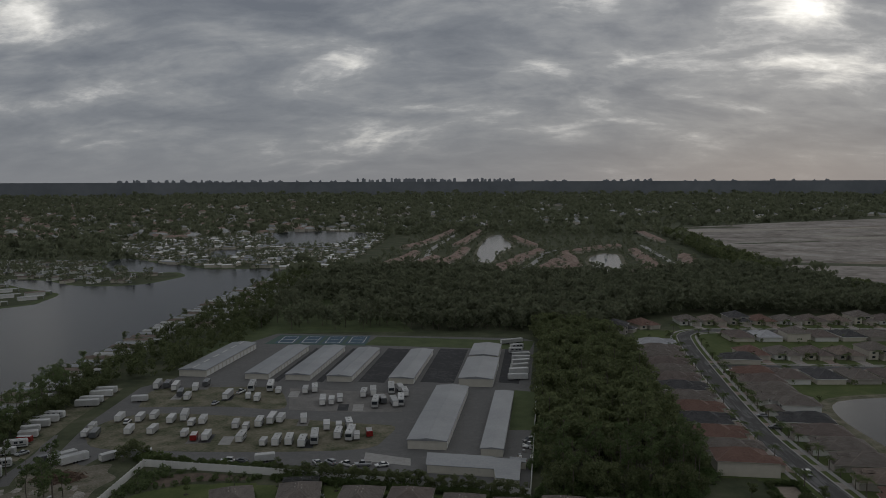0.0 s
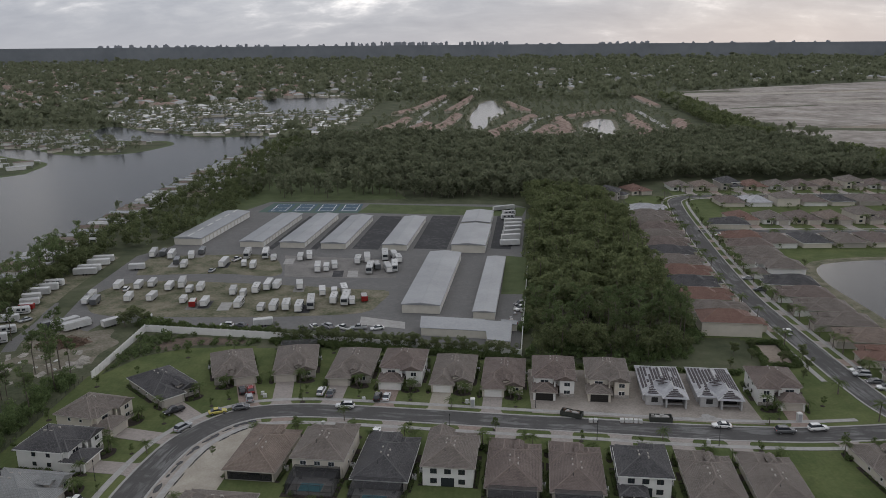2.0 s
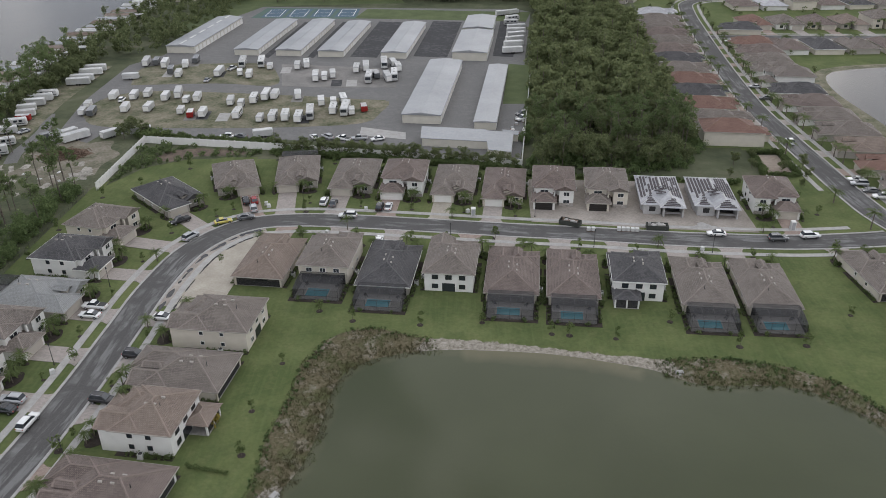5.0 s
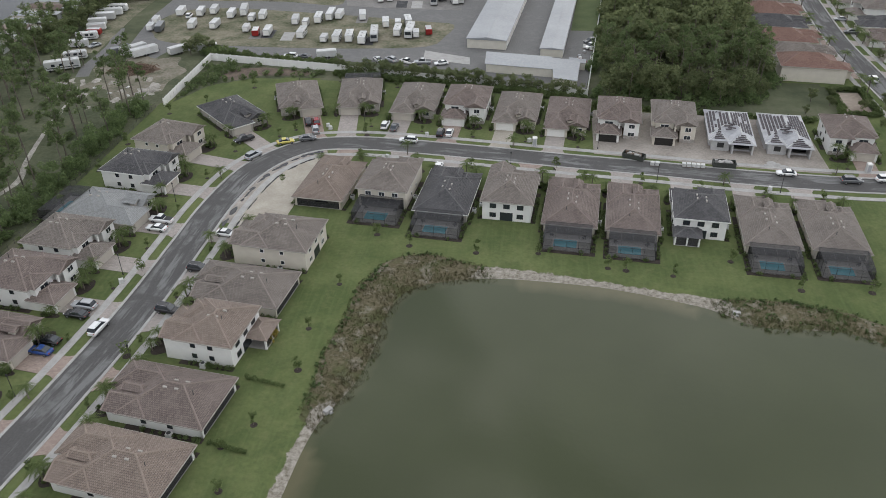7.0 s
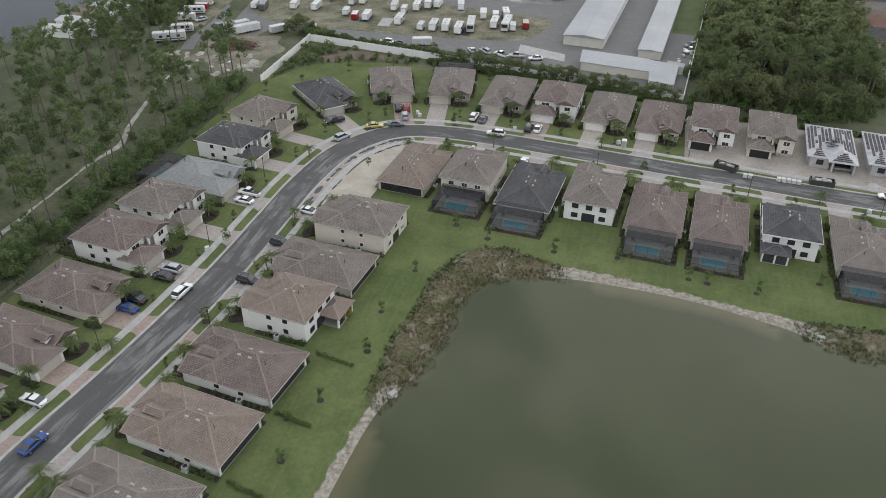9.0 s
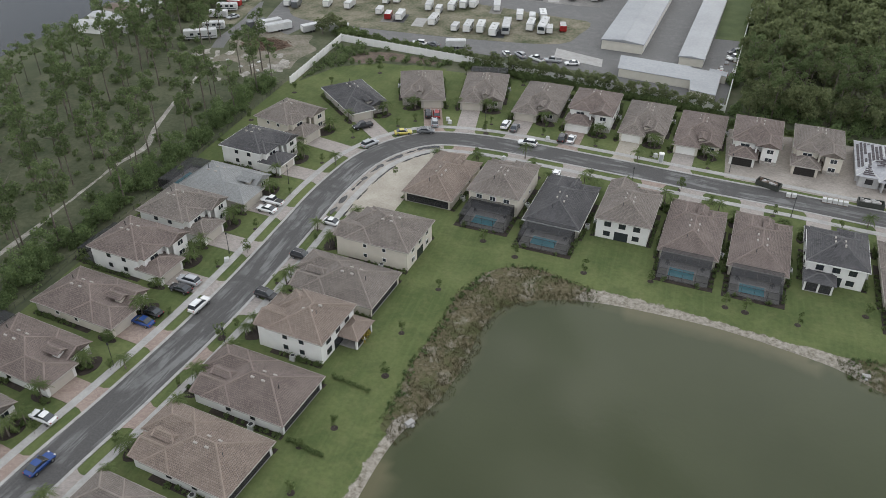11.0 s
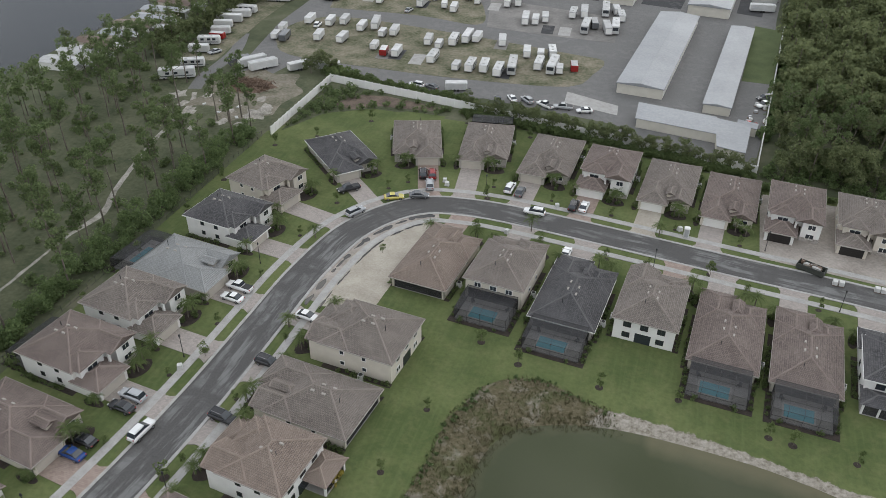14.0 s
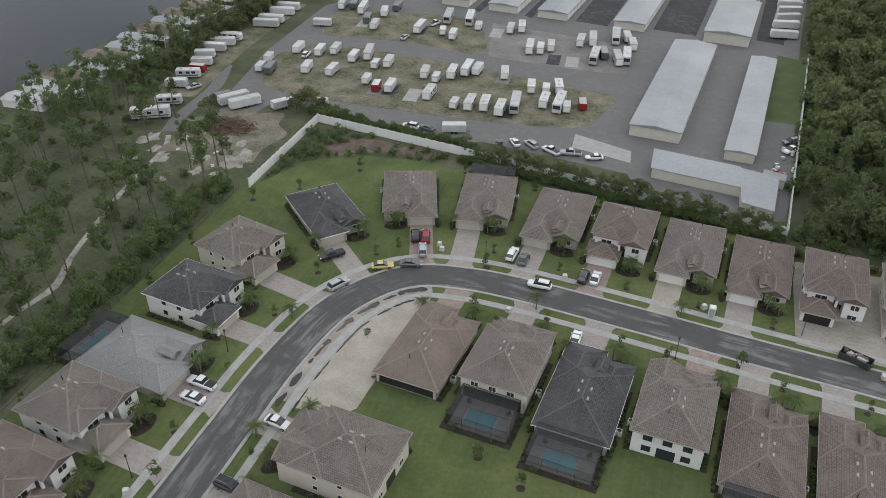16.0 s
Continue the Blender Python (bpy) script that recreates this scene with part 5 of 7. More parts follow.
for c, k, x, y, h in (("silver", "suv", -68.6, 173.4, 62), ("yellow", "car", -62.8, 182.2, 24), ("grey", "car", -57.6, 184.7, 16), ("silver", "suv", -56.8, 190.0, 109), ("white", "suv", -31, 185.6, 178), ("white", "suv", -75, 103.8, 83),
                      ("blue", "car", -77.4, 64.6, 81), ("white", "car", 61.4, 176, 176), ("grey", "suv", 75.5, 173.4, 2), ("white", "suv", 83.7, 174.8, 6), ("white", "suv", 101.8, 240, 88)):
    vehicle(c, k, x, y, h, STREETSIDE)
for n, (x, y) in enumerate([(109.6, 209.9), (109.2, 206.8), (110.4, 202), (111.4, 198), (109.7, 300), (109, 285), (121, 372), (93.5, 312), (94, 351)]):
    vehicle(("white", "silver", "grey")[n % 3], ("car", "suv")[n % 2], x, y, 174)


M_SKIP = plain("skip_paint_green_grey", (0.06, 0.065, 0.055), 0.7, grime=0.4)


def skip(x, y, head, pale):
    ob = thing("skip_container", ("long open skip of pale building rubble" if pale else "long dark open skip of building waste") + " beside the kerb", "skip", "skips", pose(x, y, 0.04, 0, 0, head))
    L, W, H = 5.4, 2.1, 1.2
    for sx, sy, cx, cy in ((L, 0.1, 0, W / 2), (L, 0.1, 0, -W / 2), (0.1, W - 0.1, L / 2 - 0.05, 0), (0.1, W - 0.1, -L / 2 + 0.05, 0)):
        part("side", Geo().box(cx, cy, 0.15, sx, sy, H), M_SKIP, ob)
    part("floor_plate", Geo().box(0, 0, 0.1, L, W, 0.1), M_BLACK, ob)
    for n in range(4):
        for s in (-1, 1):
            part("rib", Geo().box(-L / 2 + 0.75 + n * 1.3, s * (W / 2 + 0.09), 0.2, 0.12, 0.1, H - 0.1), M_SKIP, ob)
    r = random.Random(3)
    for n in range(20):
        part("waste", Geo().box(r.uniform(-2.0, 2.0), r.uniform(-0.6, 0.6), 0.75, r.uniform(0.5, 1.2), r.uniform(0.3, 0.7), r.uniform(0.3, 0.75), r.uniform(-0.4, 0.4)), M_CONC if pale or n % 3 == 0 else (M_TRUNK, M_TARP)[n % 2], ob)
    return ob


skip(26.2, 181.8, -24, False)
skip(47.6, 179.4, -4, True)
for n in range(7):
    ob = thing("wrapped_pallet", "white wrapped pallet of roof tiles on dirt", "pallet", "pallets on site", pose(*((38 + n * 1.1, 178.5 - 0.1 * n, 0.05) if n < 5 else (30.4 + (n - 5) * 1.2, 178.4, 0.05)), 0, 0, -5))
    part("pallet", Geo().box(0, 0, 0, 1.0, 1.1, 0.14), M_TARP, ob)
    part("wrapped_load", Geo().box(0, 0, 0.14, 0.95, 1.05, 0.8, taper=0.94), M_PLASTIC, ob)
for x, y in ((58.5, 180.5), (60.5, 181), (62, 180), (59.5, 182)):
    ob = tagged(part("rubble_heap", Geo().tube((0, 0, 0), (0, 0, 0.5), 1.3, 0.3, 9), M_CONC), "pale heap of broken concrete on dirt", "rubble", "rubble heaps")
    ob.matrix_basis = pose(x, y, 0.04)
for x, y in ((81.2, 179.6), (1.6, 187.0)):
    ob = thing("portable_toilet", "white portable toilet cabin beside the street", "toilet cabin", "portable toilets", pose(x, y, 0.05))
    part("cabin", Geo().box(0, 0, 0, 1.15, 1.15, 2.1), M_PLASTIC, ob)
    part("cabin_roof", Geo().box(0, 0, 2.1, 1.25, 1.25, 0.2, taper=0.7), M_TRIM, ob)
    part("cabin_door", Geo().box(0, -0.58, 0.1, 0.8, 0.05, 1.85), PAINTS["silver"], ob)


# ---- storage yard ----
YARD = [(-137, 232), (-133, 243), (-137, 246), (-144, 285), (-146, 336), (-137, 352), (-126, 431), (-116, 460), (28, 449), (34, 441), (25, 345), (20, 268), (19, 248), (16, 226), (5, 227.5), (-18, 233), (-20, 238), (-58, 243.5), (-64, 241), (-100, 248), (-122, 250), (-124, 240), (-130, 226)]
setting("storage_yard", Geo().prism(YARD, -0.1, 0.03), M_LOT, "grey asphalt of a fenced storage yard", "yard")
for a, b in ((-91, -88), (-71, -68), (-52, -40), (-24, -9), (11, 20)):
    setting("storage_lane", Geo().prism([(a, 349), (b, 347), (b + 6, 418), (a + 6, 420)], -0.05, 0.05), M_NEWLOT, "dark fresh asphalt between storage sheds", "yard")
setting("grass_island", Geo().prism(smooth_line([(-134, 306), (-138, 322), (-136, 334), (-110, 338), (-88, 337), (-78, 320), (-77, 305), (-100, 308), (-134, 306)], 4)[:-1], -0.05, 0.06), M_GRASSLOT, "worn grass parking island with trailers", "grass")
setting("gravel_island", Geo().prism([(-80, 337), (-55, 333), (-30, 329), (-28, 302), (-52, 302), (-73, 304)], -0.05, 0.06), M_GRAVEL, "gravel parking island with campers", "gravel")
setting("grass_island", Geo().prism(smooth_line([(-137, 268), (-139, 282), (-134, 293), (-119, 298), (-75, 293), (-40, 287), (-29, 284), (-31, 271), (-36, 260), (-60, 256), (-90, 255), (-126, 257), (-137, 268)], 4)[:-1], -0.05, 0.06), M_GRASSLOT, "worn grass parking island with trailers", "grass")
setting("grass_strip", Geo().prism([(12.8, 281), (21.8, 281), (26.5, 333), (17.5, 336)], -0.05, 0.06), M_GRASS, "green grass strip beside the storage sheds", "grass")
setting("grass_strip", Geo().prism([(-160, 240), (-146, 245), (-151, 285), (-153, 335), (-163, 335)], -0.05, 0.06), M_GRASSLOT, "worn grass verge with parked trailers", "grass")
setting("meadow", Geo().prism([(-60, 428), (30, 418), (34, 441), (-56, 452)], -0.05, 0.07), M_GRASS, "mown grass behind the storage sheds", "grass")
setting("meadow", Geo().prism([(-150, 400), (-120, 400), (-112, 462), (-36, 468), (-70, 590), (-140, 600)], -0.05, 0.02), M_GRASS, "grass clearing before the woods", "grass")


def shed(x, y, rot, w, L, h, doors=True, label="long grey metal-roofed self-storage shed with white roll-up doors", skylight=False):
    """x, y: front left corner; the shed runs along its own +y."""
    x, w, L, h = x + w * 0.05, w * 0.9, L * 0.94, h * 0.82
    ob = thing("storage_shed", label, "warehouse", "storage sheds", pose(x, y, 0.03, 0, 0, rot))
    part("wall", Geo().box(w / 2, L / 2, -0.1, w, L, h + 0.1), M_METALWALL, ob, "cream ribbed metal walls")
    g, rise, o = Geo(), w * 0.055, 0.35
    for s in (0, 1):
        xe = -o if s == 0 else w + o
        a = [(xe, -o, h), (w / 2, -o, h + rise), (w / 2, L + o, h + rise), (xe, L + o, h)]
        g.face(a if s else a[::-1])
        g.face([(xe, -o, h - 0.25), (xe, L + o, h - 0.25), (xe, L + o, h), (xe, -o, h)])
    for yy in (-o, L + o):
        g.face([(-o, yy, h - 0.25), (w + o, yy, h - 0.25), (w + o, yy, h), (w / 2, yy, h + rise), (-o, yy, h)])
    r = part("roof", g, M_METALROOF, ob, "pale grey standing-seam metal roof")
    part("ridge_cap", Geo().box(w / 2, L / 2, h + rise, 0.5, L + 0.7, 0.06), M_METALROOF, r)
    if skylight:
        for n in range(6):
            part("skylight", Geo().box(w / 2, 4 + n * (L - 8) / 5, h + rise + 0.02, 1.0, L / 9, 0.08), M_PLASTIC, r, "milky plastic skylight")
    if doors:
        n = int((L - 2) // 4.2)
        for s in (0, 1):
            for k in range(n):
                part("roll_up_door", Geo().box(-0.03 if s == 0 else w + 0.03, 3 + k * (L - 5) / max(1, n - 1), 0.05, 0.1, 3.2, h - 1.0), M_TRIM, ob, "white roll-up door" if k == 0 else "")
    return ob


shed(-137.3, 357, -6, 14.5, 66, 4.0, skylight=True)
shed(-105, 352.5, -5.5, 12, 66, 3.4)
shed(-86, 351, -5.5, 12.5, 67, 3.4)
shed(-66.8, 349, -5.5, 12.5, 64, 3.4)
shed(-38.4, 346, -5.5, 12.2, 64, 3.4)
shed(-7.4, 342, -5.5, 16.5, 44, 4.6)
shed(-3.0, 386.5, -5.5, 15.5, 30, 5.0)
shed(-23, 260, -5.5, 14.6, 76, 4.0)
shed(1.9, 253.6, -5.5, 8.0, 76, 3.4)


def lean_to(label, pts, high, low):
    """A low shed under one sloping sheet roof. pts: the two high corners, then the two low ones."""
    ob = thing("workshop", label, "workshop", "workshops")
    a, b, c, d = pts
    up_z = ((a, high), (b, high), (c, low), (d, low))
    g = Geo()
    for (p, z), (q, w) in zip(up_z, up_z[1:] + up_z[:1]):
        g.face([(*p, -0.1), (*q, -0.1), (*q, w), (*p, z)])
    part("wall", g, M_METALWALL, ob, "cream ribbed metal walls")
    cx, cy = sum(p[0] for p in pts) / 4, sum(p[1] for p in pts) / 4
    out = [((x + (x - cx) * 0.04, y + (y - cy) * 0.06), z) for (x, y), z in up_z]
    g = Geo()
    g.face([(*p, z + 0.16) for p, z in out][::-1])
    g.face([(*p, z + 0.02) for p, z in out])
    for (p, z), (q, w) in zip(out, out[1:] + out[:1]):
        g.face([(*p, z + 0.02), (*q, w + 0.02), (*q, w + 0.16), (*p, z + 0.16)])
    roof = part("roof", g, M_METALROOF, ob, "pale weathered sheet roof")
    n = 7
    for k in range(1, n):
        f = k / n
        p = [out[0][0][i] * (1 - f) + out[1][0][i] * f for i in (0, 1)]
        q = [out[3][0][i] * (1 - f) + out[2][0][i] * f for i in (0, 1)]
        part("seam", Geo().tube((*p, high + 0.17), (*q, low + 0.17), 0.05, 0.05, 4), M_METALROOF, roof)
    return ob


lean_to("low pale metal workshop with a sloping roof beside the hedge", [(-14.5, 247.0), (5.6, 244.0), (6.3, 235.0), (-14.4, 238.0)], 3.2, 2.6)
lean_to("pale sheet-roofed workshop annex beside the woods", [(5.9, 243.4), (14.6, 241.4), (13.2, 226.4), (6.5, 228.2)], 3.0, 2.5)
lean_to("small pale lean-to shed beside the woods", [(11.5, 246.0), (16.6, 244.6), (16.2, 241.8), (11.4, 242.9)], 2.5, 2.2)
setting("concrete_apron", Geo().prism([(-36, 256), (-20.5, 250.5), (-20, 244), (-35.5, 248)], -0.05, 0.05), M_CONC, "pale concrete apron in the storage yard", "yard")
rj = random.Random(33)
for k in range(9):
    x, y, a = rj.uniform(13.5, 19.5), rj.uniform(247, 272), rj.uniform(0, 180)
    ob = thing("scrap_pile", "small pile of pale scrap and pallets beside a shed", "scrap", "scrap piles", pose(x, y, 0.05, 0, 0, a))
    part("pallet", Geo().box(0, 0, 0, 1.3, 1.1, 0.15), M_TARP, ob)
    part("load", Geo().box(0.05, 0, 0.15, rj.uniform(0.7, 1.2), rj.uniform(0.6, 1.0), rj.uniform(0.4, 1.1), 0.2, 0.85), (M_PLASTIC, M_TRIM, PAINTS["silver"], PAINTS["red"])[k % 4], ob)
g = Geo().prism([(-116, 430), (-113, 456), (-60, 453), (-59, 427)], -0.05, 0.06)
setting("court", g, M_COURTG, "green surround of tennis courts", "court")
for a in range(4):
    x0 = -111 + a * 13.2
    setting("court", Geo().prism([(x0, 432), (x0 + 1, 453), (x0 + 11.6, 452.6), (x0 + 10.8, 431.6)], 0, 0.09), M_COURT, "blue hard tennis court", "court")
    g = Geo()
    for cx, cy, sx, sy in ((x0 + 1.7, 442.4, 0.35, 17), (x0 + 9.7, 442, 0.35, 17), (x0 + 5.7, 434, 8.3, 0.35), (x0 + 5.7, 450.6, 8.3, 0.35), (x0 + 5.7, 442.2, 8.3, 0.35)):
        g.box(cx, cy, 0, sx, sy, 0.1)
    setting("court_lines", g, M_TRIM, "white painted tennis court lines", "court")


# trailers, campers and motor homes
M_SKIN = mottled("trailer_skin", (0.55, 0.55, 0.54), (0.70, 0.70, 0.69), 0.4, 5.0, 0.45, 0.05, 0.1, 0.5, 0.4)
M_LID = mottled("trailer_roof_sheet", (0.50, 0.50, 0.49), (0.72, 0.72, 0.71), 0.5, 3.0, 0.6, 0.05, 0.0, 0.4, 0.35)


def trailer(kind):
    L, W, H = {"small": (4.6, 2.2, 2.2), "box": (6.4, 2.4, 2.5), "long": (9.0, 2.5, 2.8), "camper": (7.2, 2.5, 2.7), "coach": (10.5, 2.6, 3.2), "red": (5.0, 2.3, 2.2), "dark": (7.0, 2.4, 2.4)}[kind]
    L, W, H = L, W, H * 0.85
    label = {"small": "small white enclosed cargo trailer on worn grass", "box": "white enclosed cargo trailer in a storage yard", "long": "long white enclosed trailer in a storage yard",
             "camper": "white travel trailer with dark windows and roof vents", "coach": "large white motor coach with dark windscreen", "red": "red enclosed cargo trailer on worn grass", "dark": "dark grey covered trailer in a storage yard"}[kind]
    ob = thing("motor_coach" if kind == "coach" else "travel_trailer" if kind == "camper" else "cargo_trailer", label, "camper" if kind in ("coach", "camper") else "trailer", "vehicles in the storage yard", pose(0, -400, 0))
    mat = PAINTS["red"] if kind == "red" else PAINTS["grey"] if kind == "dark" else M_SKIN
    r = 0.12
    part("body", Geo().loft([section(-L / 2, W / 2 - 0.1, 0.55, H + 0.4, r), section(-L / 2 + 0.15, W / 2, 0.5, H + 0.5, r), section(L / 2 - 0.3, W / 2, 0.5, H + 0.5, r), section(L / 2, W / 2 - 0.15, 0.6, H + (0.0 if kind in ("camper", "small") else 0.35), r)]), mat, ob)
    part("roof_sheet", Geo().box(-0.05, 0, H + 0.5, L - 0.5, W - 0.25, 0.03), M_LID if kind not in ("dark",) else mat, ob)
    for s in (-1, 1):
        for q in ((-0.5, 0.5) if kind != "coach" else (-L * 0.3, L * 0.36)):
            part("wheel", Geo().tube((q, s * (W / 2 - 0.18), 0.36), (q, s * (W / 2 + 0.02), 0.36), 0.36, 0.36, 10), M_TYRE, ob)
        if kind in ("camper", "coach"):
            for q in (-0.28, 0.02, 0.25):
                part("window", Geo().box(L * q, s * (W / 2 + 0.01), 1.7, 1.1, 0.06, 0.7), M_GLASS, ob)
            part("stripe", Geo().box(-0.1, s * (W / 2 + 0.008), 1.0, L * 0.9, 0.04, 0.3), PAINTS["grey"], ob, "grey painted stripe")
    if kind in ("camper", "coach"):
        for q in (-0.25, 0.15):
            part("roof_unit", Geo().box(L * q, 0, H + 0.53, 0.9, 0.75, 0.28, taper=0.85), M_PLASTIC, ob, "pale roof air conditioner")
    if kind == "coach":
        part("windscreen", Geo().box(L / 2 - 0.03, 0, 1.7, 0.2, W - 0.5, 1.1), M_GLASS, ob)
    else:
        part("hitch", Geo().tube((L / 2 - 0.1, 0.5, 0.55), (L / 2 + 1.1, 0, 0.55), 0.06, 0.05, 5).tube((L / 2 - 0.1, -0.5, 0.55), (L / 2 + 1.1, 0, 0.55), 0.06, 0.05, 5), M_BLACK, ob)
        part("rear_door", Geo().box(-L / 2 - 0.0, 0, 0.75, 0.06, W - 0.5, H - 0.6), M_TRIM if kind not in ("red", "dark") else mat, ob)
    return ob


TRAILERS = {}


def put_trailers(kind, places, head, jit=8):
    for x, y in places:
        m = pose(x, y, 0.06, 0, 0, head + rnd.uniform(-jit, jit))
        if kind not in TRAILERS:
            TRAILERS[kind] = trailer(kind)
            TRAILERS[kind].matrix_basis = m
        else:
            copy_thing(TRAILERS[kind], m)


put_trailers("box", [(-133.7, 288.6), (-125.9, 288.6), (-121.6, 291.4), (-113.4, 287.2), (-101.1, 286.4), (-123.6, 273.8), (-115.2, 274.3), (-93.6, 268.1), (-87.2, 281.5), (-72.5, 289.3), (-63.7, 288.8), (-53.6, 280.9)], 97)
put_trailers("small", [(-104.3, 283.3), (-138.9, 277.7), (-137.5, 269.6), (-102.4, 271), (-82.7, 278.8), (-49.1, 280.8), (-71.9, 262.3), (-93.6, 319.8), (-83.2, 328.9), (-41, 269.8)], 97)
put_trailers("long", [(-109.9, 291.5), (-75.7, 288.7), (-138.6, 336.8), (-129.5, 334.1), (-102.4, 320.8), (-61.2, 313.4), (-42.5, 328.1), (-32.1, 312.5)], 97)
put_trailers("camper", [(-79.2, 284.2), (-67.7, 263.8), (-63.5, 264.6), (-58.6, 263), (-47.8, 271.9), (-45.8, 283.2), (-81, 267), (-68.3, 332.5), (-46.1, 325.1), (-29, 327)], 97)
put_trailers("coach", [(-55.2, 267), (-43.4, 271.4), (-96.1, 334.5), (-88.1, 335), (-39.4, 311.5), (-29.5, 314.5), (-35.3, 332.5)], 276)
put_trailers("dark", [(-134.1, 269.5), (-134.5, 337.6), (-123.6, 323.8), (-118.1, 340.4), (-37, 316)], 97)
put_trailers("red", [(-97.6, 266.9), (-37, 273.2)], 97)
put_trailers("box", [(-136.9, 314.1), (-67.2, 246.6), (-108.8, 249.5), (18, 433), (24, 436)], 18)
put_trailers("box", [(-118.6, 318.3), (-120.4, 332.8), (-89.1, 317.3), (-71.7, 329.8), (-54.8, 316.9), (-57.6, 313.4), (-31.6, 334)], 97)
put_trailers("long", [(-156.7, 326.4), (-156, 320.5), (-155.8, 311.7), (-155.2, 306.6), (-160.3, 285), (-160.5, 279.3), (24, 399), (23.5, 391), (23, 383), (22, 374), (21, 365), (20, 354)], 14)
put_trailers("camper", [(-159.8, 290.5), (-155.4, 257.2), (22, 410), (23, 420)], 14)
put_trailers("coach", [(-149.1, 228.6)], 213)
put_trailers("camper", [(-149.6, 238)], 32)
put_trailers("long", [(-132.8, 245), (-128.4, 243.6)], 52, 4)
put_trailers("box", [(-117.9, 246.2)], 54)
put_trailers("box", [(-159.6, 273.4), (-157, 267.4), (-154.6, 249.6)], 14)
put_trailers("red", [(-155.4, 262.4)], 14)
put_trailers("dark", [(-137, 244.5)], 52, 3)
# paved pads under some of the trailers
for n, (x, y) in enumerate([(-97.6, 267.5), (-93.6, 268.5), (-86, 266.5), (-118, 338), (-102.4, 321), (-76, 327), (-63.7, 288), (-57, 264), (-124, 322), (-64, 328), (-52, 308), (-46, 308)]):
    setting("parking_pad", Geo().box(x, y, 0, 4.2, 9.0, 0.072, radians(5)), (M_GRAVEL, M_NEWLOT, M_CONC)[n % 3], "narrow parking pad on worn grass", "pad")
for n, (x, y) in enumerate([(-99.1, 328.1), (-104.6, 311.1), (-129.2, 284.9), (-53.3, 241.6), (-50, 244.8), (-45.6, 244.8), (-40.1, 243), (-74.5, 245.6), (-79.1, 245.2), (-35, 243.4), (-29, 243), (19, 268), (19, 263), (-149.4, 250.3)]):
    vehicle(("white", "silver", "white", "grey")[n % 4], ("pickup", "car", "suv")[n % 3], x, y, 70 + 13 * n, "parked in the storage yard")

# boundary wall and hedge
WALL_LINE = [(-104.6, 203), (-104.6, 241), (-62, 234.6), (16.2, 220.5), (19.4, 254), (23.4, 296), (27, 336)]
wall = thing("boundary_wall", "white panelled concrete boundary wall with posts", "wall")
for (ax, ay), (bx, by) in zip(WALL_LINE, WALL_LINE[1:]):
    n = round(math.dist((ax, ay), (bx, by)) / 2.4)
    a = math.atan2(by - ay, bx - ax)
    for k in range(n):
        f = (k + 0.5) / n
        part("wall_panel", Geo().box(ax + (bx - ax) * f, ay + (by - ay) * f, -0.1, 2.2, 0.12, 2.45, a), M_TRIM, wall)
        part("post", Geo().box(ax + (bx - ax) * k / n, ay + (by - ay) * k / n, -0.1, 0.28, 0.28, 2.6, a), M_TRIM, wall)
setting("scrub_patch", Geo().prism([(-103.5, 206), (-103.8, 240), (-62, 234), (-64, 229), (-84, 227.5), (-97, 220)], -0.05, 0.03), M_SCRUB, "rough brown scrub inside the wall corner", "scrub")
M_SOIL = mottled("leaf_litter", (0.075, 0.058, 0.045), (0.19, 0.145, 0.115), 0.35, 2.5, 0.95, 0.6)
SOIL = [(-97, 226), (-94, 234), (-85, 236), (-74, 234.4), (-67, 233), (-70, 230), (-84, 229), (-91, 224.5)]
setting("bare_soil", Geo().prism(SOIL, -0.05, 0.04), M_SOIL, "brown bare soil with leaf litter", "dirt")
HEDGE_CROWNS = []
for k in range(4):
    q, f = crown_mesh("hedge_shrub", M_HEDGE, 600, lobes(random.Random(200 + k), 8, 0.9, 0.4, 1.5, 0.7), 0.18, 200 + k)
    HEDGE_CROWNS.append(leaf_mesh("hedge_shrub", M_HEDGE, q, f))
HEDGE = thing("hedge", "clipped green hedge of shrubs along a white wall", "hedge")
for k in range(76):
    f = k / 75
    p = new("hedge_shrub", HEDGE_CROWNS[k % 4])
    p.parent = HEDGE
    s = rnd.uniform(0.98, 1.4)
    p.matrix_basis = pose(-61 + 76 * f + rnd.uniform(-0.4, 0.4), 231.5 - 13.6 * f + rnd.uniform(-0.5, 0.5), 0.0, 0, 0, rnd.uniform(0, 360)) @ Matrix.Scale(s, 4)
for k in range(34):
    f = (k + rnd.uniform(0.1, 0.9)) / 34
    tree("oak", -61 + 76 * f, 235.6 - 13.8 * f + rnd.uniform(-0.6, 0.3) - 2.0 * (k % 2), rnd.uniform(0.45, 0.66))
for k in range(26):
    f = k / 25
    p = new("hedge_shrub", HEDGE_CROWNS[k % 4])
    p.parent = HEDGE
    p.matrix_basis = pose(-108 + 48 * f, 245.5 - 6.5 * f + rnd.uniform(-1, 1), 0.0, 0, 0, rnd.uniform(0, 360)) @ Matrix.Scale(rnd.uniform(0.9, 1.6) + (0.6 if k < 6 else 0), 4)
HEDGE2 = thing("hedge", "low clipped green hedge behind houses", "hedge")
for k in range(30):
    f = k / 29
    p = new("hedge_shrub", BUSH[k % 5])
    p.parent = HEDGE2
    p.matrix_basis = pose(16 + 60 * f, 213.5 - 6 * f, 0, 0, 0, rnd.uniform(0, 360)) @ Matrix.Scale(rnd.uniform(1.3, 1.8), 4)

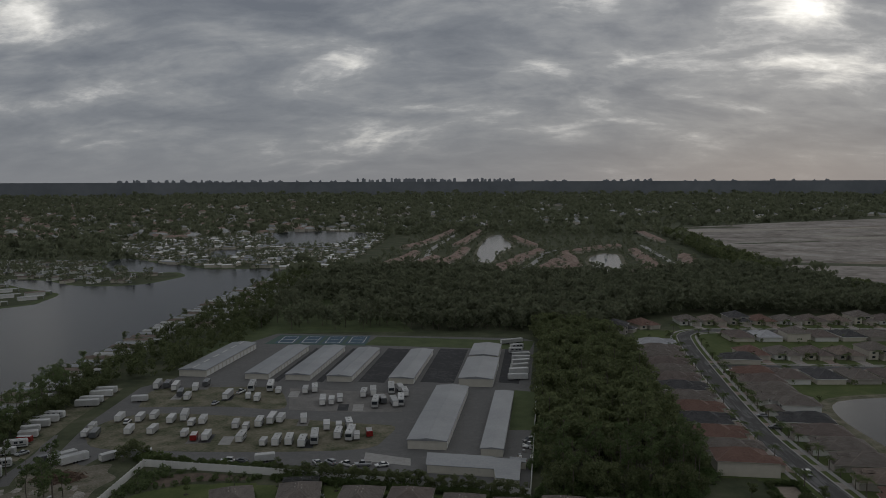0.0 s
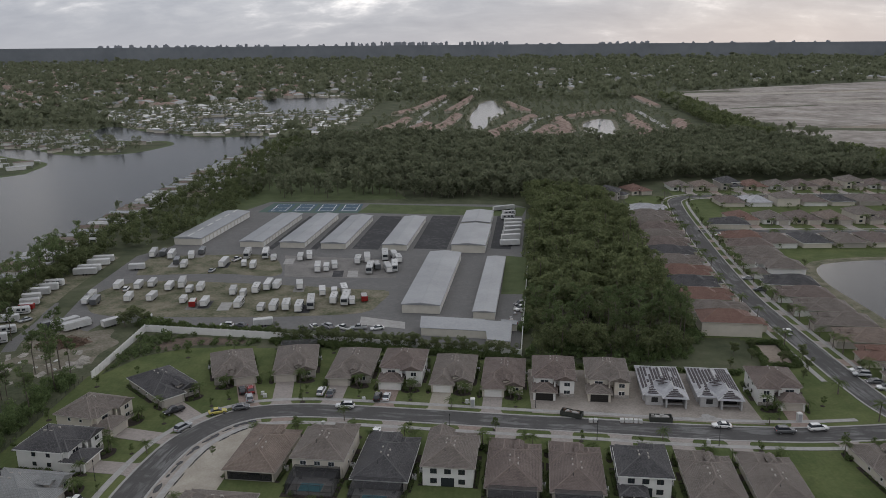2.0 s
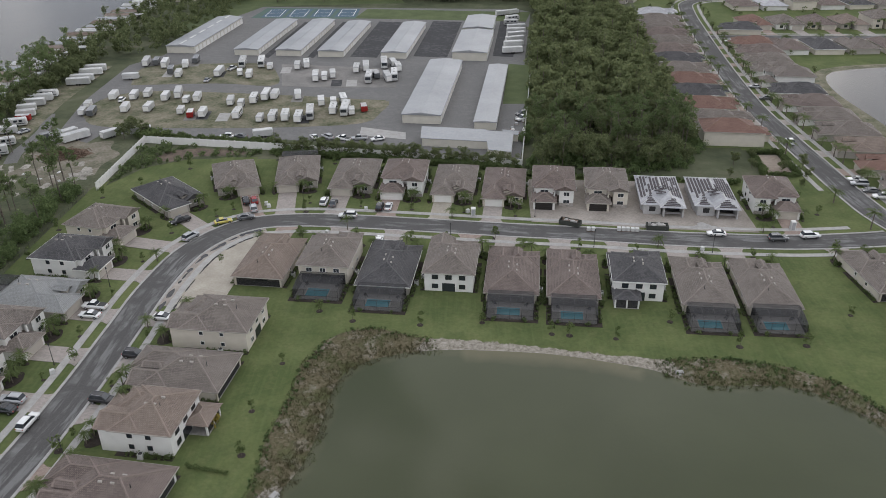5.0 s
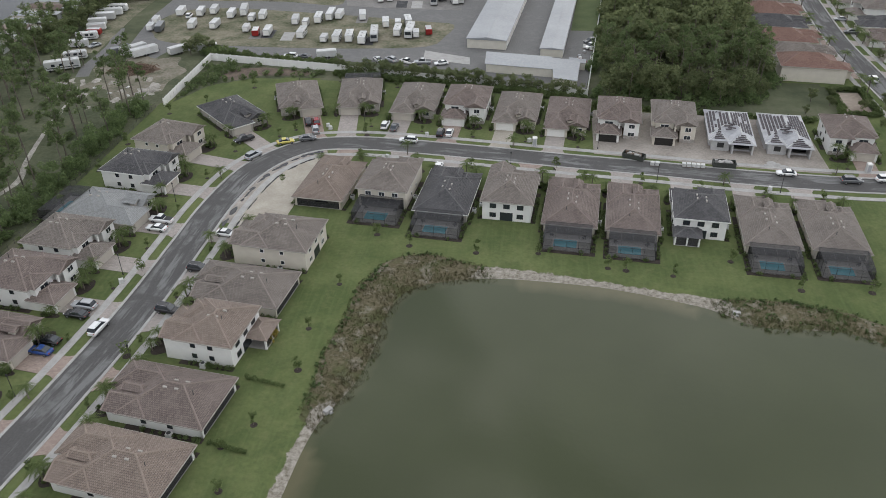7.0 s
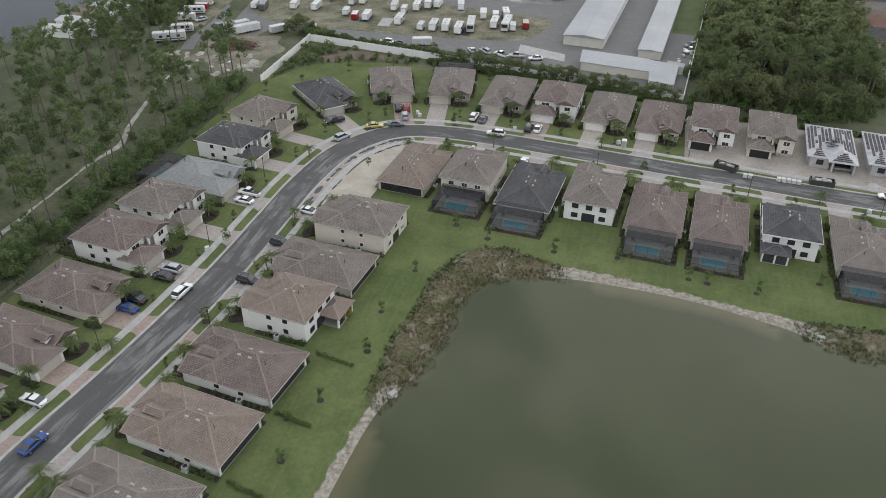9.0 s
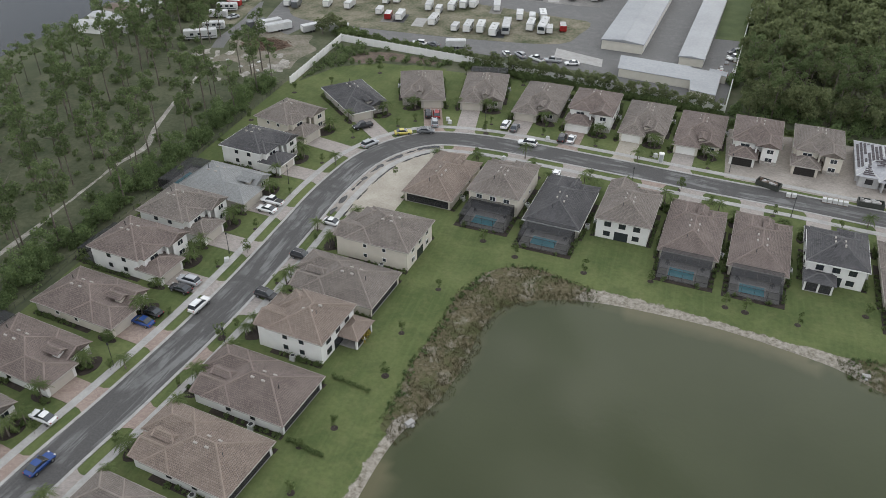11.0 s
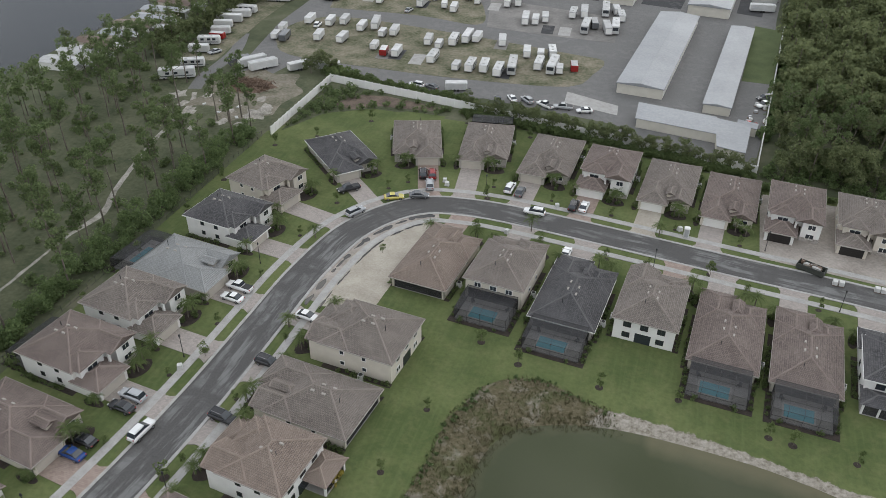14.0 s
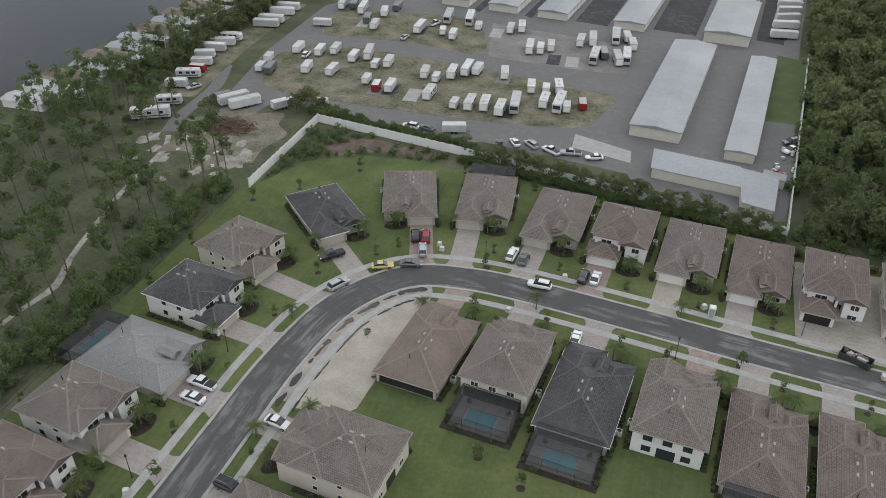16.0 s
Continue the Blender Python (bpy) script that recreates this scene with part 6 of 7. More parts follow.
HEDGE3 = thing("hedge", "tall clipped green hedge round a small dirt plot", "hedge")
LOOP = [(87, 231.5), (95.6, 231.5), (95.2, 213.5), (85.5, 213), (87, 231.5)]
for (ax, ay), (bx, by) in zip(LOOP, LOOP[1:]):
    n = round(math.dist((ax, ay), (bx, by)) / 1.5)
    for k in range(n):
        p = new("hedge_shrub", HEDGE_CROWNS[k % 4])
        p.parent = HEDGE3
        p.matrix_basis = pose(ax + (bx - ax) * k / n, ay + (by - ay) * k / n, 0, 0, 0, rnd.uniform(0, 360)) @ Matrix.Scale(rnd.uniform(0.8, 1.05), 4)
setting("dirt_plot", Geo().prism([(88.3, 230), (94.4, 230), (94, 215), (87, 215)], -0.05, 0.04), M_DIRT, "bare dirt plot inside a hedge", "dirt")
for x, y, s in ((79, 222, 0.5), (83.5, 219.5, 0.45), (91, 216, 0.5), (98, 219, 0.55), (86, 227, 0.4), (75.5, 213.5, 0.3), (93, 206, 0.3)):
    tree("oak", x, y, s)

# ---- east estate ----
ROOFS = ("brown", "taupe", "tan", "slate", "red", "taupe", "brown", "tan", "taupe", "brown", "slate", "taupe")


def far_house(x, y, rot, n, w=12.5, d=18.0, side=1, lots=True):
    two = n % 5 == 3
    ob = house(x, y, rot, w, d, 2 if two else 1, "paper" if n > 90 else ROOFS[n % 12], ("cream", "white", "cream", "greige")[n % 4], side, 1, near="in the far estate")
    if lots:
        driveway(ob.matrix_basis.copy(), side * (w / 2 - w * 0.27), -d / 2, 5.0, (M_DRIVER, M_DRIVE)[n % 2])
        p = ob.matrix_basis @ Vector((-side * 4, -d / 2 - 2, 0))
        palm(p.x, p.y, rnd.uniform(1.0, 1.6), "tall palm in a front garden")
    return ob


for n in range(13):
    y = 243 + n * 15.4
    x = min(CROSS, key=lambda p: abs(p[1] - y))[0] - 17.5
    far_house(x, y, 84, (28, 1, 4, 10, 16, 5, 22, 9, 11, 6, 20, 1, 100)[n], 11.2, 21)
for n in range(14):
    y = 203 + n * 14.6
    if 371 < y < 392:
        continue
    x = min(CROSS, key=lambda p: abs(p[1] - y))[0] + 18.5
    far_house(x, y, 264, (5, 4, 7, 11, 1, 9, 10, 13, 1, 20, 6, 4, 5, 10)[n], 11.2, 19)
for n in range(11):
    far_house(134 + n * 15.5, 499 + 0.6 * n, 2, n + 1, 12.8, 18)
    if n > 0:
        far_house(134 + n * 15.5, 450 + 0.6 * n, 182, 101 if n == 2 else n + 5, 12.8, 18)
    if n > 0:
        far_house(126 + n * 15.5, 405, 2, n + 3, 12.8, 18)
        far_house(126 + n * 15.5, 357 + 0.5 * n, 182, n + 8, 12.8, 18)
for n, (x, y, a) in enumerate([(86, 470, 60), (104, 486, 20)]):
    far_house(x, y, a, n + 3, lots=False)

# ---- mobile homes by the west lake ----
def mobile_home(kind):
    L, W, H = ((13, 6.0, 2.4), (12, 5.6, 2.3), (14, 6.2, 2.5), (13, 5.8, 2.4))[kind]
    ob = thing("mobile_home", ("white mobile home with a flat pale roof by a lake", "cream mobile home with a grey roof by a lake", "white mobile home with a low tan roof by a lake", "cream mobile home with a brown shingle roof by a lake")[kind], "mobile home", "mobile homes", pose(0, -400, 0))
    part("wall", Geo().box(0, 0, -0.1, L, W, H + 0.1), (M_TRIM, M_CREAM, M_TRIM, M_CREAM)[kind], ob)
    g, c = Geo(), Geo()
    hip(g, c, -L / 2, L / 2, -W / 2, W / 2, H, 0.18, 0.4, gable="-x+x")
    part("roof", g, (M_PALE, M_METALROOF, M_TAN, M_BROWNROOF)[kind], ob)
    part("carport", Geo().box(L / 2 + 2.6, 0, 2.3, 5.2, W * 0.7, 0.25).box(L / 2 + 4.9, 0, -0.05, 0.15, W * 0.6, 2.4), M_PALE, ob, "pale carport")
    return ob


HOMES = {}


def put_home(x, y, head):
    k = rnd.choice((0, 0, 1, 1, 3, 2))
    m = pose(x, y, 0, 0, 0, head)
    if k in HOMES:
        return copy_thing(HOMES[k], m)
    HOMES[k] = mobile_home(k)
    HOMES[k].matrix_basis = m


for n in range(56):
    y = 225 + n * 8.9
    put_home(-187 + (8 if y > 640 else 0) + rnd.uniform(-1.5, 1.5), y, rnd.uniform(-4, 4) + (180 if n % 2 else 0) * 0)
for n in range(19):
    put_home(-166 + rnd.uniform(-2, 2), 480 + n * 14, 5)
ISLAND = [(-292, 690), (-345, 672), (-420, 660), (-560, 640), (-640, 700), (-560, 860), (-400, 900), (-300, 880), (-290, 800), (-330, 790), (-300, 740)]
NORTH_PARK = [(-140, 800), (-190, 800), (-290, 812), (-420, 930), (-520, 1100), (-400, 1250), (-250, 1440), (-140, 1300), (-125, 1000)]
LAGOONS = (UPPER_LAKE, MID_LAGOON, WEST_LAKE)


def scatter(poly, step, seed, avoid=(), jit=0.4, keep=1.0):
    r = random.Random(seed)
    xs, ys = [p[0] for p in poly], [p[1] for p in poly]
    out = []
    y = min(ys)
    while y < max(ys):
        x = min(xs)
        while x < max(xs):
            px, py = x + r.uniform(-jit, jit) * step, y + r.uniform(-jit, jit) * step
            if r.random() < keep and inside(px, py, poly) and not any(inside(px, py, a) for a in avoid):
                out.append((px, py))
            x += step
        y += step
    return out


for x, y in scatter(ISLAND, 25, 3, LAGOONS, 0.25):
    put_home(x, y, rnd.choice((-10, 20, 80)))
g, g2, g3 = Geo(), Geo(), Geo()
for x, y in scatter(NORTH_PARK, 22, 4, LAGOONS, 0.3):
    a = radians(rnd.choice((-10, 20, 80)))
    g.box(x, y, -0.1, rnd.uniform(13, 18), 7, 3.0, a)
    L = rnd.uniform(14, 19)
    c, s = math.cos(a), math.sin(a)
    pick = g2 if rnd.random() < 0.45 else g3
    for k in (-1, 1):
        pick.face([(x + u * c - v * s, y + u * s + v * c, z) for u, v, z in ((-L / 2, 0, 3.9), (L / 2, 0, 3.9), (L / 2, k * 3.9, 2.9), (-L / 2, k * 3.9, 2.9))])
tagged(part("far_home_walls", g, M_CREAM), "walls of many distant mobile homes", "mobile homes", kind="stuff")
tagged(part("far_home_roofs", g2, M_TRIM), "white roofs of many distant mobile homes", "mobile homes", kind="stuff")
tagged(part("far_home_roofs", g3, M_METALROOF), "grey roofs of many distant mobile homes", "mobile homes", kind="stuff")
for x, y in [(-342, 590), (-352, 560), (-350, 615), (-366, 600), (-384, 560), (-385, 630)]:
    put_home(x, y, 40)

# ---- terracotta villas ----
villa = thing("villa", "low villa with a terracotta tile hip roof among trees", "house", "terracotta villas", pose(-112, 775, 0, 0, 0, 80))
part("wall", Geo().box(0, 0, -0.1, 19, 13, 3.1).box(5, -7, -0.1, 7, 4, 3.0), M_CREAM, villa)
g, c = Geo(), Geo()
hip(g, c, -9.5, 9.5, -6.5, 6.5, 3.0, 0.42, 0.7)
hip(g, c, 1.5, 8.5, -9, 0, 2.9, 0.42, 0.6)
part("roof", g, M_TERRA, villa, "terracotta roof tiles")
far_wall, far_roof = Geo(), Geo()
for line in ([(-114, 765), (-95, 826), (-77, 896), (-72, 960)], [(-95, 1020), (-90, 1044), (-66, 1145), (-24, 1502)], [(-55, 750), (-46, 782), (-21, 912), (-12, 1010)], [(-24, 1065), (-2, 1251), (24, 1532)], [(10, 740), (20, 769), (47, 876), (81, 990)],
             [(60, 1240), (67, 1176), (80, 1075)], [(72, 744), (103, 832), (109, 937), (112, 960)], [(118, 972), (163, 1033), (190, 1060)], [(140, 738), (175, 786), (200, 800)], [(203, 1000), (196, 967), (185, 811)], [(245, 930), (238, 895), (215, 737)],
             [(284, 1385), (270, 1157)], [(-92, 750), (-64, 830), (-46, 900)], [(50, 742), (74, 800), (90, 862)], [(20, 733), (80, 720), (150, 728)]):
    pts = smooth_line(line, 19.0)
    for k, (x, y) in enumerate(pts[1:]):
        head = 84 + (180 if k % 2 else 0) + rnd.uniform(-8, 8)
        if y < 930:
            copy_thing(villa, pose(x + rnd.uniform(-2, 2), y, 0, 0, 0, head))
        else:
            far_wall.box(x, y, -0.1, 18, 13, 3.1, radians(head))
            far_roof.box(x, y, 3.0, 19.4, 14.4, 2.6, radians(head), taper=0.22)
tagged(part("far_villa_walls", far_wall, M_CREAM), "cream walls of many distant villas", "houses", kind="stuff")
tagged(part("far_villa_roofs", far_roof, M_TERRA), "terracotta hip roofs of many distant villas", "houses", kind="stuff")
for line in ([(-82, 760), (-78, 777), (-56, 959), (-56, 1035), (-22, 1391), (10, 1600)], [(36, 740), (45, 780), (74, 904), (83, 971), (118, 1047)], [(212, 770), (215, 850), (222, 950), (232, 1100)]):
    setting("road", ribbon(Geo(), smooth_line(line, 20), -3.5, 3.5, -0.1, 0.06), M_CONC, "pale lane between terracotta villas", "road")
fountain = thing("fountain", "white water jet fountain in a pond", "fountain", m=pose(150, 905, 0.05))
part("jet", Geo().tube((0, 0, 0), (0, 0, 6), 1.6, 0.2, 8), M_TRIM, fountain)
part("nozzle", Geo().tube((0, 0, 0), (0, 0, 0.5), 1.9, 1.7, 10), M_PLASTIC, fountain)

# ---- far country ----
setting("cleared_site", Geo().prism([(296, 876), (333, 1268), (354, 1489), (602, 1658), (952, 1862), (1500, 1800), (1100, 1000), (560, 640), (322, 617), (300, 690)], -0.1, 0.04), M_SITE, "broad cleared sandy building site", "dirt")
setting("cleared_site", Geo().prism([(-420, 2050), (-330, 1750), (-215, 1800), (-150, 2250), (-260, 2500)], -0.1, 0.04), M_SITE, "distant cleared sandy building site", "dirt")
setting("meadow", Geo().prism([(-330, 3500), (-170, 3400), (-110, 4300), (-260, 4400)], -0.1, 0.04), M_GRASS, "distant green field", "grass")
rs = random.Random(77)
for k in range(16):
    x0, y0 = rs.uniform(330, 700), rs.uniform(800, 1500)
    L, a = rs.uniform(120, 420), rs.uniform(-0.3, 0.5)
    pts = smooth_line([(x0, y0), (x0 + L * 0.5 * math.cos(a), y0 + L * 0.5 * math.sin(a) + rs.uniform(-15, 15)), (x0 + L * math.cos(a), y0 + L * math.sin(a))], 30)
    wd = rs.uniform(5, 22)
    setting("site_track", ribbon(Geo(), pts, -wd, wd, 0.0, 0.06 + k * 0.004), (M_DIRT, M_SAND, M_SCRUB, M_PLOT)[k % 4], "graded strip across the cleared site", "dirt")
# backdrop of woods, grey-blue because distance haze is mixed into its colour
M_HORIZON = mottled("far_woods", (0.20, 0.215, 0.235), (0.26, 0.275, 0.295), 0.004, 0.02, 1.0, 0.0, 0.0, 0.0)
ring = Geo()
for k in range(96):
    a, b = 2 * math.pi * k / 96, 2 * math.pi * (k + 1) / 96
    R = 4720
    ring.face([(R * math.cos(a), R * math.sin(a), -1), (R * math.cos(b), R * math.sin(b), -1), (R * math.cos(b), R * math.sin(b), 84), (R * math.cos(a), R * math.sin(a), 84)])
setting("backdrop", ring, M_HORIZON, "far woods backdrop with haze painted into its colour", "woods")
# tower grey is lightened and blued to carry the haze
M_TOWER = plain("hazy_tower", (0.29, 0.305, 0.33), 0.9, grime=0.1)
rt = random.Random(11)
for lo, hi, n in ((-24.5, -13.5, 26), (-13, -8.5, 6), (-8.4, -1.2, 22), (-0.4, 2.9, 12), (9, 12.5, 9), (20, 24, 4), (14, 18, 4), (4, 7, 4)):
    for k in range(n):
        a = radians(lo + (hi - lo) * (k + rt.uniform(0.1, 0.9)) / n)
        hgt = rt.uniform(86, 97) if n > 8 else rt.uniform(84, 92)
        if -9 < math.degrees(a) < 3:
            hgt += 7
        w = rt.uniform(12, 30)
        ob = tagged(part("high_rise_tower", Geo().box(0, 0, 0, w, 20, hgt).box(rt.uniform(-0.2, 0.2) * w, 0, hgt - 1, w * 0.4, 10, 4.5), M_TOWER), "pale hazy high-rise tower on the horizon", "tower", "skyline towers")
        ob.matrix_basis = pose(4780 * math.sin(a), 4780 * math.cos(a), 0, 0, 0, -math.degrees(a))

# distant houses
rf = random.Random(5)
for mat, lab, near_part in ((M_PALE, "pale roofs of many distant houses", 0), (M_GREY, "grey roofs of many distant houses", 1), (M_TERRA, "terracotta roofs of many distant houses", 2)):
    g, w2 = Geo(), Geo()
    for n in range(460):
        y = 1200 + 3300 * rf.random() ** 1.5
        x = rf.uniform(-0.62, -0.2) * y if near_part == 2 else rf.uniform(-0.6, 0.58) * y
        if inside(x, y, NORTH_PARK) or (x > 280 and y < 1900) or (-130 < x < 280 and y < 1500):
            continue
        a, L, W = rf.uniform(0, 3.1), rf.uniform(14, 24), rf.uniform(10, 15)
        w2.box(x, y, -0.1, L, W, 5.1, a)
        g.box(x, y, 5.0, L + 1.2, W + 1.2, 3.0, a, taper=0.35)
    tagged(part("distant_roofs", g, mat), lab, "houses", kind="stuff")
    tagged(part("distant_walls", w2, M_CREAM), "cream walls of many distant houses", "houses", kind="stuff")


# ---- woods ----
M_CLEAR = mottled("cleared_scrub", (0.085, 0.088, 0.05), (0.27, 0.235, 0.195), 0.16, 1.4, 0.95, 0.5)

def merged(name, label, mat, protos, places, category, trunks=True):
    """Many plants as one object. places: x, y, size."""
    r = np.random.RandomState(len(places))
    V, F, n = [], [], 0
    for x, y, s, *z in places:
        q, f = protos[r.randint(len(protos))]
        a = r.uniform(0, 6.283)
        c, sn = math.cos(a), math.sin(a)
        p = q * s * np.array([1, 1, r.uniform(0.85, 1.15)])
        p = np.stack([p[:, 0] * c - p[:, 1] * sn + x, p[:, 0] * sn + p[:, 1] * c + y, p[:, 2] + (z[0] if z else 0.0)], 1)
        V.append(p)
        F.append(f + n)
        n += len(p)
    V, F = np.concatenate(V).astype(np.float32), np.concatenate(F).astype(np.int32)
    me = bpy.data.meshes.new(name)
    me.vertices.add(len(V))
    me.vertices.foreach_set("co", V.ravel())
    me.loops.add(F.size)
    me.loops.foreach_set("vertex_index", F.ravel())
    k = F.shape[1]
    me.polygons.add(len(F))
    me.polygons.foreach_set("loop_start", np.arange(0, F.size, k, dtype=np.int32))
    me.update(calc_edges=True)
    me.materials.append(mat)
    return tagged(new(name, me), label, category, kind="stuff")


def stem_quads(h, r):
    """Two crossed tapered slabs, a far trunk."""
    q = np.array([(-r, 0, -0.2), (r, 0, -0.2), (r * 0.5, 0, h), (-r * 0.5, 0, h), (0, -r, -0.2), (0, r, -0.2), (0, r * 0.5, h), (0, -r * 0.5, h)], float)
    return q, np.arange(8).reshape(2, 4)


def crowns(n, leaf, count, seed, spread, z0, z1, rad, flat=0.55):
    return [crown_mesh("crown", None, n, lobes(random.Random(seed + k), count, spread, z0, z1, rad), leaf, seed + k, flat) for k in range(6)]


NEAR_WOOD = [(18, 219), (44, 215), (66, 222), (72, 238), (74, 290), (76, 340), (80, 400), (82, 452), (60, 462), (36, 462), (34, 400), (28, 330), (22, 250)]
MID_WOOD = [(-140, 470), (-116, 470), (-60, 470), (40, 466), (84, 462), (96, 500), (140, 530), (290, 535), (300, 600), (290, 690), (230, 770), (150, 715), (80, 700), (10, 730), (-70, 770), (-135, 740), (-140, 600)]
PINE_WOOD = [(-108, 40), (-108, 150), (-109, 205), (-108, 238), (-122, 236), (-140, 232), (-160, 240), (-168, 340), (-178, 340), (-178, 40)]
TRACK = smooth_line([(-124, 60), (-122, 110), (-122.6, 143), (-121.4, 156), (-124.6, 165), (-129.3, 182), (-133.1, 200), (-135, 213), (-138.3, 221)], 1.2)
M_ASH = mottled("grey_white_sand", (0.15, 0.14, 0.115), (0.46, 0.43, 0.385), 0.35, 2.2, 0.95, 0.5)


def worn_path(line, half, z, mat, label, seed):
    """A footworn strip whose edges wander."""
    r = random.Random(seed)
    g, prev, p, q = Geo(), None, half, half
    for k, (x, y) in enumerate(line):
        a, b = line[max(k - 1, 0)], line[min(k + 1, len(line) - 1)]
        t = Vector((b[0] - a[0], b[1] - a[1])).normalized()
        p, q = max(0.25, min(1.0, p + r.uniform(-0.16, 0.16))), max(0.25, min(1.0, q + r.uniform(-0.16, 0.16)))
        cur = ((x - t.y * p, y + t.x * p), (x + t.y * q, y - t.x * q))
        if prev:
            g.prism([prev[1], cur[1], cur[0], prev[0]], -0.1, z)
        prev = cur
    return setting("sandy_track", g, mat, label, "track")


worn_path(TRACK, 0.6, 0.032, M_ASH, "narrow pale sandy track through pine woods", 4)
setting("scrub_floor", Geo().prism([(-107, 30), (-107.5, 150), (-108, 205), (-108, 240), (-134, 248), (-165, 240), (-178, 200), (-178, 30)], -0.1, 0.015), M_SCRUB, "brown and green scrub floor under pines", "scrub")
setting("debris_ground", Geo().prism(smooth_line([(-110, 214), (-111, 222), (-109, 231), (-114, 236), (-116, 243), (-124, 241), (-131, 245), (-134, 236), (-140, 231), (-135, 222), (-137, 212), (-128, 214), (-122, 205), (-116, 210), (-110, 214)], 2)[:-1], -0.1, 0.035), M_CLEAR, "disturbed dirt clearing with wood debris", "dirt")
rq, layers = random.Random(8), iter(range(1, 99))
for x, y, r in ((-114.6, 213, 3.6), (-113.8, 217.5, 2.6), (-121, 206, 1.6), (-142.4, 218, 2.8), (-133, 209, 2.2), (-140.6, 207, 2.4), (-134, 220.5, 1.8), (-122, 213, 1.3), (-128, 219, 1.4), (-118, 222.5, 1.7), (-126.5, 200, 1.2), (-137.5, 213, 1.5), (-131, 225.5, 1.6), (-116, 206, 1.2)):
    pts = []
    for k in range(14):
        a = 2 * math.pi * k / 14
        f = r * rq.uniform(0.55, 1.2)
        pts.append((x + f * math.cos(a), y + 1.3 * f * math.sin(a)))
    setting("sand_patch", Geo().prism(smooth_line(pts + pts[:1], 0.5)[:-1], -0.05, 0.038 + 0.0012 * next(layers)), M_ASH, "pale bare sand patch in a clearing", "sand")
setting("yard_spur", ribbon(Geo(), smooth_line([(-150, 270), (-144.5, 255), (-143, 242), (-142.5, 232), (-140, 223)], 3), -2.0, 2.0, -0.1, 0.05), M_LOT, "broken asphalt spur out of the yard", "road")
rd = random.Random(21)
for k in range(26):
    x, y = rd.uniform(-133, -119), rd.uniform(225, 236)
    ob = tagged(part("fallen_branch", Geo().tube((-1.2, 0, 0.15), (1.2, 0.2, 0.3), 0.16, 0.08, 5).tube((0.1, 0, 0.2), (0.8, 0.9, 0.4), 0.08, 0.04, 4), M_TARP), "brown cut branch in a debris heap", "branch", "branches in a heap")
    ob.matrix_basis = pose(x, y, 0.05, 0, rd.uniform(-15, 15), rd.uniform(0, 360))
g = Geo()
for k in range(420):
    a, f = rd.uniform(0, 6.283), rd.random() ** 0.7
    x, y, z = -126.5 + 7.8 * f * math.cos(a), 230.6 + 5.2 * f * math.sin(a), 0.05 + 0.9 * (1 - f) * rd.random()
    b, L, w = rd.uniform(0, 6.283), rd.uniform(0.5, 1.8), rd.uniform(0.05, 0.16)
    g.tube((x, y, z), (x + L * math.cos(b), y + L * math.sin(b), z + rd.uniform(0, 0.5)), w, w * 0.5, 4)
M_BRUSH = mottled("broken_brush", (0.075, 0.048, 0.035), (0.20, 0.14, 0.10), 0.6, 3.0, 0.95, 0.3)
tagged(part("brush_heap", g, M_BRUSH), "brown heap of broken branches and roots", "debris", kind="stuff")
pts = [(-126.5 + 8.4 * math.cos(a) * rd.uniform(0.8, 1.1), 230.6 + 5.8 * math.sin(a) * rd.uniform(0.8, 1.1)) for a in (2 * math.pi * k / 30 for k in range(30))]
setting("brush_litter", Geo().prism(pts, -0.05, 0.052), M_BRUSH, "brown wood litter under a debris heap", "dirt")
for x, y, L in ((-121.5, 216, 1.6), (-125, 211, 1.2), (-118.5, 209.5, 1.4), (-131.5, 214.5, 1.0)):
    ob = tagged(part("scrap_board", Geo().box(0, 0, 0, L, 0.8, 0.12).box(0.2, 0.1, 0.12, L * 0.6, 0.5, 0.1, 0.4), M_PLASTIC), "pale scrap boards lying in the clearing", "board", "scrap boards")
    ob.matrix_basis = pose(x, y, 0.05, 0, 0, rd.uniform(0, 360))

near_places = scatter(NEAR_WOOD, 4.9, 31)
near_places.sort(key=lambda p: p[1])
for x, y in near_places[:70]:
    if rnd.random() < 0.5:
        tree("pine", x, y, rnd.uniform(0.85, 1.3))
    else:
        tree("oak", x, y, rnd.uniform(0.6, 1.35))
rest = [(x, y, rnd.uniform(0.75, 1.6)) for x, y in near_places[70:]]
merged("woodland", "dense dark green woodland canopy", M_LEAF, crowns(560, 0.42, 12, 40, 2.2, 2.8, 8.8, 1.35), rest, "woods")
mid = [(x, y, rnd.uniform(0.55, 1.65)) for x, y in scatter(MID_WOOD, 5.7, 32) if not (x < -32 - (y - 470) * 0.35 and y < 590) or rnd.random() < 0.3]
merged("woodland", "broad woodland seen from above, its green paled for haze", M_FAR_HAZE, crowns(125, 0.88, 10, 60, 2.3, 3.6, 9.4, 1.5), mid, "woods")
merged("woodland_stems", "thin pale trunks within the woods", M_TRUNK, [stem_quads(8, 0.16)], [p for p in rest + mid if p[1] < 500], "tree trunks")

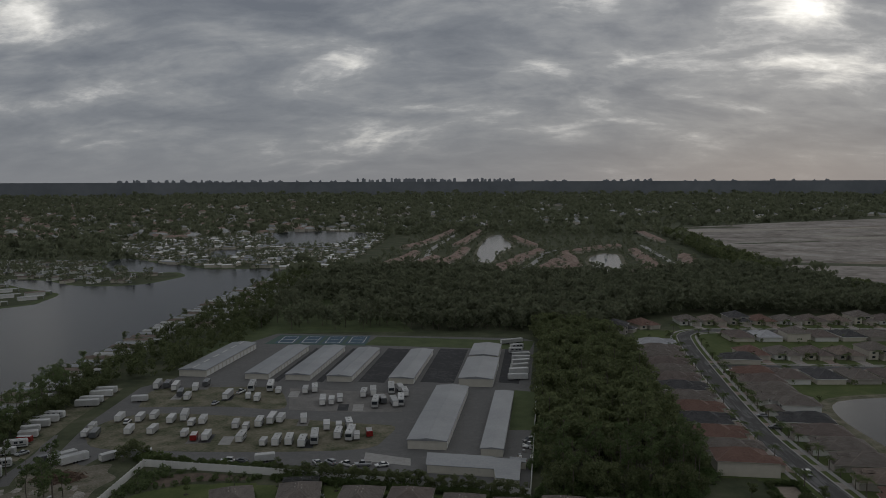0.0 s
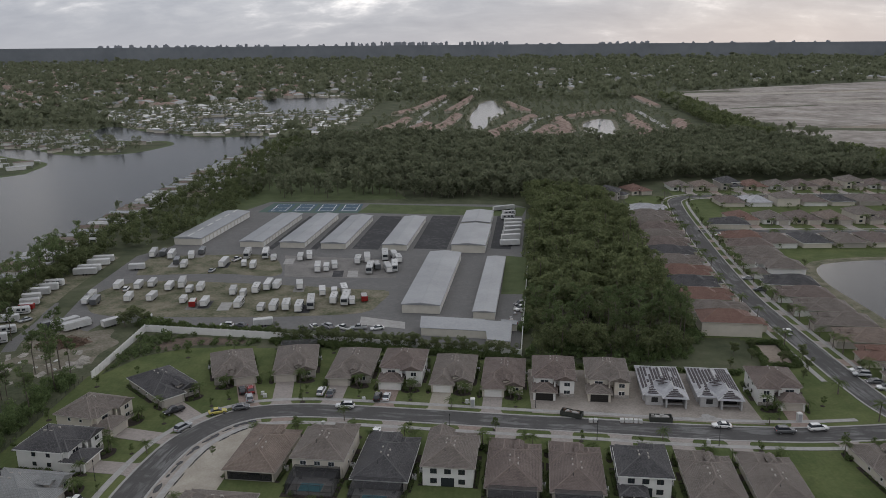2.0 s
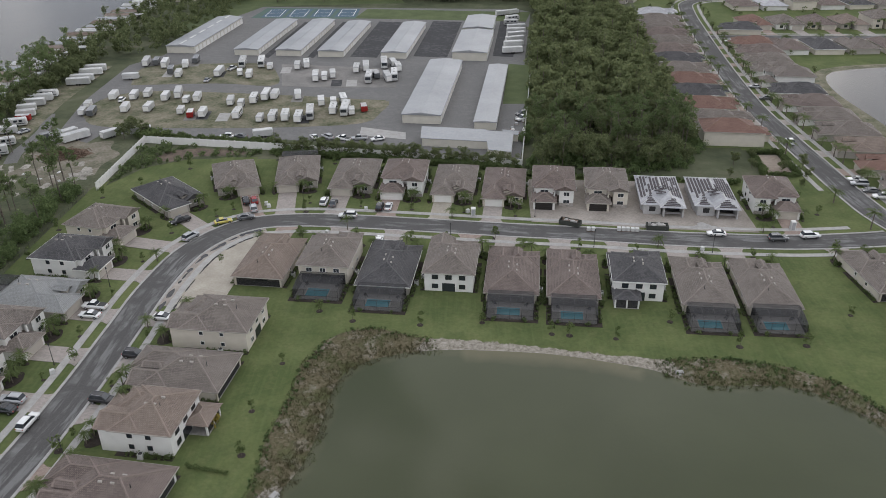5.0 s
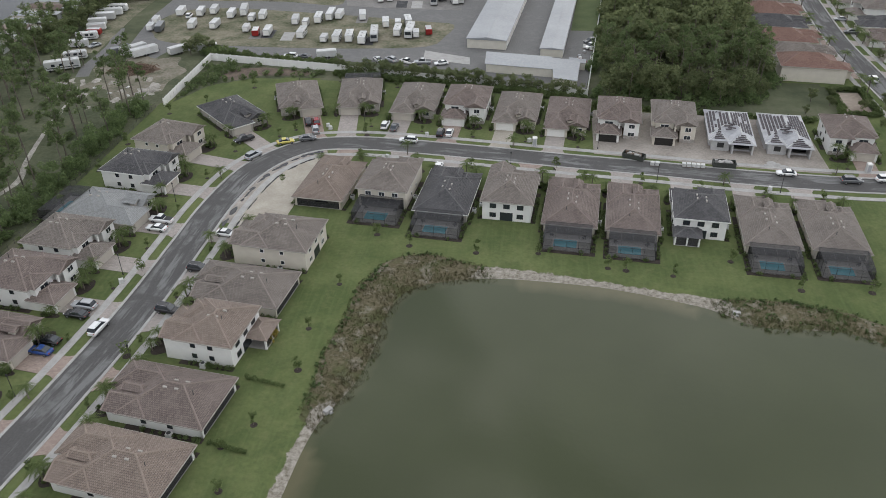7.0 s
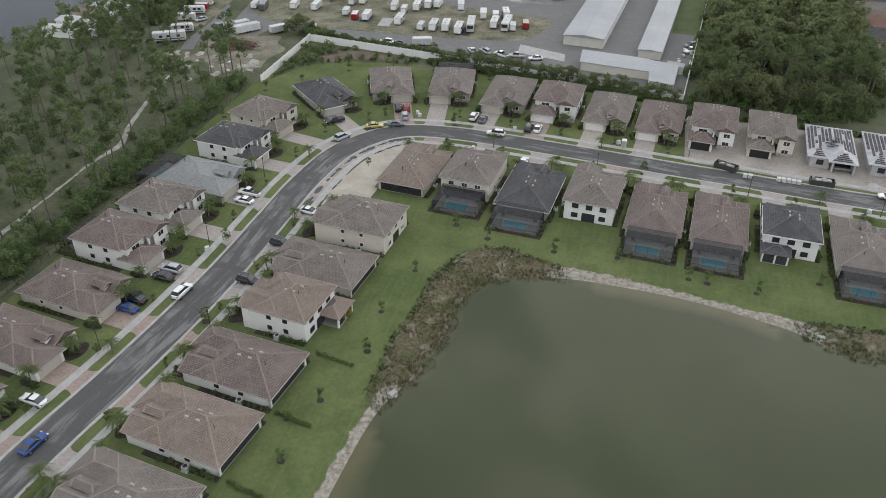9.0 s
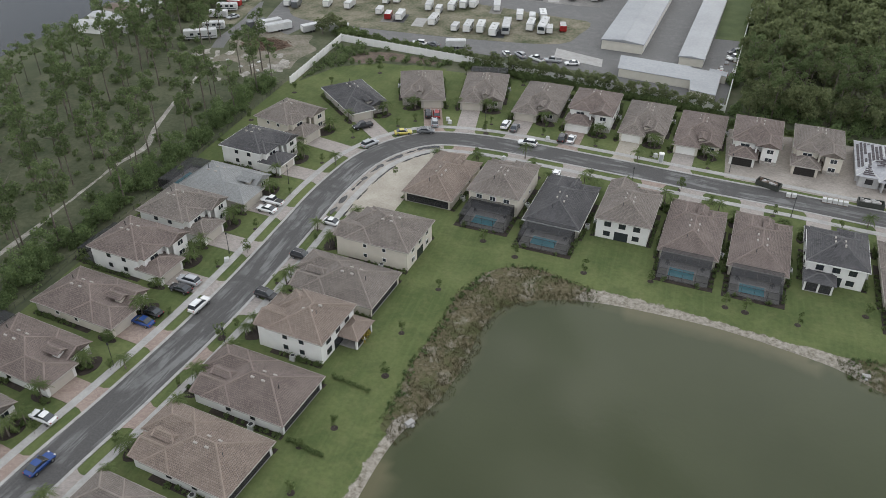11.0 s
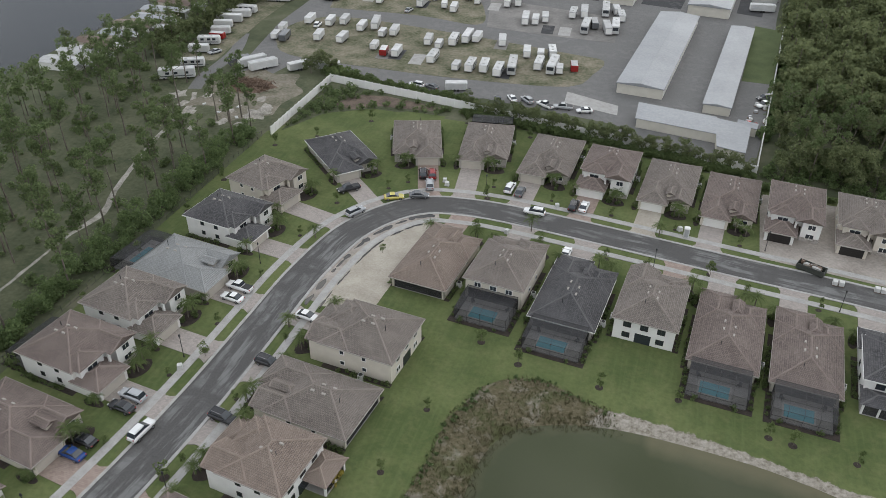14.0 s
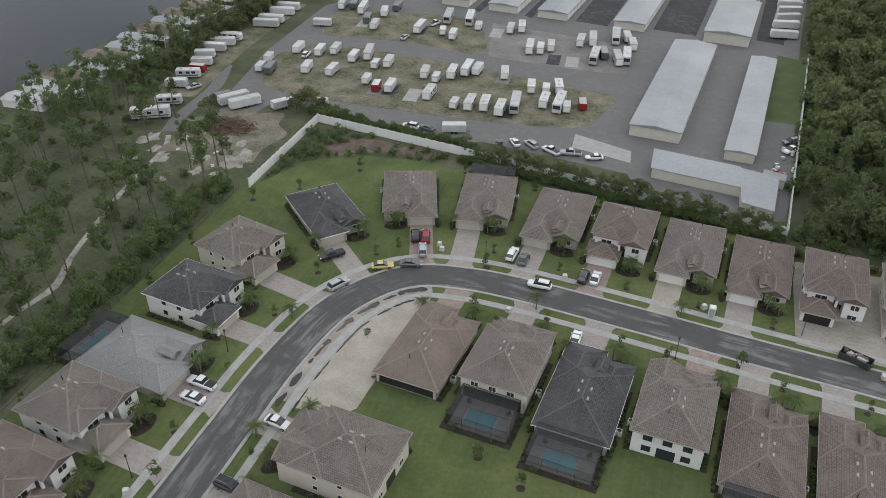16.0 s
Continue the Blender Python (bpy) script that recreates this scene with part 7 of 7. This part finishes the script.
pines = [p for p in scatter(PINE_WOOD, 6.6, 33, keep=0.62) if far_from(*p, TRACK) > 2.2 and not (p[0] > -137 and p[1] > 212)]
pines.sort(key=lambda p: -p[0])
for x, y in pines[:130]:
    tree("pine", x, y, rnd.uniform(1.0, 1.5))
merged("pine_wood", "sparse tall pine crowns", M_PINE, crowns(420, 0.33, 14, 80, 1.8, 6.5, 13.5, 0.9), [(x, y, rnd.uniform(0.8, 1.1)) for x, y in pines[130:]], "woods")
merged("pine_stems", "thin pine trunks", M_TRUNK, [stem_quads(12.5, 0.13)], [(x, y, 1.0) for x, y in pines[130:]], "tree trunks")
under = [(x, y, rnd.uniform(0.6, 1.7)) for x, y in scatter(PINE_WOOD, 3.0, 34, keep=0.17) if far_from(x, y, TRACK) > 1.6 and not (x > -137 and y > 208)]
edge = [(-108.5 - rnd.uniform(0, 4.5), 62 + k * 0.62, rnd.uniform(0.8, 2.0)) for k in range(225) if k % 19 > 2]
corner = [(x, y, rnd.uniform(0.5, 1.3)) for x, y in scatter([(-103, 208), (-103, 239), (-63, 233), (-66, 229), (-84, 228), (-97, 220)], 1.6, 35, keep=0.62) if not inside(x, y, SOIL) or rnd.random() < 0.22]
FINE = [crown_mesh("bush", None, 240, lobes(random.Random(300 + k), 7, 0.8, 0.3, 1.6, 0.6), 0.16, 300 + k) for k in range(5)]
BUSHES = [crown_mesh("bush", None, 95, lobes(random.Random(90 + k), 5, 0.6, 0.3, 1.3, 0.7), 0.27, 90 + k) for k in range(5)]
merged("undergrowth", "tangled green undergrowth below pines", M_PINE, BUSHES, under + corner, "undergrowth")
merged("shrub_belt", "bright green shrubs and saplings along the wood edge", M_SHRUB, FINE, edge, "shrubs")
saplings = [(-110 - rnd.uniform(0, 3.5), 64 + k * 3.1 + rnd.uniform(-1, 1), rnd.uniform(0.45, 0.95)) for k in range(45) if k % 7 != 3]
merged("shrub_belt", "bright green saplings leaning over the wire fence", M_SHRUB, crowns(1000, 0.26, 12, 210, 2.2, 1.2, 7.5, 1.3), saplings, "shrubs")
skirt = [(x, y, rnd.uniform(0.7, 1.9)) for x, y in scatter([(16, 218), (44, 213.5), (67, 220), (74, 236), (75, 262), (60, 240), (22, 232)], 2.0, 39, keep=0.75)]
skirt += [(20 + k * 0.13 + rnd.uniform(-2, 2), 240 + k * 1.2, rnd.uniform(0.9, 2.2)) for k in range(110)]
merged("undergrowth", "green brush along the foot of the woods", M_SHRUB, FINE, skirt, "undergrowth")
for x, y in ((-107, 247), (-111, 248.5), (-113, 245)):
    tree("oak", x, y, rnd.uniform(0.55, 0.85))
wood_strip = [(x, y, rnd.uniform(0.6, 1.1)) for x, y in scatter([(-178, 335), (-160, 335), (-150, 345), (-140, 360), (-125, 460), (-140, 560), (-150, 780), (-172, 780), (-176, 560), (-178, 420)], 6.0, 36, keep=0.7)]
wood_strip += [(x, y, rnd.uniform(0.35, 0.7)) for x, y in scatter([(-198, 220), (-176, 220), (-172, 700), (-196, 700)], 8.0, 37, keep=0.6)]
wood_strip += [(x, y, rnd.uniform(0.5, 0.8)) for x, y in scatter([(-168, 240), (-163, 240), (-160, 340), (-168, 340)], 2.4, 38)]
merged("tree_belt", "uneven green tree belt between yard and mobile homes", M_LEAF, crowns(210, 0.58, 9, 110, 2.2, 2.2, 8.4, 1.6), wood_strip, "woods")
park_trees = []
for poly, seed in ((ISLAND, 41), (NORTH_PARK, 42)):
    park_trees += [(x, y, rnd.uniform(0.5, 1.0)) for x, y in scatter(poly, 11, seed, LAGOONS, keep=0.75)]
park_trees += [(x, y, rnd.uniform(0.5, 0.9)) for x, y in scatter([(-120, 770), (250, 760), (260, 1150), (210, 1450), (-70, 1500), (-105, 1080)], 15, 43, keep=0.8, avoid=(VILLA_POND, FOUNTAIN_POND))]
merged("garden_trees", "garden trees among distant homes, their green paled for haze", M_FAR_HAZE, crowns(80, 0.95, 7, 130, 2.4, 2.0, 8.0, 1.9), park_trees, "trees")
estate_trees = [(x, y, rnd.uniform(0.3, 0.55)) for x, y in scatter([(76, 236), (76, 440), (140, 510), (290, 520), (290, 345), (150, 340), (132, 230)], 13, 44, keep=0.5, avoid=(EAST_LAKE,))]
estate_trees = [p for p in estate_trees if min(far_from(p[0], p[1], s) for s in ALL_STREETS) > 7]
merged("garden_trees", "small garden trees between estate houses", M_LEAF, crowns(120, 0.7, 7, 150, 2.0, 2.0, 7.0, 1.7), estate_trees, "trees")

far_places = []
rw = random.Random(51)
while len(far_places) < 6000:
    y = 700 + 4100 * rw.random() ** 1.35
    x = rw.uniform(-0.72, 0.7) * y
    if (-145 < x < 300 and y < 760) or inside(x, y, NORTH_PARK) or inside(x, y, ISLAND) or (-130 < x < 285 and y < 1300) or (x < -180 and y < 840 and x > -540) or inside(x, y, [(296, 876), (354, 1489), (952, 1862), (1500, 1800), (1100, 1000), (560, 640), (322, 617)]):
        continue
    far_places.append((x, y, rw.uniform(0.8, 1.5) * (1 + y / 2500)))
# leaf colour here includes the paling of distance haze
merged("far_woods", "far woods reaching to the horizon, haze painted into the green", M_FAR_HAZE, crowns(26, 2.1, 6, 170, 2.8, 1.0, 6.5, 2.2), far_places, "woods")
site_trees = [(x, y, rw.uniform(0.8, 1.4)) for x, y in scatter([(285, 620), (325, 610), (560, 630), (600, 560), (280, 540)], 7.5, 61)]
site_trees += [(x, y, rw.uniform(0.9, 1.4)) for x, y in scatter([(262, 760), (292, 720), (300, 900), (340, 1300), (310, 1320), (268, 900)], 8, 62)]
merged("tree_belt", "dark tree belt round the cleared site", M_LEAF, crowns(110, 0.95, 8, 190, 2.4, 3.0, 9.2, 1.8), site_trees, "woods")

# ---- pond edge ----
def reed_tufts():
    out = []
    for k in range(5):
        r = random.Random(k)
        V = []
        for _ in range(9):
            a, lean, h = r.uniform(0, 6.28), r.uniform(0.1, 0.5), r.uniform(0.4, 0.9)
            bx, by = r.uniform(-0.4, 0.4), r.uniform(-0.4, 0.4)
            dx, dy = math.cos(a), math.sin(a)
            w = 0.026
            V += [(bx - dy * w, by + dx * w, -0.3), (bx + dy * w, by - dx * w, -0.3), (bx + dx * lean + dy * w, by + dy * lean - dx * w, h), (bx + dx * lean - dy * w, by + dy * lean + dx * w, h)]
        out.append((np.array(V, float), np.arange(36).reshape(9, 4)))
    return out


rr = random.Random(71)
brown, green, weeds = [], [], []
for _ in range(52000):
    x, y = rr.uniform(-36, 84), rr.uniform(70, 137)
    west, east = depth_in(x, y, WEST_BANK), depth_in(x, y, EAST_BANK)
    if max(west, east) < -0.5:
        continue
    d, wet = far_from(x, y, SHORE), inside(x, y, LAKE)
    if wet and d > 0.3 + 0.35 * math.sin(x * 0.8 + y):
        continue
    z = -0.6 if wet else -0.75 * max(0.0, 1 - d / 4.5) ** 1.3
    patch = math.sin(x * 0.55 + y * 0.31) + math.sin(y * 0.47 - x * 0.36)
    size = rr.uniform(0.3, 0.65) if d < 3 else rr.uniform(0.22, 0.5)
    if d > 3 and patch > 0.9 and rr.random() < 0.75:
        continue
    (green if (east > west and rr.random() < 0.65) or (west > east and patch < -0.8) else brown).append((x, y, size, z))
    if (not wet and max(west, east) < 1.4 and d > 3 and rr.random() < 0.16) or (east > west and rr.random() < 0.05):
        weeds.append((x, y, rr.uniform(0.14, 0.38), z))
merged("reeds", "dry brown reeds along the pond edge", M_REED, reed_tufts(), brown, "reeds")
merged("reeds", "fresh green marsh grass along the pond edge", M_MARSH, reed_tufts(), green, "reeds")
merged("bank_weeds", "low green weeds where lawn meets the bank", M_SHRUB, BUSHES, weeds, "weeds")
outfall = tagged(part("drain_outfall", Geo().box(0, 0, -0.5, 1.6, 1.0, 0.7, taper=0.85).tube((0, -0.5, -0.25), (0, -0.9, -0.3), 0.3, 0.3, 10), M_CONC), "pale concrete drain outfall on the bank", "drain", "drain outfalls")
outfall.matrix_basis = pose(-29.4, 88.6, -0.2, 0, 0, 60)
copy_thing(outfall, pose(39.6, 120.6, -0.2, 0, 0, 0))

for yy, xa, xb in ((94.2, -44.5, -38), (79.6, -45.5, -39.5), (65.4, -46.5, -41)):
    EDGING.extend((xa + (xb - xa) * k / 9, yy - k * 0.15, 0.5) for k in range(10))
# planting along house walls and pool cages, as one
merged("border_planting", "low green shrubs planted along house walls", M_HEDGE, BUSHES, [(x, y, s * 0.9) for x, y, s in EDGING], "shrubs")

# ---- trees and fittings along the streets ----
for k in range(6, len(STREET) - 6, 5):
    for s in (-1, 1):
        if (k + (s > 0) * 2) % 3 == 0:
            x, y = offset(STREET, s * 4.9)[k]
            if (16 < x < 73 and s > 0) or (s < 0 and x < -49 and 141 < y < 184):
                continue
            (palm if (k + s) % 2 else lambda a, b: tree("young", a, b, 1.1))(x, y)
for k in range(8, len(CROSS) - 4, 4):
    for s in (-1, 1):
        x, y = offset(CROSS, s * 7.4)[k]
        palm(x, y, rnd.uniform(1.0, 1.5), "tall palm beside the street") if k % 3 else tree("oak", x, y, 0.42)
# young trees on the lawn by the pond
for x, y in ((-35, 122), (-37.5, 108), (-36.5, 97), (-31, 140.5), (-23.5, 136.8), (-9.5, 135.5), (3.2, 136.5), (17, 132.5), (20.5, 132), (29.5, 131), (41.5, 137.2), (53, 128.5), (66, 129), (79, 140), (88, 128), (-40, 84), (-41, 71), (-43.5, 79), (-104, 110), (-104.2, 128), (-104, 145), (-104.5, 163),
             (-104, 178), (-101, 198), (-93, 206), (-83, 219), (-58, 226), (-40, 223), (-24, 220), (88, 196), (90.5, 188), (83, 203), (-57.5, 161)):
    tree("young", x, y, rnd.uniform(0.75, 1.1))
croton = [crown_mesh("bush", None, 320, lobes(random.Random(5), 7, 1.0, 0.4, 1.5, 0.8), 0.25, 5)]
b = new("croton_bush", leaf_mesh("croton_bush", M_YELLOWBUSH, *croton[0]))
b.matrix_basis = pose(-43.6, 104.6, 0)
tagged(b, "bright yellow-green croton bush beside a house", "shrub")


def street_lamp(x, y, head):
    ob = thing("street_lamp", "thin dark street lamp post on the verge", "street lamp", "street lamps", pose(x, y, 0, 0, 0, head))
    part("post", Geo().tube((0, 0, 0), (0, 0, 4.6), 0.07, 0.05, 6), M_BLACK, ob)
    part("lamp_head", Geo().tube((0, 0, 4.6), (0, 0, 5.0), 0.2, 0.12, 8), M_BLACK, ob)
    part("base", Geo().tube((0, 0, 0), (0, 0, 0.4), 0.14, 0.1, 8), M_BLACK, ob)
    return ob


lamp_one = street_lamp(-79.5, 150, 0)
for x, y in ((-43.5, 191.2), (-78.6, 121), (-64.6, 95), (30.5, 169.5), (17.6, 186.4), (-4, 172.6), (58, 167), (-80.5, 86)):
    copy_thing(lamp_one, pose(x, y, 0))
for k, (x, y) in enumerate([(-53.2, 192), (-54.2, 193.5), (-26.8, 190.3), (-77.6, 118.3), (0.2, 189), (-63.6, 100.6), (56, 168.3), (-35, 176.4)]):
    ob = thing("utility_box", "green-grey metal utility cabinet on a lawn", "utility box", "utility boxes", pose(x, y, 0.02, 0, 0, 10 * k))
    part("cabinet", Geo().box(0, 0, 0.1, 0.9, 0.8, 0.8, taper=0.94), M_PLASTIC, ob)
    part("plinth", Geo().box(0, 0, 0, 1.1, 1.0, 0.1), M_CONC, ob)
# black wire fence along the west lawn edge
fence = thing("wire_fence", "black wire mesh fence along the lawn edge", "fence")
for k in range(60):
    y = 60 + k * 2.4
    part("fence_post", Geo().tube((-106.6, y, 0), (-106.6, y, 1.5), 0.035, 0.035, 5), M_BLACK, fence)
for z in (0.2, 1.45):
    part("fence_rail", Geo().tube((-106.6, 60, z), (-106.6, 201.6, z), 0.025, 0.025, 4), M_BLACK, fence)
# raw verge with puddles between kerb, new footpath and the bare lot
M_PUDDLE = plain("wet_black_mud", (0.022, 0.020, 0.018), 0.12, 0.0, 0.5)
k0 = min(range(len(STREET)), key=lambda i: math.dist(STREET[i], (-70, 141)))
k1 = min(range(len(STREET)), key=lambda i: math.dist(STREET[i], (-51, 183)))
VERGE = STREET[k0:k1]
setting("raw_verge", ribbon(Geo(), VERGE, -3.97, -5.88, -0.1, 0.046), M_PLOT, "raw muddy verge beside the new kerb", "dirt")
rp = random.Random(13)
for side, lo, hi, n in ((-4.75, 0.25, 0.75, 15), (-7.75, 0.1, 0.3, 13)):
    line = offset(VERGE, side)
    for k in range(n):
        i = min(len(line) - 2, int((k + rp.uniform(0.05, 0.95)) / n * (len(line) - 1)))
        (x, y), (x2, y2) = line[i], line[i + 1]
        a = math.atan2(y2 - y, x2 - x)
        rx, ry = rp.uniform(0.9, 2.4), rp.uniform(lo, hi)
        pts = []
        for q in range(9):
            b = 2 * math.pi * q / 9
            u, v = rx * math.cos(b) * rp.uniform(0.7, 1.1), ry * math.sin(b) * rp.uniform(0.6, 1.2)
            pts.append((x + u * math.cos(a) - v * math.sin(a), y + u * math.sin(a) + v * math.cos(a)))
        setting("puddle", Geo().prism(smooth_line(pts + pts[:1], 0.3)[:-1], 0.0, 0.05 + 0.0012 * k + (0.06 if side < -6 else 0.0)), M_PUDDLE, "dark muddy puddle on the raw verge", "puddle")
